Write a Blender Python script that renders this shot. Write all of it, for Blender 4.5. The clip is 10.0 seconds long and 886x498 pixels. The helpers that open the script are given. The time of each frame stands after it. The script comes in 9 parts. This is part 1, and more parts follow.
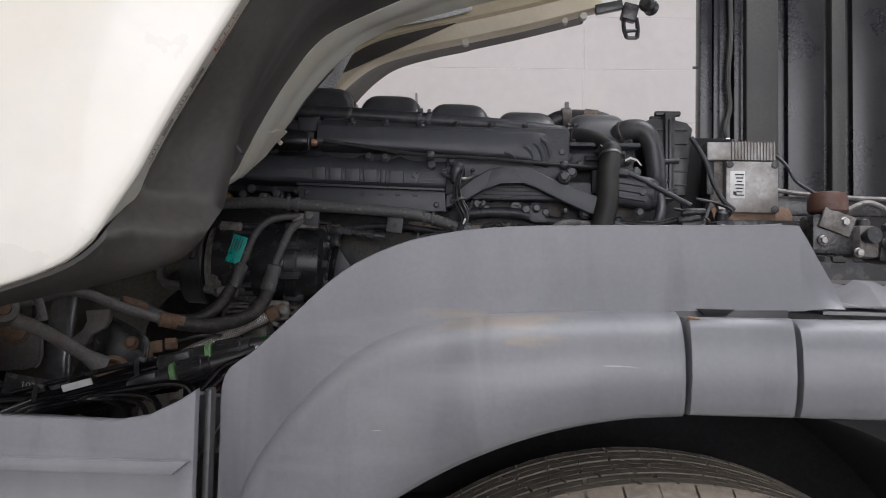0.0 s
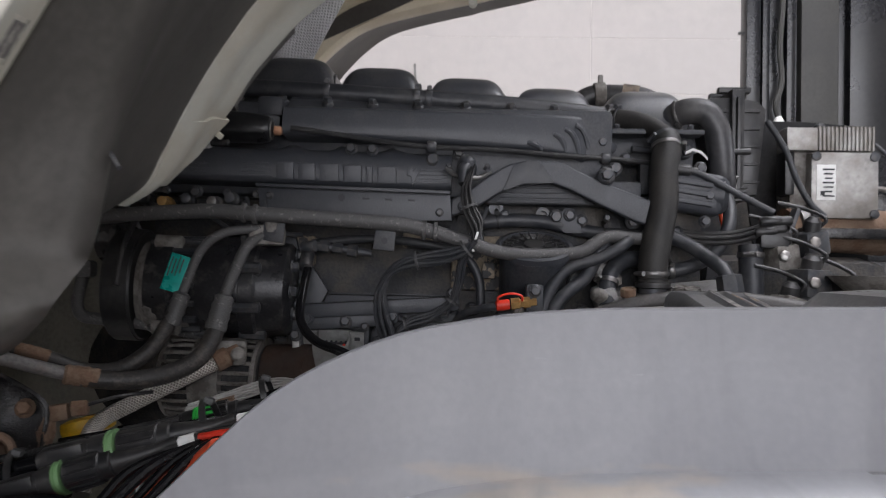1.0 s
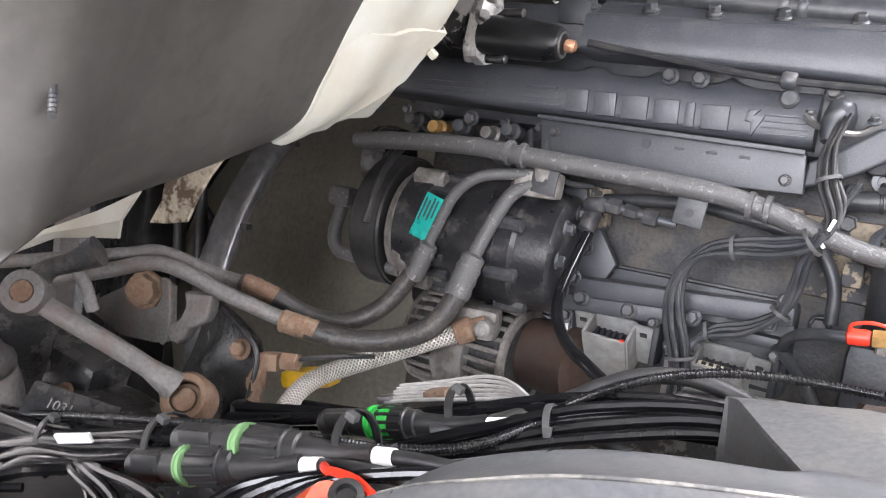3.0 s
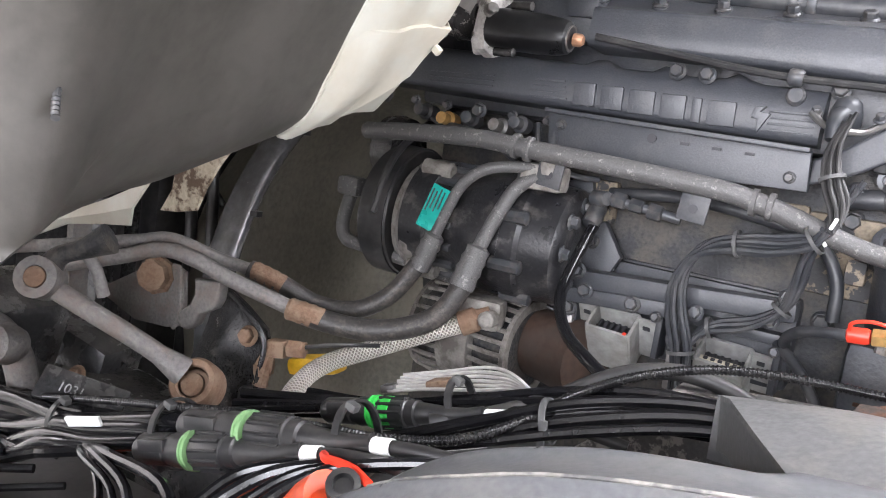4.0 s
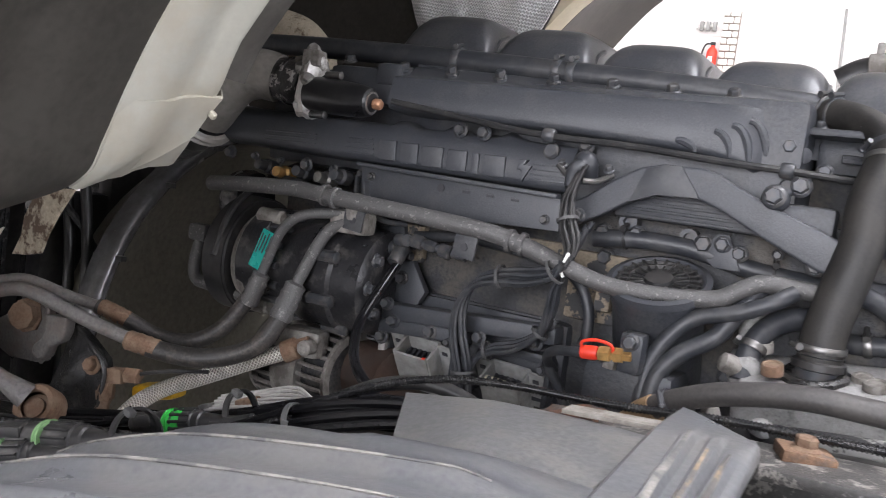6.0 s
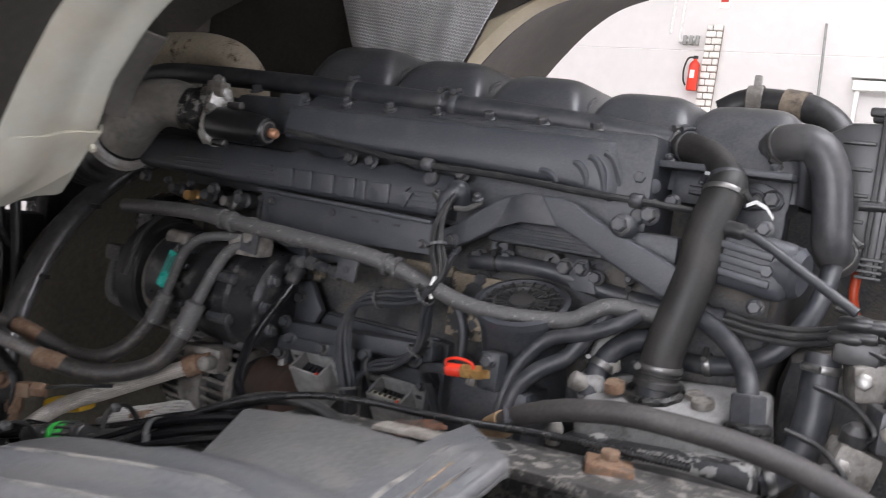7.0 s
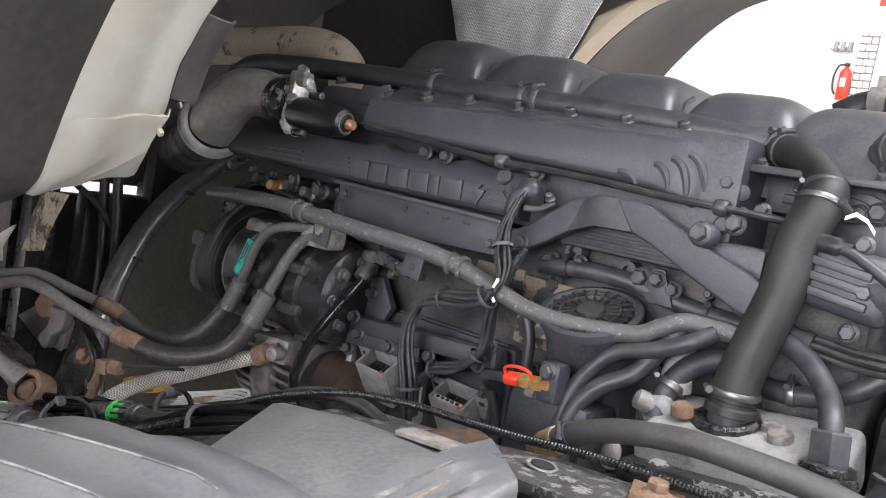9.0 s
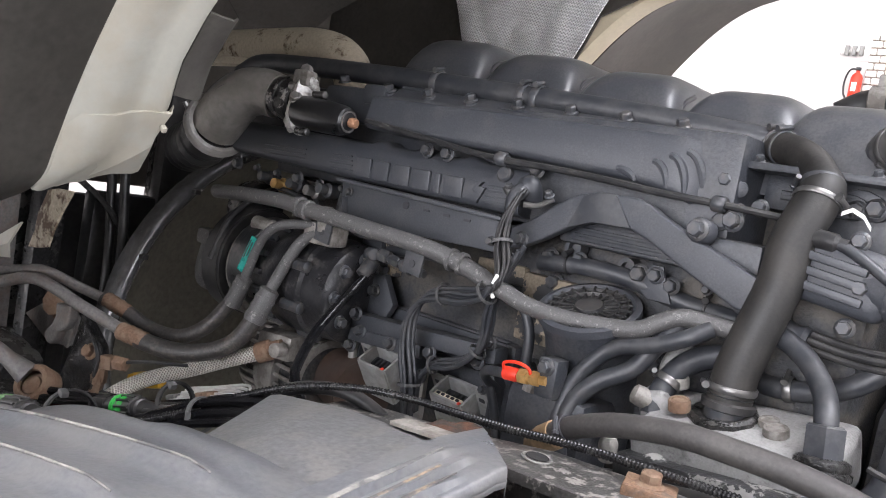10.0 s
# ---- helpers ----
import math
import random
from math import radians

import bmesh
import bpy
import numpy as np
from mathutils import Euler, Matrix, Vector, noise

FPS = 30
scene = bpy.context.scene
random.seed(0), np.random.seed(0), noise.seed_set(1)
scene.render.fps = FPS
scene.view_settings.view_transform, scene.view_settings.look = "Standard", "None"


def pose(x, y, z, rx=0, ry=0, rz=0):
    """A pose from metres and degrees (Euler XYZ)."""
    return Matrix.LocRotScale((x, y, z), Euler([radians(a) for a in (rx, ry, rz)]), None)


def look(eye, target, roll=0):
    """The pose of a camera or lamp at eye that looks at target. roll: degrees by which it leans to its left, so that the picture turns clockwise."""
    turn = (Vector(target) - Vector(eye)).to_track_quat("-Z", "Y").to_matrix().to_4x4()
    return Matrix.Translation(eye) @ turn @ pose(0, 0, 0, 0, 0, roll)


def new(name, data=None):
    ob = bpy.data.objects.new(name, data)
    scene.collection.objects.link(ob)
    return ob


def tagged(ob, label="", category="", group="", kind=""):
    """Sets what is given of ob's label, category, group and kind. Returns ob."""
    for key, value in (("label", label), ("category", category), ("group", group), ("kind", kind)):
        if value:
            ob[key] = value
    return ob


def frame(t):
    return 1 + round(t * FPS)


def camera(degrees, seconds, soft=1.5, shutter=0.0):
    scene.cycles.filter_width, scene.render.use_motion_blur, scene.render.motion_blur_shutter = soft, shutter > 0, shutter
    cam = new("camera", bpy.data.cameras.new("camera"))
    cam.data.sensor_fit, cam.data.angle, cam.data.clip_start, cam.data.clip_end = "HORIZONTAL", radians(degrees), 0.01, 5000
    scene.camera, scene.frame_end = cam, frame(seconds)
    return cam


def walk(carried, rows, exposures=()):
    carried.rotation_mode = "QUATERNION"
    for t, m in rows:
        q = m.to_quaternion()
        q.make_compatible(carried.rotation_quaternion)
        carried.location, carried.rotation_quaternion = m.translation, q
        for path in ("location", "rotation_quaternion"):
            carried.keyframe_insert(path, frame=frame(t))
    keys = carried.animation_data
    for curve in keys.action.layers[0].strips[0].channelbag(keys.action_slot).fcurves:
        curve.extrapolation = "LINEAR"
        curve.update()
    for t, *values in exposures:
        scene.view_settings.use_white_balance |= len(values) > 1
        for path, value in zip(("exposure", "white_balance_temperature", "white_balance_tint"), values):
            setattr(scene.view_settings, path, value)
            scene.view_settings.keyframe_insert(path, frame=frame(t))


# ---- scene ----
cam = camera(55.7, 10.0, soft=1.0, shutter=0.3)
PATH = [
    (0, (0.011, -0.256, 1.264), (-0.056, 1.74, 1.376), 1.2),
    (0.5, (0.007, -0.077, 1.292), (-0.065, 1.918, 1.411), 1.1),
    (1, (-0.016, 0.194, 1.376), (-0.08, 2.193, 1.42), 1.1),
    (1.2, (-0.003, 0.287, 1.399), (-0.062, 2.286, 1.355), 1.2),
    (1.5, (0.07, 0.42, 1.434), (-0.037, 2.411, 1.28), 2.1),
    (1.8, (0.108, 0.53, 1.46), (-0.150, 2.508, 1.300), 2.8),
    (2, (0.124, 0.576, 1.468), (-0.304, 2.523, 1.303), 3.8),
    (2.2, (0.095, 0.579, 1.475), (-0.432, 2.500, 1.285), 4.4),
    (2.5, (0.073, 0.581, 1.472), (-0.678, 2.423, 1.263), 6.0),
    (3, (0.089, 0.599, 1.466), (-0.898, 2.32, 1.21), 7.6),
    (3.2, (0.091, 0.598, 1.476), (-0.903, 2.309, 1.190), 7.8),
    (4.3, (0.127, 0.597, 1.480), (-0.889, 2.294, 1.180), 8.3),
    (4.5, (0.154, 0.599, 1.47), (-0.875, 2.296, 1.227), 8.2),
    (5, (0.224, 0.605, 1.497), (-0.774, 2.329, 1.321), 8.0),
    (5.5, (0.296, 0.613, 1.496), (-0.688, 2.346, 1.33), 7.9),
    (5.7, (0.334, 0.604, 1.502), (-0.655, 2.331, 1.333), 7.8),
    (6.8, (0.539, 0.542, 1.534), (-0.453, 2.272, 1.39), 8.0),
    (7, (0.572, 0.606, 1.558), (-0.423, 2.335, 1.414), 8.0),
    (7.5, (0.609, 0.754, 1.579), (-0.397, 2.477, 1.437), 8.3),
    (8, (0.592, 0.747, 1.577), (-0.48, 2.429, 1.424), 8.9),
    (8.5, (0.593, 0.71, 1.57), (-0.627, 2.284, 1.388), 9.7),
    (9, (0.613, 0.701, 1.562), (-0.632, 2.256, 1.378), 10.2),
    (9.5, (0.622, 0.694, 1.557), (-0.635, 2.24, 1.377), 10.3),
    (10, (0.631, 0.704, 1.554), (-0.634, 2.242, 1.377), 10.3),
]

EXPOSURES = [(t, e, 6500, 15) for t, e in ((0.0, -1.0), (0.6, -0.8), (1.0, -0.72), (1.5, 0.0), (2.0, 0.6), (2.5, 1.22), (3.0, 1.55), (4.5, 1.55), (5.0, 1.15), (5.5, 0.84), (7.0, 0.1), (7.5, 0.0), (8.2, 0.28), (8.6, 0.66), (9.0, 0.74), (10.0, 0.72))]
walk(cam, [(t, look(eye, target, roll)) for t, eye, target, roll in PATH], EXPOSURES)

# ---- world and light: hall lit by area lamps added at unseen roof lights and gates ----
world = bpy.data.worlds.new("world")
scene.world = world
world.use_nodes = True
wt = world.node_tree
sky = wt.nodes.new("ShaderNodeTexSky")
sky.sky_type, sky.sun_disc = "NISHITA", False
sky.sun_elevation, sky.sun_rotation = radians(48), radians(200)
wt.links.new(sky.outputs[0], wt.nodes["Background"].inputs[0])
wt.nodes["Background"].inputs[1].default_value = 0.12


def area_lamp(name, place, target, sx, sy, watts, colour):
    data = bpy.data.lights.new(name, "AREA")
    data.shape, data.size, data.size_y, data.energy, data.color = "RECTANGLE", sx, sy, watts, colour
    ob = new(name, data)
    ob.matrix_world = look(place, target)
    return ob


area_lamp("added_roof_lamp", (1.5, 0.2, 6.9), (1.2, 0.6, 0), 9.0, 3.0, 1050, (0.96, 0.985, 1.03))
area_lamp("added_roof_lamp", (1.5, 6.2, 6.9), (1.5, 6.6, 0), 9.0, 2.4, 225, (1.0, 0.985, 0.97))
# extra overhead lamp, added to brighten the dark left of the engine bay
area_lamp("added_roof_lamp", (-6.2, 0.8, 6.9), (-5.4, 0.9, 0), 5.0, 9.0, 980, (0.98, 0.985, 1.0))
# added lamp at an open gate behind the camera, out of view
area_lamp("added_gate_lamp", (1.5, -9.0, 2.4), (0.5, 1.5, 1.5), 7.4, 4.4, 960, (0.96, 0.985, 1.03))
# second gate lamp, added to brighten faces turned towards +x
area_lamp("added_gate_lamp", (12.6, 0.0, 2.3), (0.0, 1.2, 1.3), 7.0, 4.4, 480, (0.96, 0.985, 1.03))

# ---- materials ----


def material(name, base, rough=0.5, metal=0.0, dirt=None, amount=0.3, scale=6.0, fine=90.0, bump=0.15, vary=0.25,
             coat=0.0, edge=(0.45, 0.62), spread=0.12, random_tint=0.0):
    m = bpy.data.materials.new(name)
    m.use_nodes = True
    nt = m.node_tree
    b = nt.nodes["Principled BSDF"]
    geo = nt.nodes.new("ShaderNodeNewGeometry")
    big = nt.nodes.new("ShaderNodeTexNoise")
    big.inputs["Scale"].default_value, big.inputs["Detail"].default_value, big.inputs["Roughness"].default_value = scale, 6.0, 0.62
    small = nt.nodes.new("ShaderNodeTexNoise")
    small.inputs["Scale"].default_value, small.inputs["Detail"].default_value = fine, 4.0
    for n in (big, small):
        nt.links.new(geo.outputs["Position"], n.inputs["Vector"])
    hsv = nt.nodes.new("ShaderNodeHueSaturation")
    hsv.inputs["Color"].default_value = (*base, 1)
    rng = nt.nodes.new("ShaderNodeMapRange")
    rng.inputs["From Min"].default_value, rng.inputs["From Max"].default_value = 0.25, 0.75
    rng.inputs["To Min"].default_value, rng.inputs["To Max"].default_value = 1 - vary, 1 + vary
    nt.links.new(small.outputs["Fac"], rng.inputs["Value"])
    value = rng.outputs[0]
    if random_tint:
        info = nt.nodes.new("ShaderNodeObjectInfo")
        r2 = nt.nodes.new("ShaderNodeMapRange")
        r2.inputs["To Min"].default_value, r2.inputs["To Max"].default_value = 1 - random_tint, 1 + random_tint
        nt.links.new(info.outputs["Random"], r2.inputs["Value"])
        mul = nt.nodes.new("ShaderNodeMath")
        mul.operation = "MULTIPLY"
        nt.links.new(value, mul.inputs[0])
        nt.links.new(r2.outputs[0], mul.inputs[1])
        value = mul.outputs[0]
    nt.links.new(value, hsv.inputs["Value"])
    colour = hsv.outputs[0]
    fac = None
    if dirt:
        ramp = nt.nodes.new("ShaderNodeMapRange")
        ramp.inputs["From Min"].default_value, ramp.inputs["From Max"].default_value = edge
        ramp.inputs["To Min"].default_value, ramp.inputs["To Max"].default_value = 0, amount
        ramp.clamp = True
        blend = nt.nodes.new("ShaderNodeMath")
        blend.operation = "MULTIPLY_ADD"
        blend.inputs[1].default_value = spread * 2
        nt.links.new(small.outputs["Fac"], blend.inputs[0])
        off = nt.nodes.new("ShaderNodeMath")
        off.operation = "SUBTRACT"
        off.inputs[1].default_value = spread
        nt.links.new(big.outputs["Fac"], off.inputs[0])
        nt.links.new(off.outputs[0], blend.inputs[2])
        nt.links.new(blend.outputs[0], ramp.inputs["Value"])
        fac = ramp.outputs[0]
        mix = nt.nodes.new("ShaderNodeMix")
        mix.data_type = "RGBA"
        mix.inputs[7].default_value = (*dirt, 1)
        nt.links.new(fac, mix.inputs[0])
        nt.links.new(colour, mix.inputs[6])
        colour = mix.outputs[2]
    nt.links.new(colour, b.inputs["Base Color"])
    rr = nt.nodes.new("ShaderNodeMapRange")
    rr.inputs["To Min"].default_value, rr.inputs["To Max"].default_value = max(0.03, rough - 0.13), min(1, rough + 0.17)
    nt.links.new(big.outputs["Fac"], rr.inputs["Value"])
    nt.links.new(rr.outputs[0], b.inputs["Roughness"])
    b.inputs["Metallic"].default_value = metal
    b.inputs["Coat Weight"].default_value = coat
    if bump:
        bp = nt.nodes.new("ShaderNodeBump")
        bp.inputs["Strength"].default_value, bp.inputs["Distance"].default_value = bump, 0.002
        nt.links.new(small.outputs["Fac"], bp.inputs["Height"])
        nt.links.new(bp.outputs[0], b.inputs["Normal"])
    return m


paint = material("engine_grey_paint", (0.040, 0.043, 0.050), 0.44, dirt=(0.085, 0.084, 0.083), amount=0.38, scale=30, fine=420, bump=0.16, vary=0.20, edge=(0.50, 0.70), spread=0.2)
cast = material("engine_cast_paint", (0.028, 0.0308, 0.037), 0.46, dirt=(0.085, 0.082, 0.078), amount=0.35, scale=20, fine=240, bump=0.3, vary=0.3)
block_mat = material("engine_block_grime", (0.022, 0.023, 0.026), 0.6, dirt=(0.085, 0.073, 0.058), amount=0.7, scale=18, fine=200, bump=0.7, vary=0.5)
cover_mat = material("valve_cover_plastic", (0.050, 0.052, 0.058), 0.34, dirt=(0.100, 0.098, 0.094), amount=0.36, scale=20, fine=300, bump=0.12, vary=0.2, spread=0.18)
rubber = material("black_rubber", (0.014, 0.014, 0.015), 0.42, dirt=(0.06, 0.056, 0.052), amount=0.35, scale=24, bump=0.12, vary=0.2)
rubber_grey = material("painted_hose_rubber", (0.024, 0.0262, 0.031), 0.45, dirt=(0.085, 0.082, 0.08), amount=0.35, scale=34, bump=0.12, vary=0.15)
dusty = material("dusty_rubber", (0.066, 0.060, 0.055), 0.68, dirt=(0.17, 0.15, 0.13), amount=0.55, scale=45, bump=0.25, vary=0.25)
dusty_pipe = material("dusty_painted_pipe", (0.072, 0.070, 0.069), 0.5, dirt=(0.27, 0.26, 0.25), amount=0.75, scale=130, fine=600, bump=0.35, vary=0.3, edge=(0.585, 0.70), spread=0.16)
bolt_mat = material("painted_bolt", (0.045, 0.048, 0.054), 0.42, 0.2, dirt=(0.13, 0.115, 0.10), amount=0.4, scale=70, bump=0.15, random_tint=0.25)
steel = material("dull_steel", (0.33, 0.32, 0.31), 0.42, 0.85, dirt=(0.10, 0.08, 0.06), amount=0.5, scale=30, bump=0.15)
bright = material("zinc_clamp_steel", (0.20, 0.198, 0.195), 0.36, 0.85, dirt=(0.16, 0.14, 0.12), amount=0.4, scale=40, bump=0.1)
alu = material("dirty_cast_aluminium", (0.225, 0.212, 0.195), 0.6, 0.2, dirt=(0.085, 0.074, 0.062), amount=0.8, scale=34, fine=160, bump=0.5, edge=(0.42, 0.6), spread=0.2)
alu_clean = material("grey_aluminium_case", (0.36, 0.35, 0.335), 0.5, 0.5, dirt=(0.15, 0.125, 0.10), amount=0.55, scale=14, bump=0.25)
rusty = material("rusty_steel", (0.145, 0.085, 0.053), 0.85, 0.05, dirt=(0.21, 0.15, 0.105), amount=0.7, scale=30, fine=220, bump=0.45, vary=0.2)
arm_mat = material("weathered_steel_arm", (0.155, 0.147, 0.141), 0.62, 0.2, dirt=(0.13, 0.085, 0.06), amount=0.5, scale=18, fine=200, bump=0.5, vary=0.3)
black_metal = material("black_painted_metal", (0.028, 0.028, 0.029), 0.24, dirt=(0.10, 0.092, 0.083), amount=0.5, scale=16, fine=160, bump=0.5, vary=0.4, edge=(0.5, 0.7))
black_plastic = material("black_plastic", (0.018, 0.018, 0.019), 0.36, dirt=(0.08, 0.075, 0.07), amount=0.3, scale=22, bump=0.1)
fender_mat = material("grey_fender_plastic", (0.162, 0.165, 0.175), 0.40, dirt=(0.22, 0.215, 0.21), amount=0.18, scale=5, fine=160, bump=0.06, vary=0.05)
liner_mat = material("worn_liner_plastic", (0.108, 0.110, 0.116), 0.30, dirt=(0.17, 0.16, 0.148), amount=0.4, scale=14, fine=190, bump=0.14, vary=0.18, coat=0.3)
cab_white = material("cream_cab_paint", (0.80, 0.77, 0.69), 0.28, dirt=(0.70, 0.63, 0.50), amount=0.25, scale=3, fine=40, bump=0.02, vary=0.03, coat=0.3)
# cab cream toned darker for shade on inner flange and sill, plus brown dirt
cab_cream = material("shade_toned_cream_paint", (0.475, 0.47, 0.41), 0.45, dirt=(0.34, 0.27, 0.18), amount=0.35, scale=9, bump=0.12, vary=0.06)
cab_rust = material("rusted_cream_steel", (0.50, 0.44, 0.34), 0.65, dirt=(0.085, 0.045, 0.02), amount=0.9, scale=17, fine=150, bump=0.4, vary=0.15, edge=(0.56, 0.66))
trim_mat = material("dark_arch_trim", (0.055, 0.051, 0.045), 0.46, dirt=(0.085, 0.079, 0.070), amount=0.6, scale=5.0, bump=0.12, vary=0.12)
under_mat = material("dark_cab_underside", (0.060, 0.054, 0.047), 0.85, dirt=(0.045, 0.038, 0.031), amount=0.5, scale=5, bump=0.3)
shroud_mat = material("dusty_olive_shroud", (0.135, 0.127, 0.100), 0.55, dirt=(0.18, 0.165, 0.13), amount=0.5, scale=6, bump=0.1)
rim_mat = material("grey_shroud_rim", (0.17, 0.17, 0.175), 0.2, 0.4, dirt=(0.05, 0.045, 0.04), amount=0.5, scale=20, bump=0.15)
panel_mat = material("dark_ribbed_panel", (0.011, 0.012, 0.015), 0.25, dirt=(0.035, 0.034, 0.03), amount=0.4, scale=2.2, bump=0.08)
panel_pale = material("faded_panel_plastic", (0.050, 0.049, 0.044), 0.5, dirt=(0.035, 0.035, 0.035), amount=0.6, scale=3, bump=0.12)
tyre_mat = material("dusty_tyre_rubber", (0.34, 0.295, 0.235), 0.85, dirt=(0.44, 0.38, 0.30), amount=0.6, scale=20, bump=0.3)
chassis_mat = material("worn_chassis_paint", (0.060, 0.057, 0.054), 0.45, dirt=(0.28, 0.262, 0.24), amount=0.8, scale=70, fine=300, bump=0.4, vary=0.25, edge=(0.52, 0.60))
brass = material("brass", (0.58, 0.35, 0.13), 0.38, 0.55, dirt=(0.28, 0.16, 0.07), amount=0.4, scale=60)
red_plastic = material("red_plastic", (0.75, 0.045, 0.02), 0.35, bump=0.05, vary=0.08)
orange_plastic = material("orange_red_pipe", (0.72, 0.085, 0.025), 0.4, dirt=(0.3, 0.06, 0.03), amount=0.5, scale=20, bump=0.1, vary=0.1)
green_plastic = material("green_plastic", (0.03, 0.48, 0.07), 0.4, bump=0.05, vary=0.1)
pale_green = material("pale_green_seal", (0.16, 0.30, 0.13), 0.5, bump=0.1, vary=0.15)
white_label = material("white_label", (0.78, 0.78, 0.76), 0.55, dirt=(0.5, 0.47, 0.42), amount=0.35, scale=30, bump=0.03, vary=0.03)
ink = material("printed_ink", (0.03, 0.03, 0.035), 0.6, bump=0.0, vary=0.05)
faded_ink = material("faded_dark_print", (0.13, 0.125, 0.12), 0.6, dirt=(0.4, 0.38, 0.34), amount=0.7, scale=150, edge=(0.5, 0.6), bump=0.0)
ink_red = material("red_printed_ink", (0.55, 0.05, 0.03), 0.6, bump=0.0, vary=0.05)
teal = material("teal_foil_label", (0.0, 0.36, 0.30), 0.3, 0.2, bump=0.05, vary=0.15)
yellow = material("yellow_plastic", (0.62, 0.36, 0.02), 0.4, dirt=(0.3, 0.2, 0.05), amount=0.4, scale=30)
cable_mat = material("glossy_cable", (0.006, 0.006, 0.007), 0.13, dirt=(0.02, 0.019, 0.018), amount=0.25, scale=30, bump=0.05, random_tint=0.3)
cable_mat.node_tree.nodes["Principled BSDF"].inputs["Specular IOR Level"].default_value = 0.35
tie_mat = material("grey_cable_tie", (0.07, 0.07, 0.07), 0.5, bump=0.05)
conn_grey = material("grey_connector_housing", (0.30, 0.30, 0.29), 0.55, 0.1, dirt=(0.14, 0.12, 0.10), amount=0.4, scale=30, bump=0.1)
cream_conn = material("cream_connector", (0.55, 0.50, 0.38), 0.5, bump=0.05)
peel = material("peeling_tan_paint", (0.21, 0.172, 0.125), 0.75, dirt=(0.042, 0.042, 0.044), amount=1.0, scale=26, fine=200, bump=0.5, vary=0.35, edge=(0.505, 0.53), spread=0.06)
wall_mat = material("white_wall_panel", (0.64, 0.615, 0.60), 0.5, dirt=(0.74, 0.70, 0.68), amount=0.4, scale=0.6, fine=8, bump=0.02, vary=0.02, random_tint=0.015)
joint_mat = material("wall_joint", (0.74, 0.71, 0.69), 0.7, bump=0.05)
brick_mat = material("white_painted_brick", (0.78, 0.76, 0.72), 0.7, dirt=(0.6, 0.56, 0.5), amount=0.4, scale=12, bump=0.4, random_tint=0.06)
mortar = material("brown_mortar", (0.28, 0.23, 0.19), 0.9, bump=0.4)
# floor is out of view; made pale to bounce light onto undersides
concrete = material("hall_concrete", (0.42, 0.41, 0.395), 0.55, dirt=(0.30, 0.29, 0.275), amount=0.5, scale=1.3, fine=30, bump=0.15)
ceil_mat = material("hall_ceiling_sheet", (0.62, 0.62, 0.62), 0.6, dirt=(0.5, 0.5, 0.5), amount=0.4, scale=0.8, bump=0.05)

# dust that has settled on upward faces
def settle(mat, colour, amount, scale):
    nt = mat.node_tree
    bsdf = nt.nodes["Principled BSDF"]
    geo = nt.nodes.new("ShaderNodeNewGeometry")
    sep = nt.nodes.new("ShaderNodeSeparateXYZ")
    nt.links.new(geo.outputs["Normal"], sep.inputs[0])
    noise = nt.nodes.new("ShaderNodeTexNoise")
    noise.inputs["Scale"].default_value, noise.inputs["Detail"].default_value, noise.inputs["Roughness"].default_value = scale, 9.0, 0.7
    nt.links.new(geo.outputs["Position"], noise.inputs["Vector"])
    total = nt.nodes.new("ShaderNodeMath")
    total.operation = "MULTIPLY_ADD"
    total.inputs[1].default_value = 1.1
    nt.links.new(noise.outputs["Fac"], total.inputs[0])
    nt.links.new(sep.outputs[2], total.inputs[2])
    ramp = nt.nodes.new("ShaderNodeMapRange")
    ramp.inputs["From Min"].default_value, ramp.inputs["From Max"].default_value = 1.2, 1.75
    ramp.inputs["To Max"].default_value = amount
    nt.links.new(total.outputs[0], ramp.inputs["Value"])
    mix = nt.nodes.new("ShaderNodeMix")
    mix.data_type = "RGBA"
    mix.inputs[7].default_value = (*colour, 1)
    nt.links.new(ramp.outputs[0], mix.inputs[0])
    nt.links.new(bsdf.inputs["Base Color"].links[0].from_socket, mix.inputs[6])
    nt.links.new(mix.outputs[2], bsdf.inputs["Base Color"])


for m, amount in ((cover_mat, 0.35), (paint, 0.15), (cast, 0.2), (rubber_grey, 0.14), (black_plastic, 0.35), (rubber, 0.25), (block_mat, 0.6), (black_metal, 0.5)):
    settle(m, (0.155, 0.143, 0.13), amount, 30.0)

# scuffed brown patch and pale rubs on the fender's crease
nt = fender_mat.node_tree
fpos = nt.nodes.new("ShaderNodeNewGeometry")
fmap = nt.nodes.new("ShaderNodeMapping")
fmap.inputs["Location"].default_value = (-0.045, 0.0, -1.232)
fmap2 = nt.nodes.new("ShaderNodeMapping")
fmap2.inputs["Scale"].default_value = (9.0, 0.0, 42.0)
nt.links.new(fpos.outputs["Position"], fmap.inputs["Vector"])
nt.links.new(fmap.outputs[0], fmap2.inputs["Vector"])
flen = nt.nodes.new("ShaderNodeVectorMath")
flen.operation = "LENGTH"
nt.links.new(fmap2.outputs[0], flen.inputs[0])
fnoise = nt.nodes.new("ShaderNodeTexNoise")
fnoise.inputs["Scale"].default_value, fnoise.inputs["Detail"].default_value = 34.0, 7.0
fstretch = nt.nodes.new("ShaderNodeMapping")
fstretch.inputs["Scale"].default_value = (0.35, 1.0, 1.6)
nt.links.new(fpos.outputs["Position"], fstretch.inputs["Vector"])
nt.links.new(fstretch.outputs[0], fnoise.inputs["Vector"])
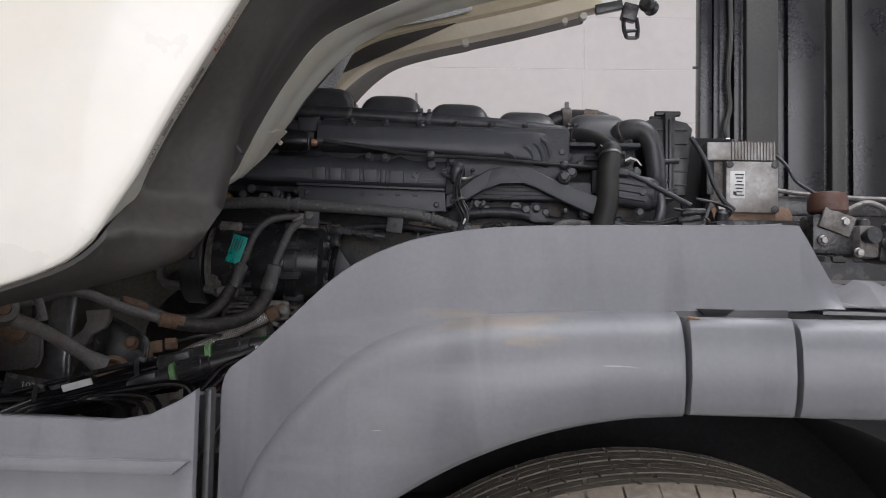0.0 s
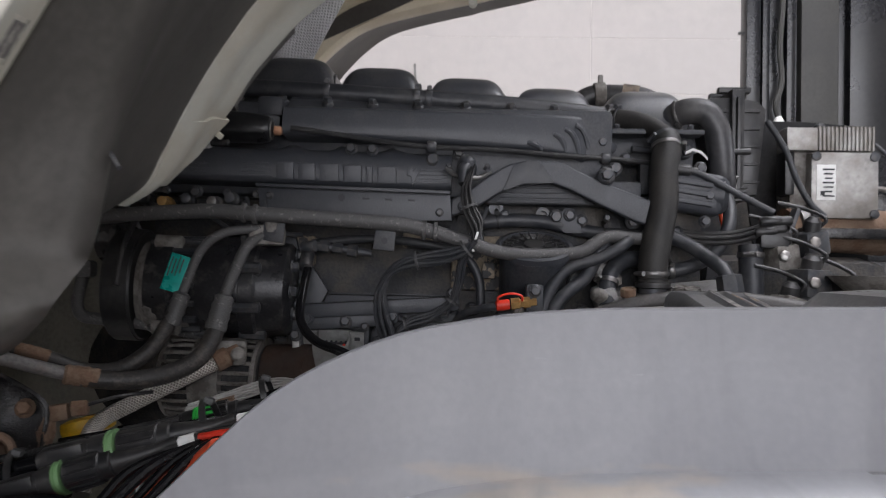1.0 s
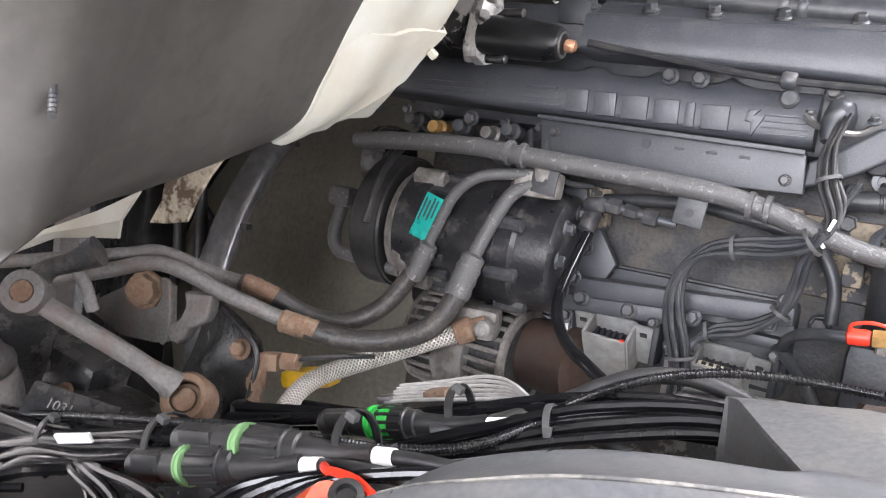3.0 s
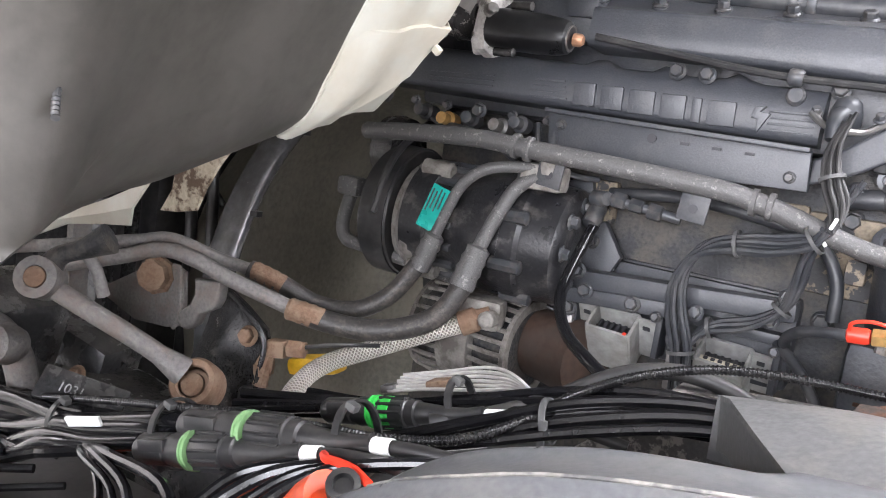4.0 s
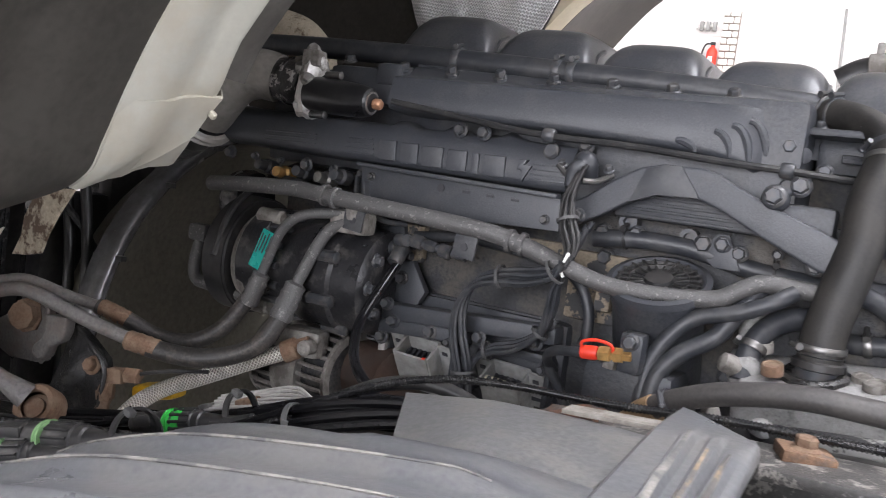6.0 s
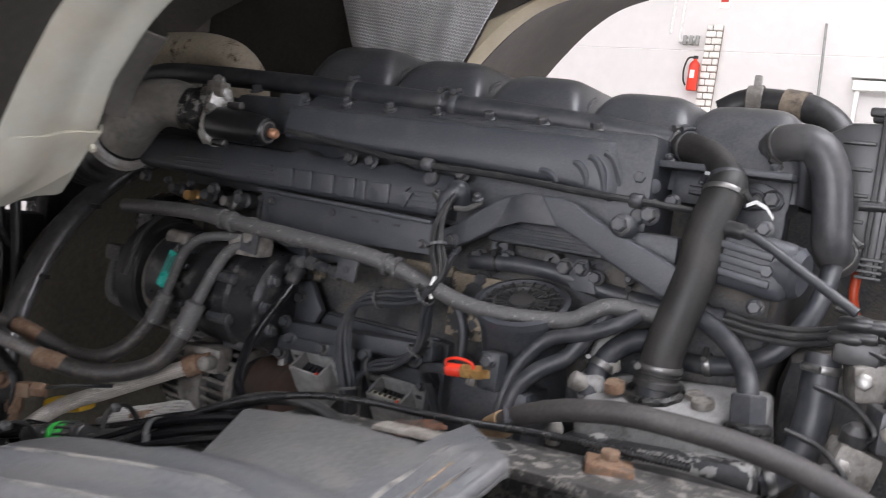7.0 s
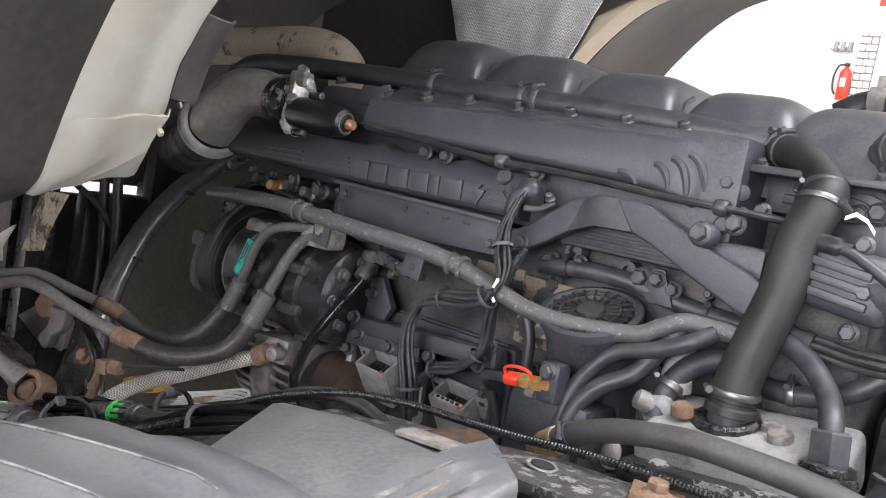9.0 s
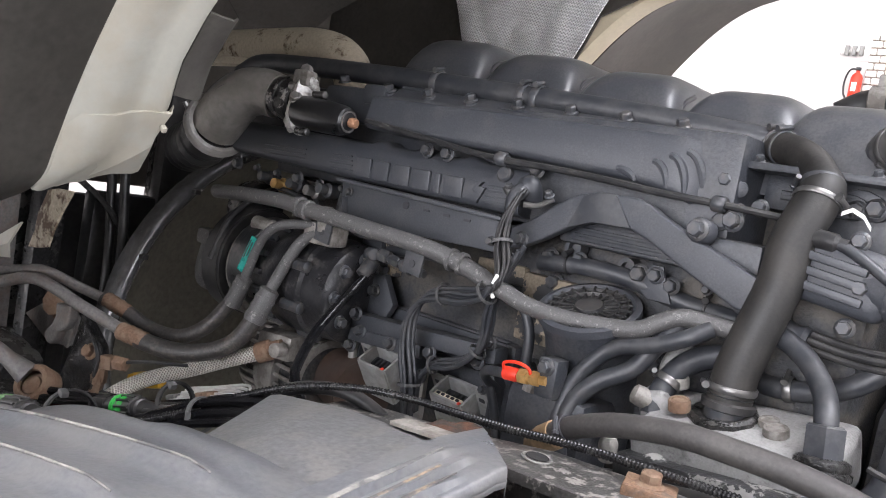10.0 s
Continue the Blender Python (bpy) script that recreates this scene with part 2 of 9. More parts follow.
fsum = nt.nodes.new("ShaderNodeMath")
fsum.operation = "MULTIPLY_ADD"
fsum.inputs[1].default_value = 2.6
nt.links.new(fnoise.outputs["Fac"], fsum.inputs[0])
fneg = nt.nodes.new("ShaderNodeMath")
fneg.operation = "MULTIPLY"
fneg.inputs[1].default_value = -0.85
nt.links.new(flen.outputs["Value"], fneg.inputs[0])
nt.links.new(fneg.outputs[0], fsum.inputs[2])
fr = nt.nodes.new("ShaderNodeMapRange")
fr.inputs["From Min"].default_value, fr.inputs["From Max"].default_value = 0.62, 1.0
fr.inputs["To Max"].default_value = 0.6
nt.links.new(fsum.outputs[0], fr.inputs["Value"])
fmix = nt.nodes.new("ShaderNodeMix")
fmix.data_type = "RGBA"
fmix.inputs[7].default_value = (0.26, 0.215, 0.165, 1)
fb2 = nt.nodes["Principled BSDF"]
nt.links.new(fb2.inputs["Base Color"].links[0].from_socket, fmix.inputs[6])
nt.links.new(fr.outputs[0], fmix.inputs[0])
nt.links.new(fmix.outputs[2], fb2.inputs["Base Color"])
# wiped smears, run-off streaks and fine scratches over the fender
for scale, stretch, low, high, dark, light in ((2.6, (2.2, 1.0, 0.7), 0.35, 0.68, (0.085, 0.087, 0.094), 0.42), (9.0, (1.8, 1.0, 0.30), 0.52, 0.66, (0.080, 0.081, 0.088), 0.38), (5.0, (0.5, 1.0, 2.4), 0.54, 0.70, (0.235, 0.235, 0.24), 0.50), (70.0, (0.10, 1.0, 1.3), 0.735, 0.76, (0.42, 0.41, 0.40), 0.55)):
    sm = nt.nodes.new("ShaderNodeMapping")
    sm.inputs["Scale"].default_value = stretch
    sm.inputs["Rotation"].default_value = (0, radians(14 if scale > 50 else -6), 0)
    nt.links.new(fpos.outputs["Position"], sm.inputs["Vector"])
    sn = nt.nodes.new("ShaderNodeTexNoise")
    sn.inputs["Scale"].default_value, sn.inputs["Detail"].default_value, sn.inputs["Distortion"].default_value = scale, 5.0, 0.6
    nt.links.new(sm.outputs[0], sn.inputs["Vector"])
    sr = nt.nodes.new("ShaderNodeMapRange")
    sr.inputs["From Min"].default_value, sr.inputs["From Max"].default_value, sr.inputs["To Max"].default_value = low, high, light
    nt.links.new(sn.outputs["Fac"], sr.inputs["Value"])
    sx = nt.nodes.new("ShaderNodeMix")
    sx.data_type = "RGBA"
    sx.inputs[7].default_value = (*dark, 1)
    nt.links.new(sr.outputs[0], sx.inputs[0])
    nt.links.new(fb2.inputs["Base Color"].links[0].from_socket, sx.inputs[6])
    nt.links.new(sx.outputs[2], fb2.inputs["Base Color"])

# woven steel braid: a fine crossing weave in the relief and the colour
braid_mat = material("steel_braid", (0.62, 0.585, 0.535), 0.34, 0.45, dirt=(0.5, 0.45, 0.38), amount=0.2, scale=60, bump=0.1)
bt = braid_mat.node_tree
uvn = bt.nodes.new("ShaderNodeUVMap")
sep = bt.nodes.new("ShaderNodeSeparateXYZ")
bt.links.new(uvn.outputs[0], sep.inputs[0])
waves = []
for sign in (1, -1):
    a = bt.nodes.new("ShaderNodeMath")
    a.operation = "MULTIPLY_ADD"
    a.inputs[1].default_value = sign * 11.0
    bt.links.new(sep.outputs[0], a.inputs[0])
    v = bt.nodes.new("ShaderNodeMath")
    v.operation = "MULTIPLY"
    v.inputs[1].default_value = 185.0
    bt.links.new(sep.outputs[1], v.inputs[0])
    bt.links.new(v.outputs[0], a.inputs[2])
    s = bt.nodes.new("ShaderNodeMath")
    s.operation = "MULTIPLY"
    s.inputs[1].default_value = 2 * math.pi
    bt.links.new(a.outputs[0], s.inputs[0])
    w = bt.nodes.new("ShaderNodeMath")
    w.operation = "SINE"
    bt.links.new(s.outputs[0], w.inputs[0])
    waves.append(w)
mx = bt.nodes.new("ShaderNodeMath")
mx.operation = "MAXIMUM"
bt.links.new(waves[0].outputs[0], mx.inputs[0])
bt.links.new(waves[1].outputs[0], mx.inputs[1])
bb = bt.nodes.new("ShaderNodeBump")
bb.inputs["Strength"].default_value, bb.inputs["Distance"].default_value = 0.8, 0.0012
bt.links.new(mx.outputs[0], bb.inputs["Height"])
bt.links.new(bb.outputs[0], bt.nodes["Principled BSDF"].inputs["Normal"])

# gaps between strands darkened in the colour, standing for their shade
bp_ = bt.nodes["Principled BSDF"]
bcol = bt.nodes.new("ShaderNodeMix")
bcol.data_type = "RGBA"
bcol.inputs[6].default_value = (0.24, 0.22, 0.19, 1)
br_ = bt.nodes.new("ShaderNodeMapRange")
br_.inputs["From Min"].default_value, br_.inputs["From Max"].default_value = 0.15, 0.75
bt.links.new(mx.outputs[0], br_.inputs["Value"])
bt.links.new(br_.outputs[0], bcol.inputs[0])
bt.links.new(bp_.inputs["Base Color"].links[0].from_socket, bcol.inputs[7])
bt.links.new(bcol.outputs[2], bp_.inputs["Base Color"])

# ---- builders ----
HOME = {}
SEAT = [Matrix()]  # how the group being built stands: the engine's top is askew to the fender


def seated(p):
    return SEAT[0] @ Vector(p)



def finish(bm, name, mat, angle=38):
    me = bpy.data.meshes.new(name)
    bmesh.ops.remove_doubles(bm, verts=bm.verts, dist=1e-6)
    bmesh.ops.recalc_face_normals(bm, faces=bm.faces)
    bm.to_mesh(me)
    bm.free()
    me.materials.append(mat)
    for p in me.polygons:
        p.use_smooth = True
    me.set_sharp_from_angle(angle=radians(angle))
    return me


def part(name, bm, mat, parent=None, label="", angle=38):
    """Links a bmesh in world coordinates as one mesh object under its thing or part."""
    bm.verts.ensure_lookup_table()
    bmesh.ops.transform(bm, matrix=SEAT[0], verts=bm.verts)
    lo = Vector((min(v.co.x for v in bm.verts), min(v.co.y for v in bm.verts), min(v.co.z for v in bm.verts)))
    hi = Vector((max(v.co.x for v in bm.verts), max(v.co.y for v in bm.verts), max(v.co.z for v in bm.verts)))
    mid = (lo + hi) / 2
    bmesh.ops.translate(bm, verts=bm.verts, vec=-mid)
    ob = new(name, finish(bm, name, mat, angle))
    HOME[ob] = mid
    ob.location = mid
    if parent:
        ob.parent = parent
        ob.location = mid - HOME[parent]
    if label:
        tagged(ob, label)
    return ob


def thing(name, place, label, category, group="", kind=""):
    place = seated(place)
    ob = new(name)
    ob.location = place
    HOME[ob] = place
    ob.empty_display_size = 0.02
    return tagged(ob, label, category, group, kind)


def solo(name, bm, mat, label, category, group="", kind="", angle=38):
    return tagged(part(name, bm, mat, None, "", angle), label, category, group, kind)


def shared(name, me, m, parent):
    """A part that shares its mesh with others; m is its pose in the world."""
    m = m.copy()
    m.translation = seated(m.translation)
    ob = new(name, me)
    ob.parent = parent
    ob.matrix_basis = Matrix.Translation(-HOME[parent]) @ m
    HOME[ob] = m.translation.copy()
    return ob


def bevel(bm, edges, width, segments=2):
    if width > 0 and edges:
        bmesh.ops.bevel(bm, geom=edges, offset=width, segments=segments, affect="EDGES", profile=0.6, clamp_overlap=True)


def box(bm, c, s, b=0.003, turn=None, seg=2):
    r = bmesh.ops.create_cube(bm, size=1)
    vs = r["verts"]
    bmesh.ops.scale(bm, verts=vs, vec=s)
    if turn:
        bmesh.ops.rotate(bm, verts=vs, cent=(0, 0, 0), matrix=Euler([radians(a) for a in turn]).to_matrix())
    bmesh.ops.translate(bm, verts=vs, vec=c)
    es = {e for v in vs for e in v.link_edges}
    bevel(bm, list(es), min(b, 0.45 * min(s)), seg)
    return bm


def boxed(c, s, b=0.003, turn=None, seg=2):
    return box(bmesh.new(), c, s, b, turn, seg)


def prism(bm, pts, y0, y1, b=0.003, seg=2):
    """A polygon in x and z, as thick as y0 to y1."""
    front = [bm.verts.new((x, y0, z)) for x, z in pts]
    back = [bm.verts.new((x, y1, z)) for x, z in pts]
    fs = [bm.faces.new(front), bm.faces.new(back[::-1])]
    n = len(pts)
    for i in range(n):
        fs.append(bm.faces.new((front[i], back[i], back[(i + 1) % n], front[(i + 1) % n])))
    bmesh.ops.recalc_face_normals(bm, faces=fs)
    es = [e for e in fs[0].edges] + [e for e in fs[1].edges]
    bevel(bm, es, b, seg)
    return bm


def spline(pts, sub=6):
    pts = [Vector(p) for p in pts]
    if len(pts) < 3:
        return [pts[0].lerp(pts[-1], k / sub) for k in range(sub + 1)]
    ext = [2 * pts[0] - pts[1]] + pts + [2 * pts[-1] - pts[-2]]
    out = []
    for i in range(1, len(ext) - 2):
        p0, p1, p2, p3 = ext[i - 1:i + 3]
        for k in range(sub):
            t = k / sub
            out.append(0.5 * ((2 * p1) + (p2 - p0) * t + (2 * p0 - 5 * p1 + 4 * p2 - p3) * t * t + (3 * p1 - p0 - 3 * p2 + p3) * t ** 3))
    out.append(pts[-1])
    return out


def tube(bm, pts, r, n=12, sub=6, cap=True):
    """A round hose along a smooth line; r is a number or a function of the way along (0 to 1)."""
    line = spline(pts, sub)
    uv = bm.loops.layers.uv.verify()
    run = [0.0]
    for a, b in zip(line, line[1:]):
        run.append(run[-1] + (b - a).length)
    tang = [(line[min(i + 1, len(line) - 1)] - line[max(i - 1, 0)]).normalized() for i in range(len(line))]
    side = tang[0].orthogonal().normalized()
    rings = []
    for i, (p, t) in enumerate(zip(line, tang)):
        side = (side - t * side.dot(t)).normalized()
        up = t.cross(side)
        rad = r(run[i] / run[-1]) if callable(r) else r
        rings.append([bm.verts.new(p + rad * (math.cos(2 * math.pi * k / n) * side + math.sin(2 * math.pi * k / n) * up)) for k in range(n)])
    for i in range(len(rings) - 1):
        for k in range(n):
            f = bm.faces.new((rings[i][k], rings[i][(k + 1) % n], rings[i + 1][(k + 1) % n], rings[i + 1][k]))
            for loop, (u, v) in zip(f.loops, ((k / n, run[i]), ((k + 1) / n, run[i]), ((k + 1) / n, run[i + 1]), (k / n, run[i + 1]))):
                loop[uv].uv = (u, v)
    if cap:
        bm.faces.new(rings[0][::-1])
        bm.faces.new(rings[-1])
    return bm


def tubed(pts, r, n=12, sub=6):
    return tube(bmesh.new(), pts, r, n, sub)


def lathe(bm, prof, origin, axis, n=24, close=True):
    """Turns (height, radius) pairs round an axis."""
    axis = Vector(axis).normalized()
    a = axis.orthogonal().normalized()
    b = axis.cross(a)
    origin = Vector(origin)
    rings = [[bm.verts.new(origin + axis * h + r * (math.cos(2 * math.pi * k / n) * a + math.sin(2 * math.pi * k / n) * b)) for k in range(n)] for h, r in prof]
    for i in range(len(rings) - 1):
        for k in range(n):
            bm.faces.new((rings[i][k], rings[i][(k + 1) % n], rings[i + 1][(k + 1) % n], rings[i + 1][k]))
    if close:
        bm.faces.new(rings[0][::-1])
        bm.faces.new(rings[-1])
    return bm


def lathed(prof, origin, axis, n=24, close=True):
    return lathe(bmesh.new(), prof, origin, axis, n, close)


def sheet(bm, rows, thick=0.0, inward=None):
    """A skin over rows of points, given thickness along inward."""
    grid = [[bm.verts.new(p) for p in row] for row in rows]
    fs = []
    for i in range(len(grid) - 1):
        for j in range(len(grid[0]) - 1):
            fs.append(bm.faces.new((grid[i][j], grid[i][j + 1], grid[i + 1][j + 1], grid[i + 1][j])))
    if thick:
        back = [[bm.verts.new(Vector(p) + Vector(inward) * thick) for p in row] for row in rows]
        for i in range(len(grid) - 1):
            for j in range(len(grid[0]) - 1):
                bm.faces.new((back[i][j], back[i + 1][j], back[i + 1][j + 1], back[i][j + 1]))
        h, w = len(grid), len(grid[0])
        ring = [(0, j) for j in range(w)] + [(i, w - 1) for i in range(1, h)] + [(h - 1, j) for j in range(w - 2, -1, -1)] + [(i, 0) for i in range(h - 2, 0, -1)]
        for (i, j), (k, l) in zip(ring, ring[1:] + ring[:1]):
            bm.faces.new((grid[i][j], back[i][j], back[k][l], grid[k][l]))
    return bm


def hexbolt_mesh(name, r, h, mat, flange=1.35, stem=0.0):
    """A hexagon head with a flange, its axis along z, its seat at z = 0."""
    bm = bmesh.new()
    lathe(bm, [(-stem, r * flange), (0.12 * h, r * flange), (0.3 * h, r * 1.05)], (0, 0, 0), (0, 0, 1), 14)
    lathe(bm, [(0.1 * h, r), (0.85 * h, r), (h, r * 0.82)], (0, 0, 0), (0, 0, 1), 6)
    return finish(bm, name, mat, 30)


BOLT = hexbolt_mesh("bolt", 0.0085, 0.012, bolt_mat)
BOLT_SMALL = hexbolt_mesh("bolt", 0.0055, 0.009, bolt_mat)
BOLT_BIG = hexbolt_mesh("bolt", 0.0105, 0.015, bolt_mat)
BOLT_RUST = hexbolt_mesh("bolt", 0.011, 0.014, rusty)
BOLT_STEEL = hexbolt_mesh("bolt", 0.0085, 0.011, steel)


def bolt(parent, place, axis=(0, -1, 0), me=None, name="bolt"):
    q = Vector((0, 0, 1)).rotation_difference(Vector(axis).normalized())
    spin = Matrix.Rotation((place[0] * 37.0 + place[2] * 11.0) % 6.28, 4, "Z")
    return shared(name, me or BOLT, Matrix.Translation(place) @ q.to_matrix().to_4x4() @ spin, parent)


def clamp(parent, place, axis, r, width=0.012, mat=None, screw=(0, -0.3, 1)):
    """A hose clip: a band round the hose and its screw housing."""
    mat = mat or bright
    axis = Vector(axis).normalized()
    w = width / 2
    bm = lathed([(-w, r), (-w, r + 0.0014), (-w * 0.7, r + 0.0022), (w * 0.7, r + 0.0022), (w, r + 0.0014), (w, r)], place, axis, 28, False)
    band = part("hose_clamp", bm, mat, parent)
    s = Vector(screw)
    s = (s - axis * s.dot(axis)).normalized()
    c = Vector(place) + s * (r + 0.005)
    t = axis.cross(s)
    bs = bmesh.new()
    lathe(bs, [(-0.010, 0.0034), (0.007, 0.0034), (0.008, 0.0046), (0.012, 0.0046)], c, t, 8)
    part("clamp_screw", bs, mat, band)
    return band


def hose(name, pts, r, mat, label, category="hose", n=14, sub=7, group=""):
    """A hose as a thing of its own: an empty at its start, with the hose body under it."""
    th = thing(name, pts[0], label, category, group)
    part("hose_body", tubed(pts, r, n, sub), mat, th)
    return th


def corrugated(pts, r, pitch, n=10):
    bm = bmesh.new()
    line = spline(pts, 40)
    length = sum((b - a).length for a, b in zip(line, line[1:]))
    count = int(length / pitch)
    run, dense, goal = 0.0, [], 0.0
    step = pitch / 4
    for a, b in zip(line, line[1:]):
        d = (b - a).length
        while goal <= run + d:
            dense.append(a.lerp(b, (goal - run) / d))
            goal += step
        run += d
    tang = [(dense[min(i + 1, len(dense) - 1)] - dense[max(i - 1, 0)]).normalized() for i in range(len(dense))]
    side = tang[0].orthogonal().normalized()
    rings = []
    for i, (p, t) in enumerate(zip(dense, tang)):
        side = (side - t * side.dot(t)).normalized()
        up = t.cross(side)
        rad = r * (1.0, 1.0, 0.8, 0.8)[i % 4]
        rings.append([bm.verts.new(p + rad * (math.cos(2 * math.pi * k / n) * side + math.sin(2 * math.pi * k / n) * up)) for k in range(n)])
    for i in range(len(rings) - 1):
        for k in range(n):
            bm.faces.new((rings[i][k], rings[i][(k + 1) % n], rings[i + 1][(k + 1) % n], rings[i + 1][k]))
    bm.faces.new(rings[0][::-1])
    bm.faces.new(rings[-1])
    return bm


def ease(keys, x):
    """The value at x between (x, value) pairs, smoothly."""
    if x <= keys[0][0]:
        return keys[0][1]
    for (a, va), (b, vb) in zip(keys, keys[1:]):
        if x <= b:
            t = (x - a) / (b - a)
            return va + (vb - va) * t
    return keys[-1][1]

# ---- the hall ----
floor = solo("floor", boxed((1.5, 1.0, -0.1), (23, 21, 0.2), 0), concrete, "worn grey concrete hall floor", "floor", kind="structure")
ceiling = solo("ceiling", boxed((1.5, 1.0, 7.15), (23, 21, 0.2), 0), ceil_mat, "pale grey sheet ceiling of the hall", "ceiling", kind="structure")
# unseen ceiling panels, added to go with the overhead area lamps
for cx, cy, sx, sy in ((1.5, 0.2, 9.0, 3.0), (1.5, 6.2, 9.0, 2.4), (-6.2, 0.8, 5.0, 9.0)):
    roof_panel = thing("added_roof_panel", (cx, cy, 7.0), "unseen white ceiling panel added above an area lamp", "roof light", "roof lights", "structure")
    part("roof_pane", boxed((cx, cy, 7.035), (sx, sy, 0.02), 0.004), white_label, roof_panel)
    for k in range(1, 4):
        part("glazing_bar", boxed((cx - sx / 2 + sx * k / 4, cy, 7.02), (0.06, sy, 0.03), 0.004), steel, roof_panel)
wall_west = solo("wall_west", boxed((-10.0, 1.0, 3.5), (0.2, 21, 7), 0), wall_mat, "white panelled side wall of the hall", "wall", kind="structure")
bm = bmesh.new()
box(bm, (13.0, -6.6, 3.5), (0.2, 5.8, 7), 0)
box(bm, (13.0, 7.6, 3.5), (0.2, 7.8, 7), 0)
box(bm, (13.0, 0.0, 5.8), (0.2, 7.4, 2.4), 0)
wall_east = solo("wall_east", bm, wall_mat, "unseen white side wall with an opening for an added lamp", "wall", kind="structure")
bm = bmesh.new()
box(bm, (-6.2, -9.3, 3.5), (7.6, 0.2, 7), 0)
box(bm, (9.2, -9.3, 3.5), (7.6, 0.2, 7), 0)
box(bm, (1.5, -9.3, 5.9), (7.8, 0.2, 2.2), 0)
wall_south = solo("wall_south", bm, wall_mat, "unseen white gable wall with an opening for an added lamp", "wall", kind="structure")
wall_north = thing("wall_north", (1.5, 10.1, 0), "white wall of wide horizontal sandwich panels", "wall", kind="structure")
part("wall_core", boxed((1.5, 10.0945, 3.5), (23, 0.2, 7), 0), joint_mat, wall_north)

# ---- front wheel and fender ----
WX, WZ = 0.26, 0.53


def arch(deg, r):
    return WX + r * math.cos(radians(deg)), 0.555 + r * math.sin(radians(deg))


wheel = thing("wheel_assembly", (WX, 0.88, 0), "dusty truck front tyre on its steel rim", "tyre assembly")
R = 0.505
bm = lathed([(-0.155, 0.30), (-0.16, 0.36), (-0.162, 0.42), (-0.155, 0.47), (-0.14, R - 0.012), (-0.12, R - 0.004), (0.12, R - 0.004), (0.14, R - 0.012),
             (0.155, 0.47), (0.162, 0.42), (0.16, 0.36), (0.155, 0.30)], (WX, 0.88, WZ), (0, 1, 0), 72, False)
tyre = part("tyre", bm, tyre_mat, wheel)
verts, faces = [], []
rng = random.Random(4)
for row, (y0, y1, count, skew) in enumerate([(-0.148, -0.121, 74, 0.0), (-0.114, -0.089, 74, 0.18), (-0.087, -0.062, 74, -0.1), (-0.053, -0.028, 74, 0.12), (-0.026, 0.0, 74, -0.15),
                                              (0.002, 0.026, 74, 0.15), (0.036, 0.060, 74, -0.12), (0.062, 0.087, 74, 0.1), (0.096, 0.121, 74, 0.0), (0.123, 0.148, 74, 0.0)]):
    for k in range(count):
        a0 = 2 * math.pi * (k + 0.45 * row + 0.08 * rng.random()) / count
        da = 2 * math.pi / count * 0.93
        base = len(verts)
        top = R + 0.013
        for rad in (R - 0.012, top):
            for (yy, ss) in ((y0, 0), (y1, skew)):
                for aa in (0, 1):
                    an = a0 + da * aa + ss * 2 * math.pi / count
                    rr = rad - (0.012 if abs(yy) > 0.13 else 0)
                    verts.append((WX + rr * math.cos(an), 0.88 + yy, WZ + rr * math.sin(an)))
        b = base
        faces += [(b + 4, b + 5, b + 7, b + 6), (b, b + 1, b + 5, b + 4), (b + 2, b + 6, b + 7, b + 3), (b, b + 4, b + 6, b + 2), (b + 1, b + 3, b + 7, b + 5)]
me = bpy.data.meshes.new("tread")
me.from_pydata([(x - WX, y - 0.88, z - WZ) for x, y, z in verts], [], faces)
me.materials.append(tyre_mat)
shared("tread", me, Matrix.Translation((WX, 0.88, WZ)), wheel)
part("rim", lathed([(-0.15, 0.30), (-0.13, 0.285), (-0.02, 0.27), (0.0, 0.12), (0.02, 0.1), (0.02, 0.27), (0.15, 0.30)], (WX, 0.88, WZ), (0, 1, 0), 48, False), steel, wheel)

slot_shade_black = material("shadowed_black_plastic", (0.006, 0.006, 0.007), 0.8, dirt=(0.012, 0.012, 0.012), amount=0.4, scale=30)
# the fender skin: rows run from the top edge over a crease and a rounded band down to the wheel opening
TOP = [(-0.287, 0.90), (-0.287, 1.0), (-0.287, 1.09), (-0.285, 1.163), (-0.25, 1.195), (-0.214, 1.229), (-0.148, 1.291), (-0.08, 1.327), (-0.012, 1.344), (0.06, 1.352), (0.15, 1.355), (0.242, 1.357)]
CREASE = [(-0.268, 0.90), (-0.266, 0.97), (-0.25, 1.04), (-0.218, 1.095), (-0.185, 1.137), (-0.15, 1.172), (-0.105, 1.206), (-0.06, 1.226), (-0.015, 1.237), (0.05, 1.245), (0.15, 1.25), (0.242, 1.252)]
ANG = [143, 139, 134.5, 130, 126, 122, 117, 112.5, 108, 103, 97, 91.5]
fender = thing("front_fender", (0.0, 0.72, 0.9), "grey scuffed plastic fender round the front wheel", "fender")
FLANGE = (0.752, 0.750, 0.746, 0.742, 0.738, 0.735)
rows, low = [], []
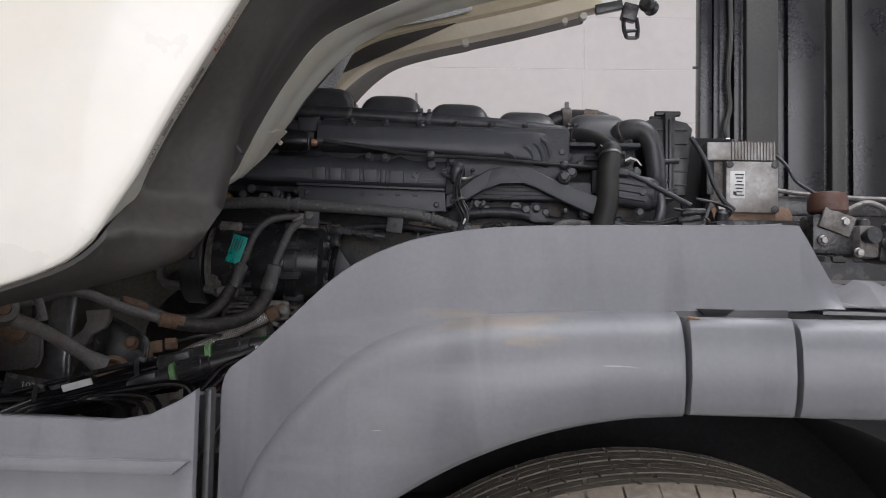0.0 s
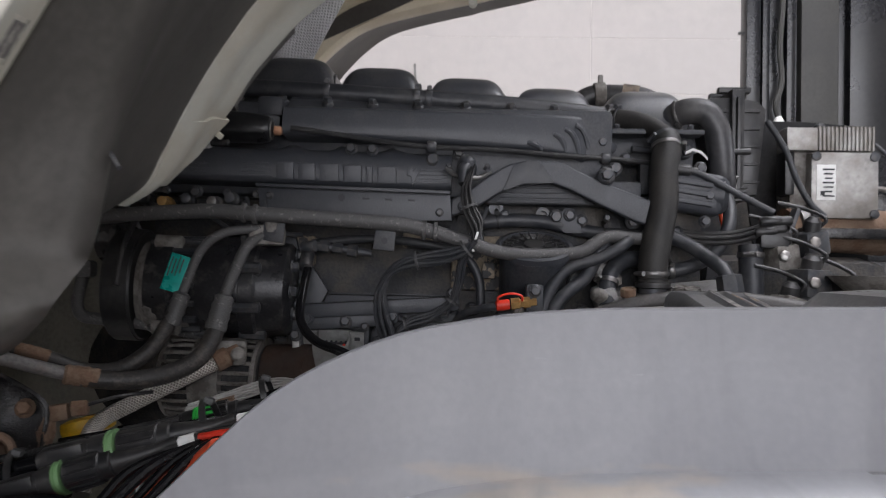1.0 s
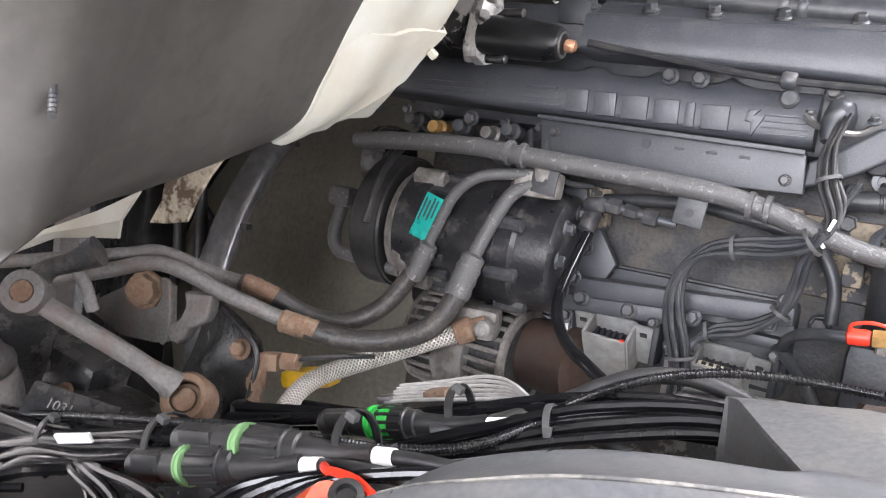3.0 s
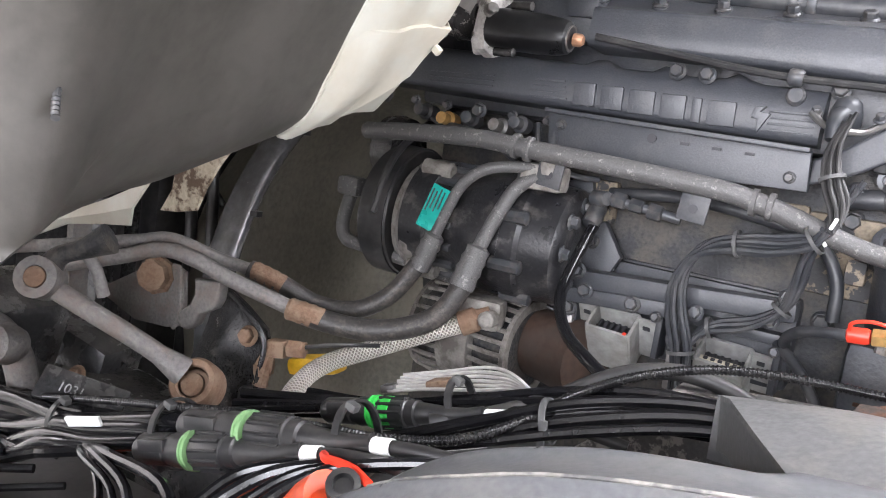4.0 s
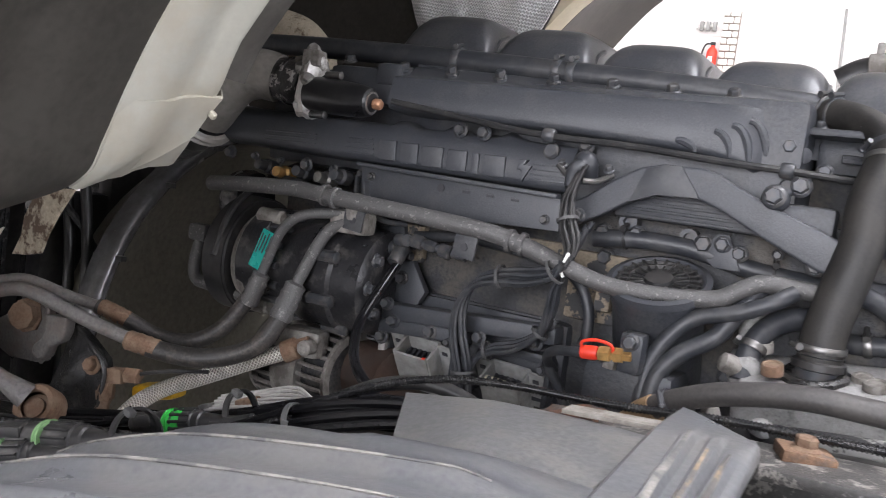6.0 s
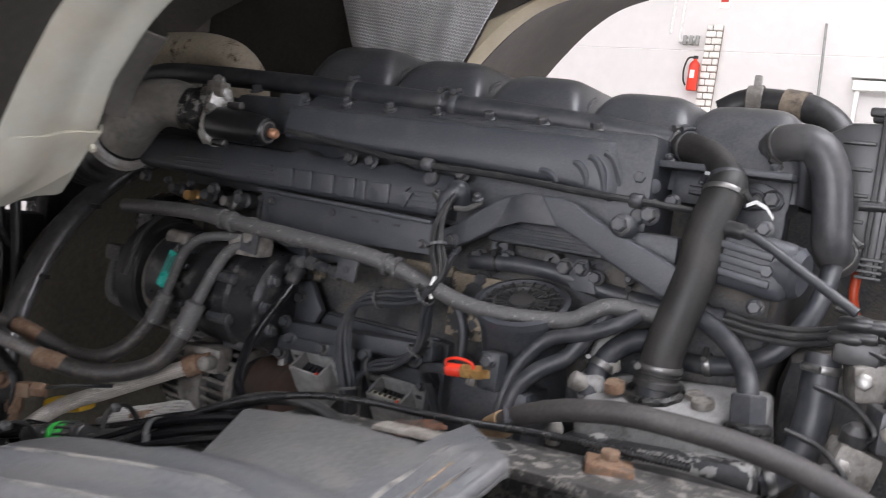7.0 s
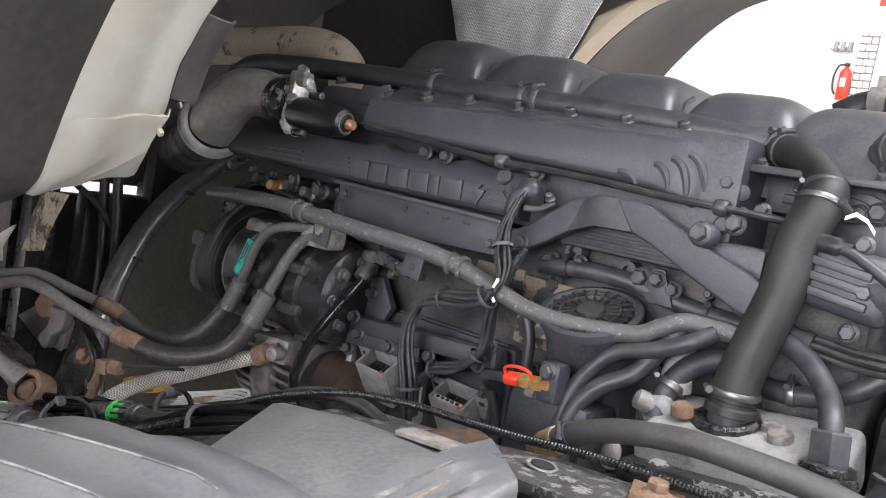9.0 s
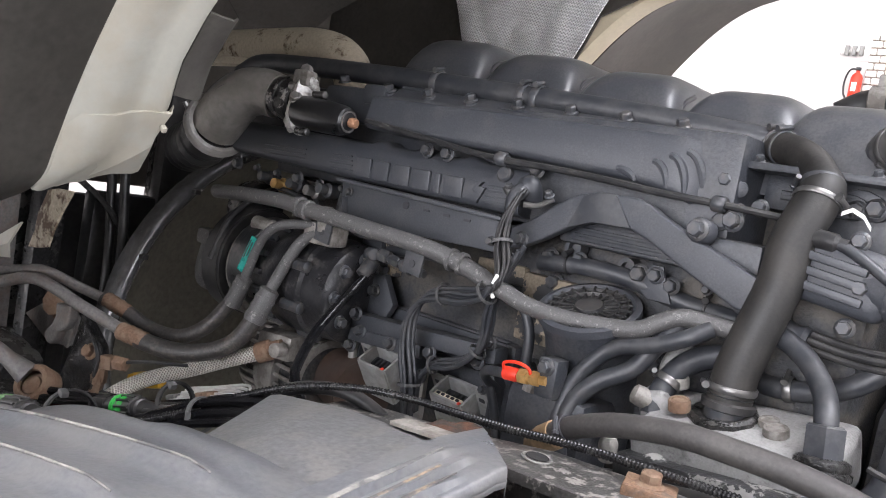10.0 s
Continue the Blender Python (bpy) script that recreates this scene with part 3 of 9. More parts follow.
for i, ((tx, tz), (cx, cz), a) in enumerate(zip(TOP, CREASE, ANG)):
    bx, bz = arch(a, 0.58)
    swell = min(1.0, 0.25 + i * 0.11)
    row = [(tx, 0.772, tz - 0.012), (tx, 0.758, tz - 0.002)]
    for k, f in enumerate((0.03, 0.2, 0.45, 0.7, 0.88, 1.0)):
        row.append((tx + (cx - tx) * f, FLANGE[k] + (0.004 * math.sin(math.pi * f)), tz + (cz - tz) * f))
    rows.append(row)
    lrow = [(cx, 0.7345, cz)]
    for f, yy in ((0.015, 0.725), (0.05, 0.712), (0.12, 0.700), (0.22, 0.691), (0.4, 0.683), (0.62, 0.680), (0.84, 0.684), (0.96, 0.691), (1.0, 0.699)):
        lrow.append((cx + (bx - cx) * f, 0.728 - (0.728 - yy) * swell, cz + (bz - cz) * f))
    lrow.append((bx + 0.002, 0.735, bz + 0.002))
    low.append(lrow)


def refine(rows, sub):
    cols = [spline([r[j] for r in rows], sub) for j in range(len(rows[0]))]
    return [[c[i] for c in cols] for i in range(len(cols[0]))]


# the upper flange runs on over the lift-out panel
for x, zt, zc in ((0.30, 1.358, 1.253), (0.36, 1.359, 1.254), (0.396, 1.359, 1.255), (0.404, 1.354, 1.256), (0.425, 1.315, 1.258), (0.447, 1.275, 1.258)):
    row = [(x, 0.772, zt - 0.012), (x, 0.758, zt - 0.002)]
    for k, f in enumerate((0.03, 0.2, 0.45, 0.7, 0.88, 1.0)):
        row.append((x, FLANGE[k] + (0.004 * math.sin(math.pi * f)), zt + (zc - zt) * f))
    rows.append(row)
part("fender_flange", sheet(bmesh.new(), refine(rows, 4), 0.004, (0, 1, 0)), fender_mat, fender, angle=50)
for dx, dy in ((0.004, 0.0015), (0.0072, 0.006), (0.0088, 0.014), (0.0092, 0.034)):
    low.append([(x + dx, y + dy, z) for x, y, z in low[11]])
part("wheel_band", sheet(bmesh.new(), refine(low, 4), 0.004, (0, 1, 0)), fender_mat, fender, angle=50)


def band(x0, x1, zt0, zt1, zb, end=0.012, crisp=0.0):
    """A rounded piece of the wheel band between two upright joints."""
    rows = []
    for x, zt, tuck in ((x0, zt0, 0.03), (x0 + 0.003, zt0, 0.004), (x0 + end, zt0, 0.0), ((x0 + x1) / 2, (zt0 + zt1) / 2, -0.001), (x1 - end, zt1, 0.0), (x1 - 0.003, zt1, 0.004), (x1, zt1, 0.03)):
        row = []
        for f, yy in ((0.0, 0.725), (0.02, 0.706), (0.12, 0.692), (0.3, 0.685), (0.6, 0.682), (0.85, 0.686), (0.97, 0.694), (1.0, 0.71)):
            row.append((x, yy + tuck - crisp * max(0.0, yy - 0.690), zt + (zb - zt) * f))
        rows.append(row)
    return sheet(bmesh.new(), rows, 0.004, (0, 1, 0))


part("lift_out_panel", band(0.2535, 0.3755, 1.246, 1.247, 1.137, 0.004, 0.6), fender_mat, fender, "flat grey lift-out panel with rubbed corners", 50)
part("rear_band", band(0.3775, 0.95, 1.246, 1.25, 1.135, 0.026), fender_mat, fender, angle=50)
bm = bmesh.new()
prism(bm, [(0.238, 1.252), (0.38, 1.256), (0.38, 1.150), (0.238, 1.150)], 0.732, 0.745, 0.001)
part("joint_backing", bm, black_plastic, fender)
# open notch drawn as a near-black plate that stands for its shade
part("slot", prism(bmesh.new(), [(0.272, 1.2555), (0.314, 1.2555), (0.304, 1.2475), (0.280, 1.2475)], 0.716, 0.722, 0.0005), slot_shade_black, fender)
for x, y, z, w in ((0.262, 0.6985, 1.2430, 0.014), (0.368, 0.7005, 1.158, 0.006), (0.2575, 0.700, 1.15, 0.005)):
    part("rust_spot", boxed((x, y, z), (w, 0.004, 0.007), 0.0015, (30, 8, 0)), rusty, fender)
for x, z in ((0.2475, 1.20), (0.3735, 1.165)):
    part("clip", boxed((x, 0.705, z), (0.004, 0.01, 0.006), 0.001), steel, fender)

# step panel ahead of the fender
step = thing("step_panel", (-0.62, 0.7, 0.8), "grey plastic step panel with a sloping shelf", "panel")
pts = [(-0.97, 1.118), (-0.52, 1.117), (-0.39, 1.115), (-0.352, 1.122), (-0.32, 1.138), (-0.297, 1.153), (-0.297, 0.80), (-0.97, 0.80)]
part("panel_skin", prism(bmesh.new(), pts, 0.692, 0.71, 0.006), fender_mat, step)
bm = bmesh.new()
sheet(bm, [[(-0.97, 0.70, 1.115), (-0.52, 0.70, 1.114), (-0.39, 0.70, 1.112), (-0.352, 0.70, 1.118), (-0.32, 0.70, 1.135), (-0.30, 0.70, 1.15)],
           [(-0.97, 0.80, 1.105), (-0.52, 0.80, 1.104), (-0.39, 0.80, 1.10), (-0.352, 0.80, 1.106), (-0.32, 0.80, 1.12), (-0.30, 0.80, 1.135)],
           [(-0.97, 0.83, 1.05), (-0.52, 0.83, 1.05), (-0.39, 0.83, 1.05), (-0.352, 0.83, 1.05), (-0.32, 0.83, 1.06), (-0.30, 0.83, 1.06)]], 0.004, (0, 0, -1))
part("panel_shelf", bm, fender_mat, step)
part("recess_edge", prism(bmesh.new(), [(-0.97, 1.073), (-0.30, 1.073), (-0.318, 1.058), (-0.97, 1.058)], 0.680, 0.695, 0.004), fender_mat, step)
part("joint_strip", boxed((-0.292, 0.73, 1.0), (0.008, 0.02, 0.30), 0.002), black_plastic, step)

# near-black that stands for shade in wheel well and rail hole; also black bracket sheet
shade_sheet_black = material("rough_shade_sheet_black", (0.012, 0.012, 0.013), 0.95, dirt=(0.028, 0.026, 0.024), amount=0.5, scale=8, fine=120, bump=0.4, vary=0.3)
# wheel-house liner: one long sheet with ridges that follow the wheel, a flat tongue and a strap across
liner = thing("wheel_liner", (0.1, 1.0, 1.0), "worn dark plastic wheel-house liner with moulded ridges", "wheel liner")
LIN = [(-0.47, 0.82), (-0.38, 0.97), (-0.30, 1.095), (-0.25, 1.17), (-0.22, 1.208), (-0.19, 1.238), (-0.15, 1.266), (-0.10, 1.288), (-0.04, 1.306), (0.04, 1.319), (0.14, 1.330), (0.245, 1.335)]
lin = spline([(x, 0, z) for x, z in LIN], 5)


def liner_height(p, y):
    """The liner's height at depth y: rounded folds, each with a step along its crest."""
    fade = max(0.0, min(1.0, (0.215 - p.x) / 0.05)) * max(0.0, min(1.0, (p.x + 0.45) / 0.1))
    ridge = 0.0
    for yc in (0.795, 0.865, 0.937, 1.009):
        e = y - yc - 0.2 * max(-0.1, p.x)
        ridge += 0.004 * math.exp(-(e / 0.012) ** 2) + 0.012 / (1 + math.exp(-e / 0.004)) * math.exp(-max(0.0, e) / 0.030)
    ridge += 0.007 * math.exp(-((y - 1.088) / 0.02) ** 2)
    drop = -0.03 * max(0, (y - 1.075) / 0.035) ** 2 * (1 if p.x < 0.05 else 0.0)
    return p.z - 0.014 + ridge * fade + drop


rows = []
for p in lin:
    rows.append([(p.x, 0.775 + 0.335 * k / 130, liner_height(p, 0.775 + 0.335 * k / 130)) for k in range(131)])
part("liner_sheet", sheet(bmesh.new(), rows, 0.004, (0, 0, -1)), liner_mat, liner, angle=60)
crest_mat = material("pale_worn_edge", (0.23, 0.218, 0.20), 0.65, dirt=(0.088, 0.087, 0.086), amount=1.0, scale=32, fine=200, bump=0.2, edge=(0.44, 0.56))
tan_mat = material("tan_worn_edge", (0.27, 0.20, 0.13), 0.7, dirt=(0.08, 0.075, 0.07), amount=1.0, scale=36, fine=200, bump=0.2, edge=(0.44, 0.54))
for yc in (0.937, 1.009):
    line = []
    for p in lin:
        if -0.16 < p.x < 0.19:
            y = yc + 0.2 * max(-0.1, p.x) + 0.003
            line.append((p.x, y, liner_height(p, y) + 0.0002))
    part("worn_crest", tubed(line, lambda t: 0.0007 + 0.0011 * math.sin(math.pi * min(1.0, t * 0.9 + 0.06)), 6, 2), crest_mat, liner)
tongue_mat = material("scuffed_tongue_plastic", (0.118, 0.117, 0.118), 0.42, dirt=(0.19, 0.178, 0.16), amount=0.45, scale=22, fine=170, bump=0.3, vary=0.25, edge=(0.47, 0.62))
rows = []
for k in range(15):
    x = -0.027 + 0.262 * k / 14
    back = ease([(-0.027, 1.300), (0.02, 1.309), (0.07, 1.319), (0.14, 1.321), (0.235, 1.324)], x)
    row = []
    for j in range(10):
        v = j / 9
        slant = 0.118 * (1 - v) * (1 - k / 14) - 0.018 * (1 - v) * (k / 14)
        front = 1.298 + 0.020 * min(1.0, k / 5)
        z = front + (back - front) * v ** 0.7 - 0.018 * (1 - v) ** 4 + 0.0012 * math.sin(j * 0.9 + k * 0.6) - (0.006 if j == 9 else 0.0)
        row.append((x + slant, 1.062 + 0.220 * v, z))
    rows.append(row)
part("liner_tongue", sheet(bmesh.new(), rows, 0.004, (0, 0, -1)), tongue_mat, liner, "scuffed flat tongue of the liner", 60)
lip = rows[0]
part("tongue_lip", sheet(bmesh.new(), [lip, [(x + 0.006, y, z - 0.045) for x, y, z in lip]], 0.004, (1, 0, 0)), liner_mat, liner, angle=60)
part("tongue_back", sheet(bmesh.new(), [[r[-1] for r in rows], [(r[-1][0], 1.287, 1.24) for r in rows]], 0.004, (0, -1, 0)), liner_mat, liner)


def strap_line(y):
    """Height of the strap at depth y and where its three beads run across."""
    z = max(1.312, 1.337 + 0.145 * (min(y, 1.205) - 1.1))
    return z, (0.269 - 0.03 * (y - 1.1), 0.288 - 0.03 * (y - 1.1), 0.300 - 0.01 * (y - 1.1))


rows = []
for y in (0.785, 0.83, 0.88, 0.94, 1.0, 1.04, 1.056, 1.062, 1.10, 1.14, 1.18, 1.195, 1.22, 1.25, 1.274, 1.280):
    z, beads = strap_line(y)
    row = [(0.231, z - 0.030), (0.235, z - 0.008), (0.241, z - 0.001), (0.252, z)]
    for x, stop in zip(beads, (1.195, 1.20, 1.175)):
        h = 0.0055 * max(0.0, min(1.0, (stop + 0.012 - y) / 0.024))
        row += [(x - 0.0065, z), (x - 0.003, z + h), (x + 0.003, z + h), (x + 0.0065, z)]
    if y < 1.06:
        row += [(0.318, z + 0.004), (0.338, 1.358), (0.392, 1.362), (0.420, 1.314), (0.446, 1.266)]
    else:
        row += [(0.3085, z), (0.3115, z - 0.002), (0.3130, z - 0.006), (0.3130, z - 0.009), (0.3122, z - 0.011)]
    slip = max(0.0, y - 1.19) / 0.09 * 0.95
    rows.append([(x, y - slip * max(0.0, x - 0.24), zz - (0.010 if y > 1.275 else 0.0)) for x, zz in row])
part("liner_end", sheet(bmesh.new(), rows, 0.004, (0, 0, -1)), liner_mat, liner, "folded strap of the liner with raised beads", 40)
for n, (stop, m2, lo, hi) in enumerate(((1.19, crest_mat, -0.0034, 0.0034), (1.165, tan_mat, -0.0045, 0.0005), (1.165, tan_mat, -0.0025, 0.0030))):
    band_rows = []
    for k in range(14):
        y = 0.80 + (stop - 0.80) * k / 13
        z, beads = strap_line(y)
        w = 0.0006 * math.sin(k * 2.3 + n)
        taper = min(1.0, (14 - k) / 3)
        band_rows.append([(beads[n] + (lo + w) * taper, y, z + (0.0052 if lo > -0.004 else 0.0036)), (beads[n] + (lo + hi) / 2, y, z + 0.0060), (beads[n] + (hi + w) * taper, y, z + 0.0058)])
    part("worn_band", sheet(bmesh.new(), band_rows, 0.0005, (0, 0, -1)), m2, liner)
part("edge_bar", prism(bmesh.new(), [(0.138, 1.3190), (0.242, 1.3275), (0.242, 1.3315), (0.138, 1.3230)], 1.272, 1.298, 0.001), material("worn_bare_strap", (0.30, 0.28, 0.25), 0.6, 0.3, dirt=(0.12, 0.10, 0.085), amount=0.7, scale=50, fine=260, bump=0.3), liner, "worn pale metal strap")
rows = []
for k in range(12):
    x = 0.44 + 0.51 * k / 11
    rows.append([(x, 0.78, 1.255 - 0.18 * max(0, x - 0.5) ** 1.5), (x, 0.92, 1.262 - 0.2 * max(0, x - 0.5) ** 1.5), (x, 1.05, 1.262 - 0.2 * max(0, x - 0.5) ** 1.5), (x, 1.14, 1.254 - 0.2 * max(0, x - 0.5) ** 1.5), (x, 1.155, 1.20)])
part("rear_liner_sheet", sheet(bmesh.new(), rows, 0.004, (0, 0, -1)), liner_mat, liner, angle=60)

rng = random.Random(5)
rows = []
for i in range(9):
    x = 0.43 + 0.030 * i
    rows.append([(x + 0.006 * rng.random(), 0.80 + 0.045 * j, 1.262 + (0.030 * rng.random() if 0 < j < 6 else 0.0) + 0.010 * math.sin(math.pi * j / 6)) for j in range(7)])
part("crumpled_edge", sheet(bmesh.new(), rows, 0.002, (0, 0, -1)), fender_mat, liner, "crumpled torn end of the liner", 25)
# inner wall and arch shell added to give the wheel well its dark shade
part("inner_wall", prism(bmesh.new(), [(-0.45, 0.4), (-0.45, 0.98), (-0.2, 1.0), (0.02, 1.22), (0.06, 1.235), (0.97, 1.235), (0.97, 0.4)], 1.256, 1.268, 0.003), shade_sheet_black, liner)
part("arch_shell", sheet(bmesh.new(), [[(WX + 0.60 * math.cos(radians(a)), y, 0.555 + 0.60 * math.sin(radians(a))) for a in range(160, 14, -6)] for y in (0.745, 1.0, 1.258)], 0.006, (0, 0, 1)), shade_sheet_black, liner, angle=60)

# chassis rail with its dirty top flange
rail = thing("chassis_rail", (0.5, 1.43, 1.0), "dirty dark steel chassis rail with chipped paint", "chassis rail")
bm = prism(bmesh.new(), [(-0.10, 1.248), (0.06, 1.264), (0.20, 1.286), (0.45, 1.30), (1.6, 1.30), (1.6, 1.288), (0.45, 1.288), (0.20, 1.274), (0.06, 1.252), (-0.10, 1.236)], 1.375, 1.475, 0.002)
part("top_flange", bm, chassis_mat, rail)
part("web", prism(bmesh.new(), [(-0.10, 1.24), (0.2, 1.28), (0.45, 1.29), (1.6, 1.29), (1.6, 0.95), (-0.3, 0.95), (-0.3, 1.05)], 1.468, 1.476, 0.001), chassis_mat, rail)
part("hole", lathed([(0, 0.012), (0.0006, 0.012)], (0.205, 1.430, 1.2890), (0.06, 0, 1), 20), shade_sheet_black, rail)
part("hole_rim", lathed([(0, 0.0125), (0.0012, 0.0135), (0.0012, 0.016), (0, 0.017)], (0.205, 1.430, 1.2876), (0.06, 0, 1), 20, False), crest_mat, rail)
orange_rust = material("orange_flaking_rust", (0.16, 0.092, 0.055), 0.85, dirt=(0.075, 0.060, 0.050), amount=0.8, scale=60, fine=300, bump=0.6, vary=0.4)
part("rust_patch", boxed((0.322, 1.444, 1.296), (0.050, 0.044, 0.012), 0.003, (0, 3, 20)), orange_rust, rail, "rusty angle bracket on the flange")
deep_rust = material("flaking_deep_rust", (0.105, 0.046, 0.025), 0.85, dirt=(0.040, 0.034, 0.030), amount=0.9, scale=45, fine=260, bump=0.7, vary=0.4, edge=(0.46, 0.58))
part("rust_bracket", sheet(bmesh.new(), [[(0.062 + 0.011 * i + 0.004 * math.sin(2.1 * j), 1.392 + 0.012 * j + 0.003 * math.sin(1.7 * i), 1.278 + 0.0018 * i + 0.003 * math.sin(1.3 * i + 1.9 * j)) for j in range(6)] for i in range(7)], 0.004, (0, 0, -1)), deep_rust, rail, "flaking rust scab")
bolt(rail, (0.322, 1.442, 1.301), (0, 0, 1), BOLT_RUST)
rail2 = thing("front_chassis_member", (-0.8, 1.45, 0.7), "dark oily front chassis member", "chassis member")
part("member_web", prism(bmesh.new(), [(-1.5, 1.03), (-0.9, 1.03), (-0.6, 0.98), (-0.3, 1.0), (-0.3, 0.8), (-1.5, 0.8)], 1.36, 1.46, 0.01), black_metal, rail2)
# dark tray added to fill the void beneath the wires
part("added_dark_tray", boxed((-0.55, 1.15, 0.90), (1.3, 0.75, 0.03), 0.005), black_plastic, rail2)

# ---- the tilted cab ----
cab = thing("tilted_cab", (-1.0, 0.9, 1.0), "cream truck cab tilted forward with its wheel arches open", "truck cab")
OUT = [(0.16, 1.91), (0.0, 1.85), (-0.10, 1.80), (-0.17, 1.745), (-0.225, 1.68), (-0.262, 1.62), (-0.302, 1.55), (-0.345, 1.475), (-0.373, 1.42), (-0.400, 1.362), (-0.428, 1.312), (-0.50, 1.272), (-0.70, 1.215), (-0.95, 1.18)]
INN = [(0.13, 1.865), (-0.012, 1.82), (-0.102, 1.785), (-0.182, 1.750), (-0.241, 1.720), (-0.275, 1.690), (-0.302, 1.653), (-0.331, 1.608), (-0.360, 1.556), (-0.385, 1.505), (-0.412, 1.461), (-0.49, 1.425), (-0.70, 1.365), (-0.95, 1.33)]
INB = [(0.162, 1.812), (0.02, 1.783), (-0.063, 1.767), (-0.138, 1.745), (-0.183, 1.714), (-0.226, 1.683), (-0.26, 1.654), (-0.298, 1.616), (-0.330, 1.578), (-0.362, 1.553), (-0.408, 1.498), (-0.475, 1.452), (-0.68, 1.39), (-0.95, 1.345)]
o3, i3, b3 = (spline([(x, 0, z) for x, z in q], 6) for q in (OUT, INN, INB))
centre = Vector((0.35, 0, 1.1))
rows, rim = [], []
for p in o3:
    d = (p - centre).normalized()
    row = []
    w = max(0.0, min(1.0, (p.z - 1.325) / 0.08))
    for off, yy in ((0.008, 0.699), (0.010, 0.6955), (0.015, 0.693), (0.028, 0.691), (0.07, 0.684), (0.18, 0.668), (0.4, 0.652), (0.8, 0.64), (1.3, 0.64)):
        q = p + d * (off - 0.012 * w)
        row.append((q.x, yy, q.z))
    rows.append(row)
    v = max(0.12, min(1.0, (p.z - 1.325) / 0.05))
    rim.append([(p.x + d.x * (0.008 + off * w), 0.699 + (yy - 0.699) * v, p.z + d.z * (0.008 + off * w)) for off, yy in ((0.012, 0.776), (0.007, 0.772), (0.006, 0.765), (0.002, 0.75), (-0.006, 0.72), (-0.011, 0.704), (-0.012, 0.699))])
part("side_skin", sheet(bmesh.new(), rows, 0.006, (0, 1, 0)), cab_white, cab, "glossy cream side skin of the cab", 50)
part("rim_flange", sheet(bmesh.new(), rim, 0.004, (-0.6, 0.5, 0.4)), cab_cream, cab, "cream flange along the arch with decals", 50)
rows = []
for i, (p, q) in enumerate(zip(o3, i3)):
    w = max(0.12, min(1.0, (p.z - 1.325) / 0.05))
    y0 = 0.70 + 0.07 * w
    sag = ease([(0, 0.010), (30, 0.014), (36, 0.020), (42, 0.034), (48, 0.054), (54, 0.070), (60, 0.076), (66, 0.088), (78, 0.09)], i)
    row = []
    for k in range(17):
        f = k / 16
        v = p.lerp(q, f)
        d = (v - centre).normalized()
        v = v - d * (sag * math.exp(-((f - 0.25) / 0.14) ** 2) + 0.008 * math.sin(math.pi * f) - 0.006 * math.exp(-((f - 0.66) / 0.06) ** 2)) + d * (0.012 * (1 - f) ** 6 * w)
        row.append((v.x, y0 + (1.182 - y0) * f, v.z))
    rows.append(row)
part("arch_trim", sheet(bmesh.new(), rows, 0.006, (-0.7, 0, 0.7)), trim_mat, cab, "dark grey moulded wheel-arch trim", 60)
rows, backs = [], []
for i, (p, q) in enumerate(zip(i3, b3)):
    row = []
    cut = ease([(0, 0.62), (24, 0.62), (40, 0.70), (48, 0.80), (56, 0.88), (66, 1.0)], i)
    for f, off, yy in ((0, 0.012, 1.172), (0.02, -0.002, 1.180), (0.2, -0.006, 1.205), (0.42, -0.005, 1.24), (0.58, 0.002, 1.262), (0.75, 0.004, 1.285), (0.92, 0.0, 1.312), (1.0, 0.003, 1.322), (1.02, 0.012, 1.330)):
        v = p.lerp(q, f * cut)
        v = v + (v - centre).normalized() * off
        row.append((v.x, 1.172 + (yy - 1.172) * cut, v.z))
    rows.append(row)
    backs.append(row[-2])
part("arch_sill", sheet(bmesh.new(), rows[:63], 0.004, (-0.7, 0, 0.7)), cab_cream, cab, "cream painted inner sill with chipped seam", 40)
# the overlapping corner piece below the welded seam
rows = []
for k in range(49, 64):
    p, q = i3[k], b3[k]
    e = max(0.0, 1 - (k - 49) / 5)
    low = max(0.0, (k - 57) / 6)
    row = []
    for f, off, yy in ((0.0, -0.004, 1.180), (0.2, -0.010, 1.205), (0.42, -0.010, 1.24), (0.6, -0.004, 1.264), (0.8, -0.003, 1.29), (0.97, -0.005, 1.322), (1.02, 0.010, 1.332)):
        f2 = f * (1 - 0.75 * low) * ease([(40, 0.70), (48, 0.80), (56, 0.88), (66, 1.0)], k)
        v = p.lerp(q, f2)
        v = v + (v - centre).normalized() * (off + 0.0025 * e)
        row.append((v.x, 1.18 + (yy - 1.18) * (1 - 0.75 * low) * 0.84, v.z))
    rows.append(row)
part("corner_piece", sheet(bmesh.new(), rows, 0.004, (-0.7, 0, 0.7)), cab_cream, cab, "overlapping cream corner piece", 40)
rows = []
for x, y, z in backs[30:47]:
    d = (Vector((x, 0, z)) - centre).normalized()
    rows.append([(x + a * 0.6 + d.x * b, y + c, z + d.z * b) for a, c, b in ((-0.004, 0.006, 0.004), (-0.012, 0.025, 0.002), (-0.018, 0.045, 0.002), (-0.035, 0.062, 0.012), (-0.08, 0.08, 0.06), (-0.14, 0.11, 0.25))])
part("sill_back", sheet(bmesh.new(), rows, 0.004, (-0.7, 0, 0.7)), material("grimy_return_face", (0.105, 0.098, 0.088), 0.6, dirt=(0.05, 0.045, 0.04), amount=0.7, scale=7, fine=120, bump=0.15), cab, "grimy grey return face of the sill", angle=60)
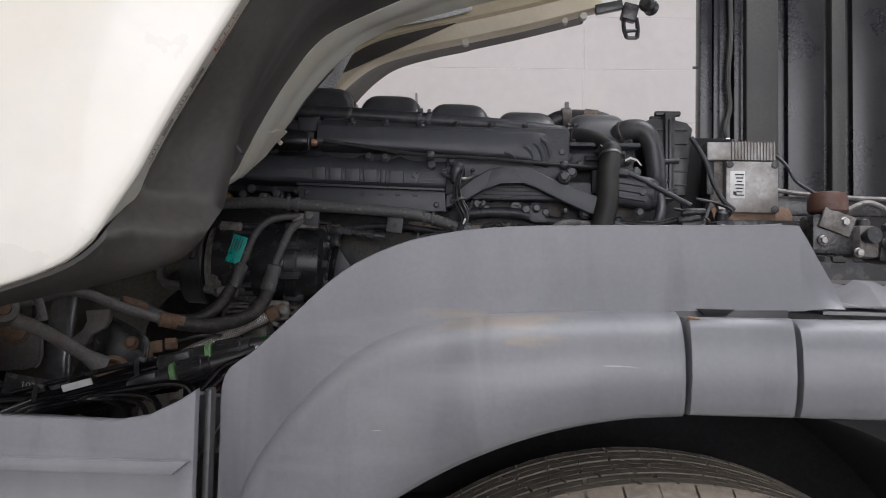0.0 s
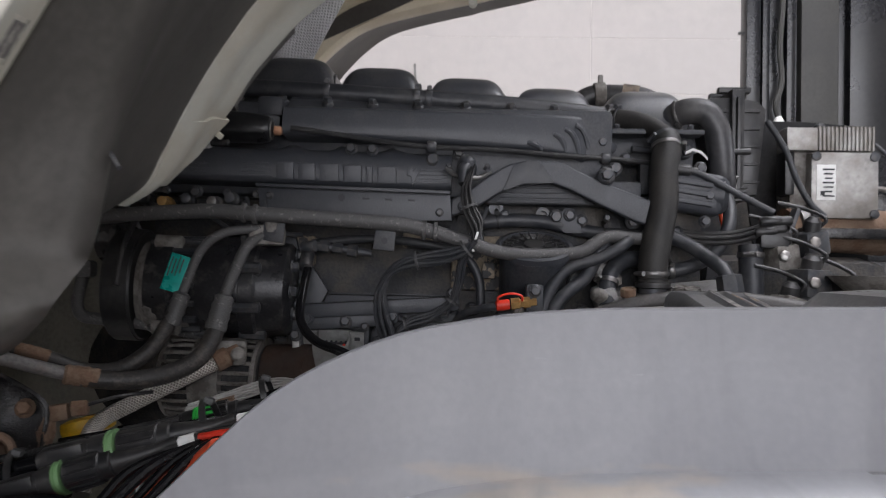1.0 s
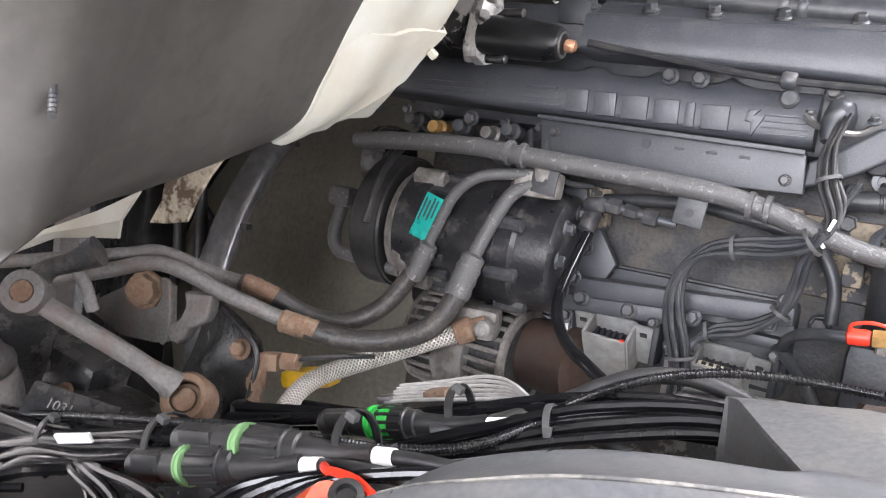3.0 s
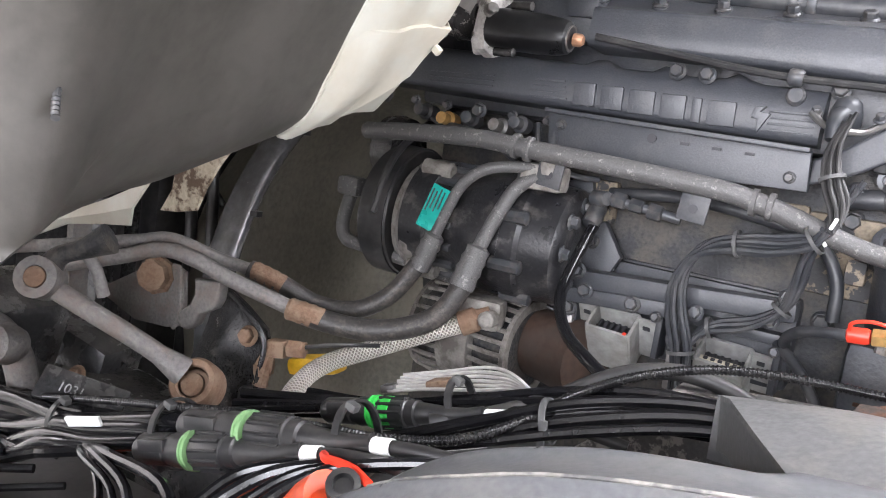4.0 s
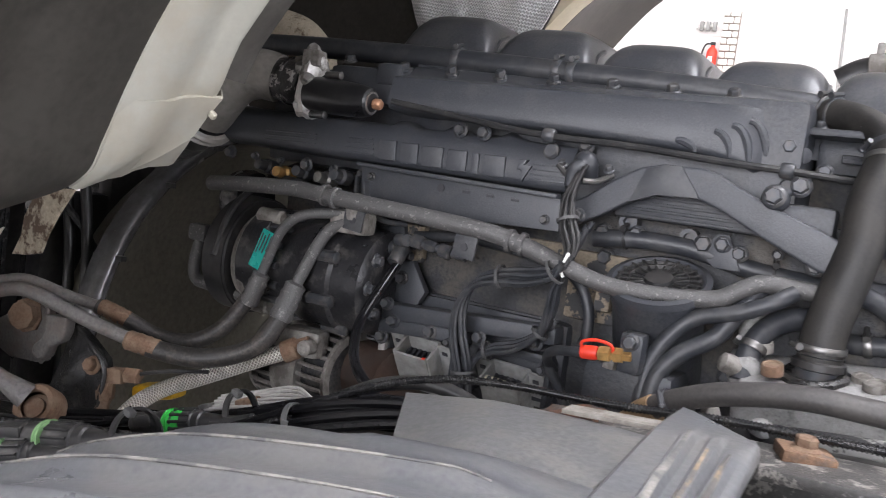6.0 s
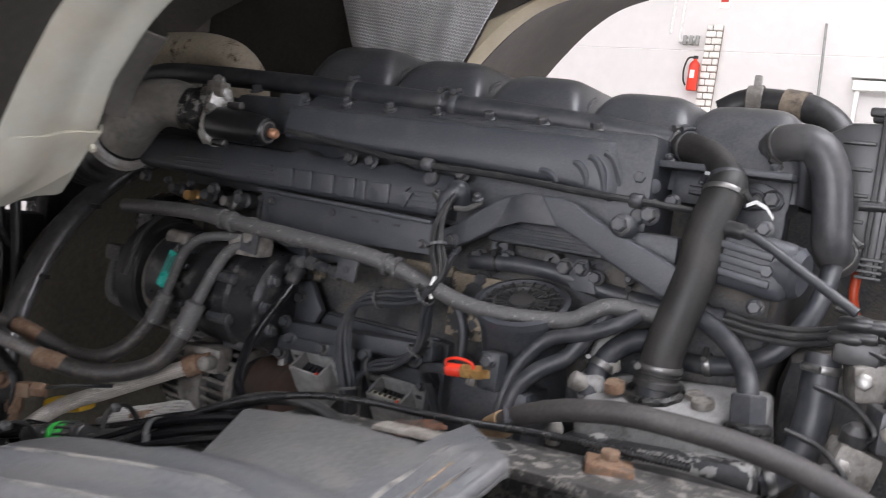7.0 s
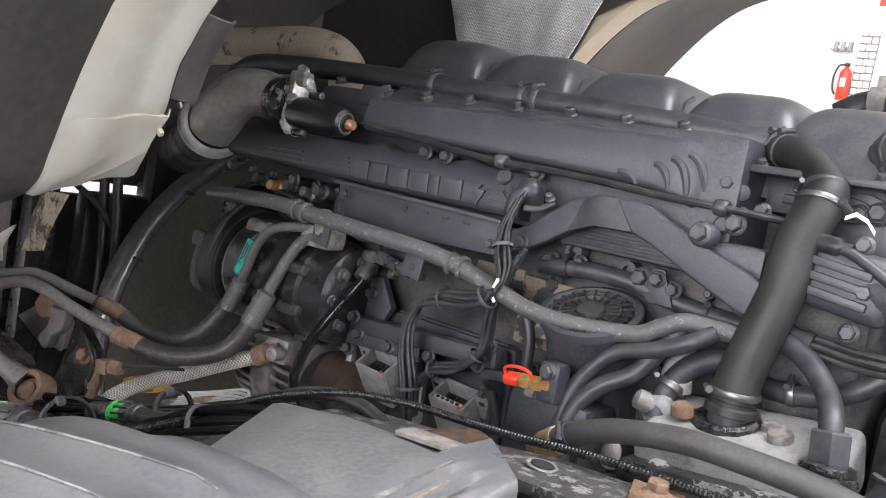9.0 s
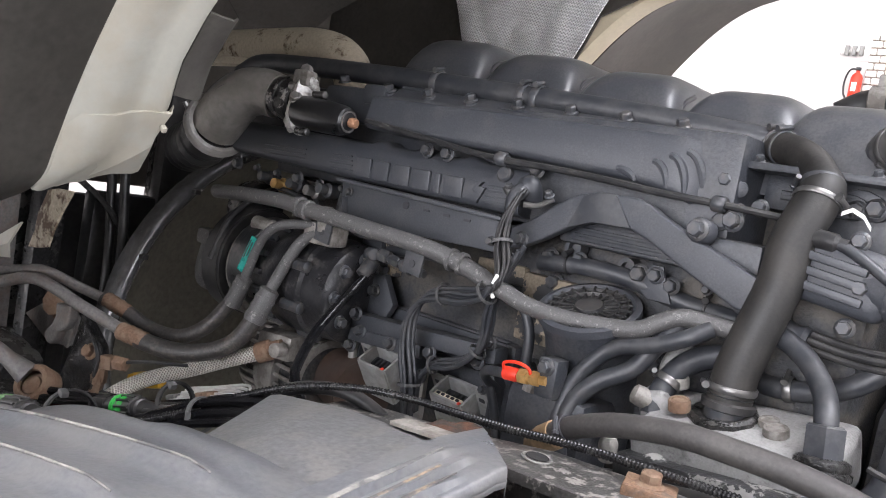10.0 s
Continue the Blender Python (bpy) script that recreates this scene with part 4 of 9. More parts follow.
# welded seam, studs, rust at the lower end
for x, y, z, m2 in ((-0.292, 1.222, 1.672, cab_cream), (-0.352, 1.298, 1.546, cab_cream), (-0.388, 1.222, 1.522, cab_cream), (-0.398, 1.222, 1.498, cab_rust), (-0.43, 1.20, 1.462, cab_rust)):
    part("chip", boxed((x, y, z), (0.009, 0.007, 0.008), 0.002, (20, 40, 10)), m2, cab)
hang = [[(-0.641, 1.335, 1.424), (-0.684, 1.333, 1.422), (-0.722, 1.335, 1.414)], [(-0.674, 1.337, 1.384), (-0.712, 1.333, 1.380), (-0.747, 1.335, 1.371)], [(-0.694, 1.338, 1.353), (-0.722, 1.333, 1.350), (-0.750, 1.335, 1.343)], [(-0.709, 1.340, 1.323), (-0.738, 1.336, 1.316), (-0.772, 1.338, 1.312)]]
part("rusty_corner", sheet(bmesh.new(), hang, 0.004, (0.3, 0.9, 0)), material("torn_rusty_sheet", (0.44, 0.38, 0.29), 0.75, dirt=(0.075, 0.042, 0.024), amount=0.95, scale=26, fine=170, bump=0.6, vary=0.25, edge=(0.47, 0.56)), cab, "rusted cream sheet corner")
part("lower_lip", sheet(bmesh.new(), [[(-0.780, 1.325, 1.351), (-0.86, 1.325, 1.313), (-0.95, 1.325, 1.277), (-1.10, 1.33, 1.220)], [(-0.803, 1.318, 1.310), (-0.863, 1.318, 1.292), (-0.95, 1.318, 1.268), (-1.10, 1.325, 1.210)], [(-0.818, 1.328, 1.283), (-0.865, 1.328, 1.276), (-0.95, 1.328, 1.261), (-1.10, 1.335, 1.200)]], 0.004, (0, 1, 0)), cab_cream, cab)
part("trim_stud", tubed([(-0.326, 0.884, 1.480), (-0.315, 0.876, 1.466), (-0.303, 0.868, 1.452)], lambda t: 0.0022 + 0.0005 * math.sin(t * 70), 9, 12), bolt_mat, cab)
part("trim_boss", lathed([(-0.006, 0.011), (0.003, 0.010), (0.006, 0.006)], (-0.330, 0.889, 1.485), (0.75, -0.3, -0.6), 16), trim_mat, cab)
# decals on the rim beside the trim
def on_rim(z, f):
    """A point on the rim flange at height z, f of the way across it."""
    i = max(k for k in range(len(o3) - 1) if o3[k].z >= z)
    p = o3[i].lerp(o3[i + 1], (o3[i].z - z) / (o3[i].z - o3[i + 1].z))
    d = (p - centre).normalized()
    q = p + d * (0.008 - 0.0115 + 0.0185 * f - 0.0008)
    return (q.x, 0.702 + 0.062 * f, q.z)


def rim_patch(name, z0, z1, a, b, mat, parent, lift=0.0):
    rows = [[on_rim(z0 + (z1 - z0) * k / 4, a + (b - a) * j / 3) for j in range(4)] for k in range(5)]
    rows = [[(x + lift * 0.9, y, z - lift * 0.4) for x, y, z in row] for row in rows]
    return part(name, sheet(bmesh.new(), rows, 0.0004, (-0.9, 0, 0.4)), mat, parent)


decal_mat = material("worn_decal", (0.56, 0.53, 0.46), 0.5, dirt=(0.36, 0.33, 0.28), amount=0.5, scale=60, bump=0.05)
for z0, z1, kind in ((1.60, 1.553, 2), (1.534, 1.503, 0), (1.50, 1.476, 1), (1.472, 1.444, 0), (1.441, 1.414, 1)):
    d = rim_patch("decal", z0, z1, 0.42, 0.86, decal_mat, cab)
    rim_patch("decal_bar", z0, z1, 0.86, 0.885, ink_red if kind == 2 else faded_ink, d, 0.0006)
    if kind == 2:
        rim_patch("decal_bar", z1 + 0.002, z1, 0.42, 0.86, ink_red, d, 0.0006)
    elif kind == 0:
        for a in (0.46, 0.67):
            rim_patch("decal_bar", z0 - 0.003, z1 + 0.004, a, a + 0.16, faded_ink, d, 0.0006)
    for k in range(4 if kind else 0):
        z = z0 + (z1 - z0) * (0.15 + 0.2 * k)
        rim_patch("decal_bar", z, z - 0.0015, 0.48, 0.62 + 0.05 * (k % 3), tie_mat, d, 0.0006)
# far arch: cream beam, dark trim and latch
FAR = [(-0.60, 1.66), (-0.53, 1.79), (-0.46, 1.885), (-0.385, 1.965), (-0.30, 2.022), (-0.17, 2.062), (0.0, 2.10), (0.18, 2.142), (0.42, 2.205)]
f3 = spline([(x, 0, z) for x, z in FAR], 5)
rows = []
for i, p in enumerate(f3):
    t = (f3[min(i + 1, len(f3) - 1)] - f3[max(i - 1, 0)]).normalized()
    nrm = Vector((-t.z, 0, t.x))
    rows.append([(p.x + nrm.x * a, yy, p.z + nrm.z * a) for a, yy in ((0.10, 2.385), (0.075, 2.385), (0.062, 2.378), (0.055, 2.375), (0.05, 2.40), (0.004, 2.41), (0.0, 2.425), (0.0, 2.47), (0.01, 2.485), (0.05, 2.49))])
part("far_sill", sheet(bmesh.new(), rows, 0.005, (0, 0.3, 0.7)), material("warm_cream_paint", (0.62, 0.54, 0.39), 0.4, dirt=(0.45, 0.37, 0.25), amount=0.4, scale=8, fine=120, bump=0.1, vary=0.08), cab, "cream sill beam of the other wheel arch", 40)
rows = []
for i, p in enumerate(f3):
    rows.append([(p.x - 0.004 + 0.02 * k / 8 * (1 if p.x < 0 else 0.3), 2.487 + 0.45 * k / 8, p.z + 0.006 + 0.11 * (k / 8) + 0.03 * math.sin(math.pi * k / 8)) for k in range(9)])
part("far_trim", sheet(bmesh.new(), rows, 0.006, (-0.5, 0, 0.7)), material("brown_grey_trim", (0.062, 0.051, 0.042), 0.5, dirt=(0.045, 0.040, 0.036), amount=0.8, scale=4, bump=0.1), cab, "dark wheel-arch trim of the other side", 60)
for x, z, s in ((-0.02, 2.092, 0.012), (0.30, 2.165, 0.01), (0.36, 2.182, 0.012)):
    part("sill_lug", lathed([(-0.012, s), (0.012, s)], (x, 2.43, z - 0.004), (0, 1, 0), 12), cab_cream, cab)
# tunnel above the engine
rows = []
for x, z in ((0.35, 2.62), (0.0, 2.50), (-0.35, 2.38), (-0.7, 2.26), (-1.0, 2.15), (-1.3, 2.03), (-1.52, 1.88), (-1.64, 1.70), (-1.68, 1.5)):
    rows.append([(x, y, z - 0.10 * abs((y - 1.9) / 0.5) ** 4) for y in (1.38, 1.5, 1.65, 1.8, 1.95, 2.1, 2.25, 2.36)])
part("tunnel", sheet(bmesh.new(), rows, 0.006, (-0.5, 0, 0.8)), under_mat, cab, "dark grimy floor tunnel of the cab", 60)
# side sheet drawn down low, added dark to close a bright gap
part("tunnel_side", sheet(bmesh.new(), [[(-1.35, 2.40, 2.6), (-0.6, 2.40, 2.7), (0.4, 2.40, 2.8)], [(-1.35, 2.395, 1.9), (-0.7, 2.395, 2.1), (0.4, 2.395, 2.35)], [(-1.35, 2.39, 1.25), (-0.70, 2.39, 1.32), (-0.42, 2.39, 1.97)]], 0.006, (0, 1, 0)), under_mat, cab, angle=60)
beam_pts = [(-1.75, 2.08, 1.775), (-1.42, 2.08, 1.785), (-1.18, 2.08, 1.797), (-1.02, 2.08, 1.802), (-0.925, 2.082, 1.786), (-0.875, 2.086, 1.745), (-0.86, 2.09, 1.69)]
part("cross_beam", tubed(beam_pts, 0.049, 20), cab_rust, cab, "rust-stained cream cross beam")
part("beam_flange", sheet(bmesh.new(), [[(-1.55, 2.0, 1.745), (-1.2, 1.99, 1.752), (-0.90, 2.03, 1.755)], [(-1.55, 1.95, 1.735), (-1.2, 1.94, 1.742), (-0.90, 1.98, 1.748)], [(-1.55, 1.945, 1.722), (-1.2, 1.935, 1.729), (-0.90, 1.975, 1.735)]], 0.003, (0, 0, -1)), cab_rust, cab)

# unseen block for the raised cab, added to keep roof light off the tunnel
part("cab_light_block", prism(bmesh.new(), [(0.50, 2.72), (-0.75, 2.32), (-1.40, 2.05), (-1.70, 1.75), (-2.2, 2.2), (-1.6, 3.6), (0.1, 3.9)], 0.68, 3.15, 0.02), under_mat, cab, "unseen dark block for the cab shell that keeps out roof light")

# cab latch at the end of the far beam
latch = thing("cab_latch", (0.5, 2.42, 2.1), "black steel cab latch hook hanging from the beam", "latch")
part("latch_arm", boxed((0.44, 2.42, 2.205), (0.09, 0.03, 0.03), 0.006, (0, -12, 0)), black_metal, latch)
part("latch_body", boxed((0.505, 2.41, 2.185), (0.05, 0.04, 0.055), 0.008, (0, 15, 0)), black_metal, latch)
part("latch_roller", lathed([(-0.03, 0.018), (-0.022, 0.026), (-0.01, 0.02), (0.01, 0.02), (0.022, 0.026), (0.03, 0.018)], (0.565, 2.40, 2.205), (0.5, 0.85, 0), 16), black_metal, latch)
for dx in (-0.02, 0.02):
    part("latch_fork", tubed([(0.505 + dx, 2.40, 2.165), (0.508 + dx * 1.1, 2.40, 2.13), (0.512 + dx * 0.8, 2.40, 2.10)], 0.007, 8), black_metal, latch)
part("latch_pin", tubed([(0.492, 2.40, 2.122), (0.53, 2.40, 2.125)], 0.006, 8), black_metal, latch)
part("latch_tip", boxed((0.512, 2.40, 2.10), (0.036, 0.014, 0.01), 0.004), black_metal, latch)

# foil mat on the tunnel side
foil = material("silver_foil_mat", (0.95, 0.95, 0.95), 0.30, 0.0, dirt=(0.4, 0.39, 0.38), amount=0.3, scale=7, bump=0.0, vary=0.1)
ft = foil.node_tree
fg = ft.nodes.new("ShaderNodeNewGeometry")
fm = ft.nodes.new("ShaderNodeMapping")
fm.inputs["Rotation"].default_value = (0.0, radians(38), 0.0)
fm.inputs["Scale"].default_value = (560, 0, 560)
ft.links.new(fg.outputs["Position"], fm.inputs["Vector"])
fs = ft.nodes.new("ShaderNodeSeparateXYZ")
ft.links.new(fm.outputs[0], fs.inputs[0])
fw = []
for k in (0, 2):
    w = ft.nodes.new("ShaderNodeMath")
    w.operation = "SINE"
    ft.links.new(fs.outputs[k], w.inputs[0])
    fw.append(w)
fx = ft.nodes.new("ShaderNodeMath")
fx.operation = "MULTIPLY"
ft.links.new(fw[0].outputs[0], fx.inputs[0])
ft.links.new(fw[1].outputs[0], fx.inputs[1])
fb = ft.nodes.new("ShaderNodeBump")
fb.inputs["Strength"].default_value, fb.inputs["Distance"].default_value = 0.6, 0.003
ft.links.new(fx.outputs[0], fb.inputs["Height"])
ft.links.new(fb.outputs[0], ft.nodes["Principled BSDF"].inputs["Normal"])
# shade of the embossing put into the colour: dark lines between cells
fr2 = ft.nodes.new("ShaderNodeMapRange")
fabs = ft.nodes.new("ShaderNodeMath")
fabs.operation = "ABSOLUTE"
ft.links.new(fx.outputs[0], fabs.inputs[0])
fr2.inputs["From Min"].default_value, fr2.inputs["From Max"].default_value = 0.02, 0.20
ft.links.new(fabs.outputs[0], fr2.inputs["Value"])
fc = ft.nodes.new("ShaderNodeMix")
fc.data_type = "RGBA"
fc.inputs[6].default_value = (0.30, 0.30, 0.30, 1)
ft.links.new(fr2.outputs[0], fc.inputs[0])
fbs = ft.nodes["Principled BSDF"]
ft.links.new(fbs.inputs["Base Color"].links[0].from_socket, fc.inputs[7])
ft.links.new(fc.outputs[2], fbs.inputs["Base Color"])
rows = []
for j in range(12):
    z = 1.80 + 0.055 * j
    xa, xb = -0.725 - 0.24 * (j / 11) ** 0.6, -0.52 + 0.30 * (j / 11) ** 0.8
    rows.append([(xa + (xb - xa) * k / 16, 2.372 + 0.006 * math.sin(k * 1.7 + j * 0.9) + 0.005 * math.sin(k * 0.6 - j * 1.3), z + 0.008 * math.sin(k * 1.1)) for k in range(17)])
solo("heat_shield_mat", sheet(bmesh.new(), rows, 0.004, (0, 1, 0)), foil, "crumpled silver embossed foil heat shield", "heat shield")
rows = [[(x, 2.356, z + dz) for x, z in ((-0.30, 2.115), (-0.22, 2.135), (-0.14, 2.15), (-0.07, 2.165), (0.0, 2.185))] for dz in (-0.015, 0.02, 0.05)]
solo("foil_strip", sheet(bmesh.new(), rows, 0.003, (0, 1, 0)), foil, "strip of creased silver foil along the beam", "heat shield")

# ---- the engine ----
engine = thing("truck_engine", (-0.1, 1.95, 0.8), "grey painted inline truck diesel engine", "engine")
part("engine_block", boxed((-0.10, 2.0, 1.17), (1.02, 0.52, 0.66), 0.02), block_mat, engine, "grimy dark engine block")
part("cylinder_head", boxed((-0.20, 1.945, 1.585), (0.88, 0.46, 0.165), 0.012), cast, engine)
part("head_step", boxed((-0.10, 1.86, 1.48), (0.96, 0.20, 0.07), 0.01), cast, engine)


def dome(cx, wx, y0, y1, z0, z1, lean=0.0):
    """A rounded valve cover with full shoulders and a flat crown."""
    bm = bmesh.new()
    n = 22
    rows = []
    for i in range(n + 1):
        u = math.sin(math.pi * (i / n - 0.5))
        row = []
        for j in range(n + 1):
            v = math.sin(math.pi * (j / n - 0.5))
            k = max(0.0, (1 - abs(u) ** 5.0)) * max(0.0, (1 - abs(v) ** 6.0))
            h = k ** 0.36
            row.append((cx + wx / 2 * u * (1 - 0.06 * h), (y0 + y1) / 2 + (y1 - y0) / 2 * v * (1 - 0.10 * h), z0 + (z1 - z0) * h - 0.02 * (v + 1) * 0.3 * h * lean))
        rows.append(row)
    sheet(bm, rows)
    return bm


TOP_SEAT = Matrix(((1, 0, 0, 0), (0.11, 1, 0, 0.062), (0, 0, 1, 0.0), (0, 0, 0, 1)))
MANIFOLD_SEAT = Matrix(((0.934, 0, 0, -0.001), (0.104, 1, 0, 0.049), (0, 0, 1, 0.006), (0, 0, 0, 1)))
COVER_SEAT = Matrix(((1, 0, 0, 0.004), (0.09, 1, 0, 0.036), (0, 0, 1, 0), (0, 0, 0, 1)))
SEAT[0] = TOP_SEAT
HUMPS = [(-0.376, 1.712, 1.800), (-0.202, 1.702, 1.786), (-0.027, 1.690, 1.771), (0.149, 1.680, 1.756)]
for cx, zb, zt in HUMPS:
    c = part("valve_cover", dome(cx, 0.177, 1.792, 2.13, zb - 0.045, zt), cover_mat, engine, "dark moulded valve cover with rounded shoulders", 70)
    part("cover_rib", tubed([(cx + 0.077, 1.83, zb - 0.02), (cx + 0.078, 1.85, zt - 0.05), (cx + 0.075, 1.89, zt - 0.03)], 0.004, 8), cover_mat, c)
    part("cover_lip", tubed([(cx - 0.080, 1.808, zb - 0.022), (cx - 0.04, 1.795, zb - 0.022), (cx + 0.04, 1.795, zb - 0.022), (cx + 0.080, 1.808, zb - 0.022)], 0.005, 8), cover_mat, c)
    part("cover_foot", boxed((cx, 1.775, zb - 0.040), (0.16, 0.06, 0.02), 0.006), cover_mat, c)
    bolt(c, (cx - 0.085, 1.785, zb - 0.010), (0, -0.3, 1), BOLT_SMALL)
SEAT[0] = Matrix()
part("oil_breather_hood", dome(0.322, 0.176, 1.79, 2.12, 1.60, 1.735), cover_mat, engine, "domed breather hood with a hose outlet", 70)
part("hood_base", boxed((0.325, 1.83, 1.607), (0.16, 0.09, 0.05), 0.012), cast, engine)
for x in (0.25, 0.30, 0.385):
    bolt(engine, (x, 1.742, 1.637), (0, -0.5, 1), BOLT_SMALL)
bm = boxed((0.352, 1.80, 1.575), (0.10, 0.03, 0.11), 0.006)
part("hood_lip", boxed((0.322, 1.758, 1.632), (0.175, 0.05, 0.010), 0.004), cast, engine)
part("head_rear", boxed((0.29, 1.99, 1.50), (0.14, 0.30, 0.24), 0.01), block_mat, engine)
part("rear_plate", bm, cast, engine)
part("hood_outlet", tubed([(0.350, 1.835, 1.665), (0.382, 1.806, 1.678)], 0.0235, 16), cast, engine)

# intake manifold
SEAT[0] = MANIFOLD_SEAT
rows = []
ZB = [(-0.37, 1.598), (-0.1, 1.592), (0.11, 1.583), (0.17, 1.574), (0.232, 1.553)]
for k in range(29):
    x = -0.372 + 0.612 * k / 28
    zb = ease(ZB, x)
    e = max(0.0, (x - 0.182) / 0.058) ** 2
    y_front = 1.642 + 0.046 * e
    rows.append([(x, 1.775, 1.664), (x, 1.742, 1.674 - 0.004 * e), (x, 1.712, 1.674 - 0.005 * e), (x, 1.704, 1.6735 - 0.007 * e), (x, 1.699, 1.670 - 0.007 * e), (x, 1.684, 1.6575 - 0.007 * e), (x, 1.680, 1.6555 - 0.007 * e),
                 (x, y_front + 0.012, 1.6500 - 0.007 * e), (x, y_front + 0.0055, 1.6492 - 0.008 * e), (x, y_front + 0.0015, 1.6468 - 0.009 * e), (x, y_front, 1.642 - 0.010 * e), (x, y_front - 0.005, 1.62 - 0.006 * e),
                 (x, y_front - 0.007, zb + 0.010 + 0.008 * e), (x, y_front - 0.005, zb + 0.004), (x, y_front, zb), (x, 1.72, zb - 0.004)])
bm = bmesh.new()
sheet(bm, rows)
for end in (rows[0], rows[-1]):
    vs = [bm.verts.new(p) for p in end]
    bm.faces.new(vs)
manifold = part("intake_manifold", bm, paint, engine, "smooth grey intake manifold with crescent ribs", 50)
for x in (-0.378, -0.292, -0.206, -0.117, -0.024, 0.066, 0.152):
    lug = part("bolt_boss", lathed([(-0.015, 0.0125), (0.004, 0.0115), (0.005, 0.010)], (x - 0.006, 1.692, 1.660), (0, -0.55, 1), 14), paint, manifold)
    bolt(manifold, (x - 0.006, 1.6895, 1.6645), (0, -0.55, 1))
part("seal_line", tubed([(-0.37, 1.706, 1.6745), (0.0, 1.706, 1.674), (0.19, 1.708, 1.672), (0.222, 1.722, 1.664), (0.232, 1.750, 1.66)], 0.0032, 8), paint, manifold)
for xt, zt, xe, ze in ((0.090, 1.596, 0.118, 1.582), (0.140, 1.612, 0.164, 1.580), (0.162, 1.622, 0.190, 1.572), (0.184, 1.630, 0.212, 1.566)):
    pts = [(xt + (xe - xt) * math.sin(radians(15 * j)), 1.638 + 0.046 * max(0.0, (xt + (xe - xt) * math.sin(radians(15 * j)) - 0.182) / 0.058) ** 2, ze + (zt - ze) * math.cos(radians(15 * j))) for j in range(7)]
    part("crescent_rib", tubed(pts, lambda t: 0.0026 + 0.0036 * math.sin(math.pi * min(1, 0.15 + t * 0.8)), 8, 4), paint, manifold)
for x, z in ((0.226, 1.646), (0.236, 1.60)):
    part("corner_boss", lathed([(-0.05, 0.012), (0.004, 0.012), (0.006, 0.009)], (x + 0.002, 1.668 + (0.01 if z > 1.63 else -0.01), z), (0, -1, 0.2), 14), paint, manifold)
bolt(manifold, (0.234, 1.680, 1.648), (0.1, -1, 0.3))
bolt(manifold, (0.238, 1.650, 1.602), (0, -1, 0.1))
part("end_boss", lathed([(-0.06, 0.010), (0.035, 0.010), (0.036, 0.008)], (0.245, 1.68, 1.597), (0.35, -0.9, -0.1), 14), paint, manifold)
for x, z in ((0.258, 1.566), (0.285, 1.575)):
    bolt(engine, (x, 1.655, z), (0, -1, 0.1))
part("manifold_lug", boxed((-0.405, 1.70, 1.655), (0.05, 0.05, 0.035), 0.008), paint, engine)
bolt(engine, (-0.50, 1.70, 1.672), (0, -0.4, 1))
part("end_neck", boxed((-0.455, 1.715, 1.635), (0.14, 0.07, 0.06), 0.012), paint, engine)

# pipe along the covers
SEAT[0] = Matrix(((1, 0, 0, 0), (0.104, 1, 0, 0.028), (0.025, 0, 1, 0.0005), (0, 0, 0, 1)))
pipe_t = [(-0.80, 1.78, 1.70), (-0.72, 1.755, 1.717), (-0.60, 1.748, 1.717), (-0.415, 1.738, 1.709), (-0.27, 1.733, 1.701), (-0.10, 1.73, 1.690), (0.05, 1.73, 1.680), (0.20, 1.735, 1.666), (0.255, 1.745, 1.661)]
over = hose("breather_pipe", pipe_t, 0.0175, rubber_grey, "dark painted pipe along the valve covers", "pipe")
for i, (x, y, z) in enumerate(((-0.285, 1.734, 1.702), (-0.097, 1.730, 1.690), (-0.12, 1.7305, 1.6915))):
    clamp(over, (x, y, z), (1, 0, -0.06), 0.0178, 0.012, bolt_mat)
SEAT[0] = MANIFOLD_SEAT
# thin rod under the manifold
rod = hose("control_line", [(-0.352, 1.617, 1.607), (-0.224, 1.630, 1.594), (-0.15, 1.63, 1.586), (-0.082, 1.63, 1.582), (0.04, 1.63, 1.580), (0.162, 1.625, 1.573), (0.245, 1.63, 1.571), (0.345, 1.65, 1.567)], 0.0046, rubber, "thin dark line clipped under the manifold", "pipe", 8, 5)
for x, z in ((-0.092, 1.583), (0.242, 1.571)):
    part("line_clip", lathed([(-0.009, 0.0085), (-0.006, 0.0105), (0.006, 0.0105), (0.009, 0.0085)], (x, 1.632, z), (1, 0, -0.05), 12), bolt_mat, rod)
    part("clip_foot", lathed([(-0.022, 0.012), (0.0, 0.012), (0.003, 0.009)], (x + 0.002, 1.640, z - 0.020), (0, -1, 0.2), 14), bolt_mat, rod)
for x in (-0.245, -0.205, -0.04):
    bolt(engine, (x, 1.650, 1.577 - 0.012 * (x + 0.245)), (0, -1, 0.15))

SEAT[0] = COVER_SEAT
# long rail cover with raised bars in place of lettering
rows = []
for k in range(43):
    x = -0.70 + 0.645 * k / 42
    bump = 0.010 * max(0.0, math.sin((x + 0.36) * 2 * math.pi / 0.088)) ** 1.5 if x > -0.36 and x < -0.10 else 0
    zt = 1.579 + bump - 0.01 * (x + 0.05)
    zb = 1.512 - 0.022 * (x + 0.055)
    rows.append([(x, 1.72, zt - 0.002), (x, 1.675, zt), (x, 1.664, zt - 0.004 - bump * 0.6), (x, 1.656, zt - 0.016 - bump), (x, 1.652, 1.552), (x, 1.650, zb + 0.012), (x, 1.654, zb + 0.003), (x, 1.664, zb), (x, 1.72, zb - 0.004)])
bm = sheet(bmesh.new(), rows)
for end in (rows[0], rows[-1]):
    bm.faces.new([bm.verts.new(p) for p in end])
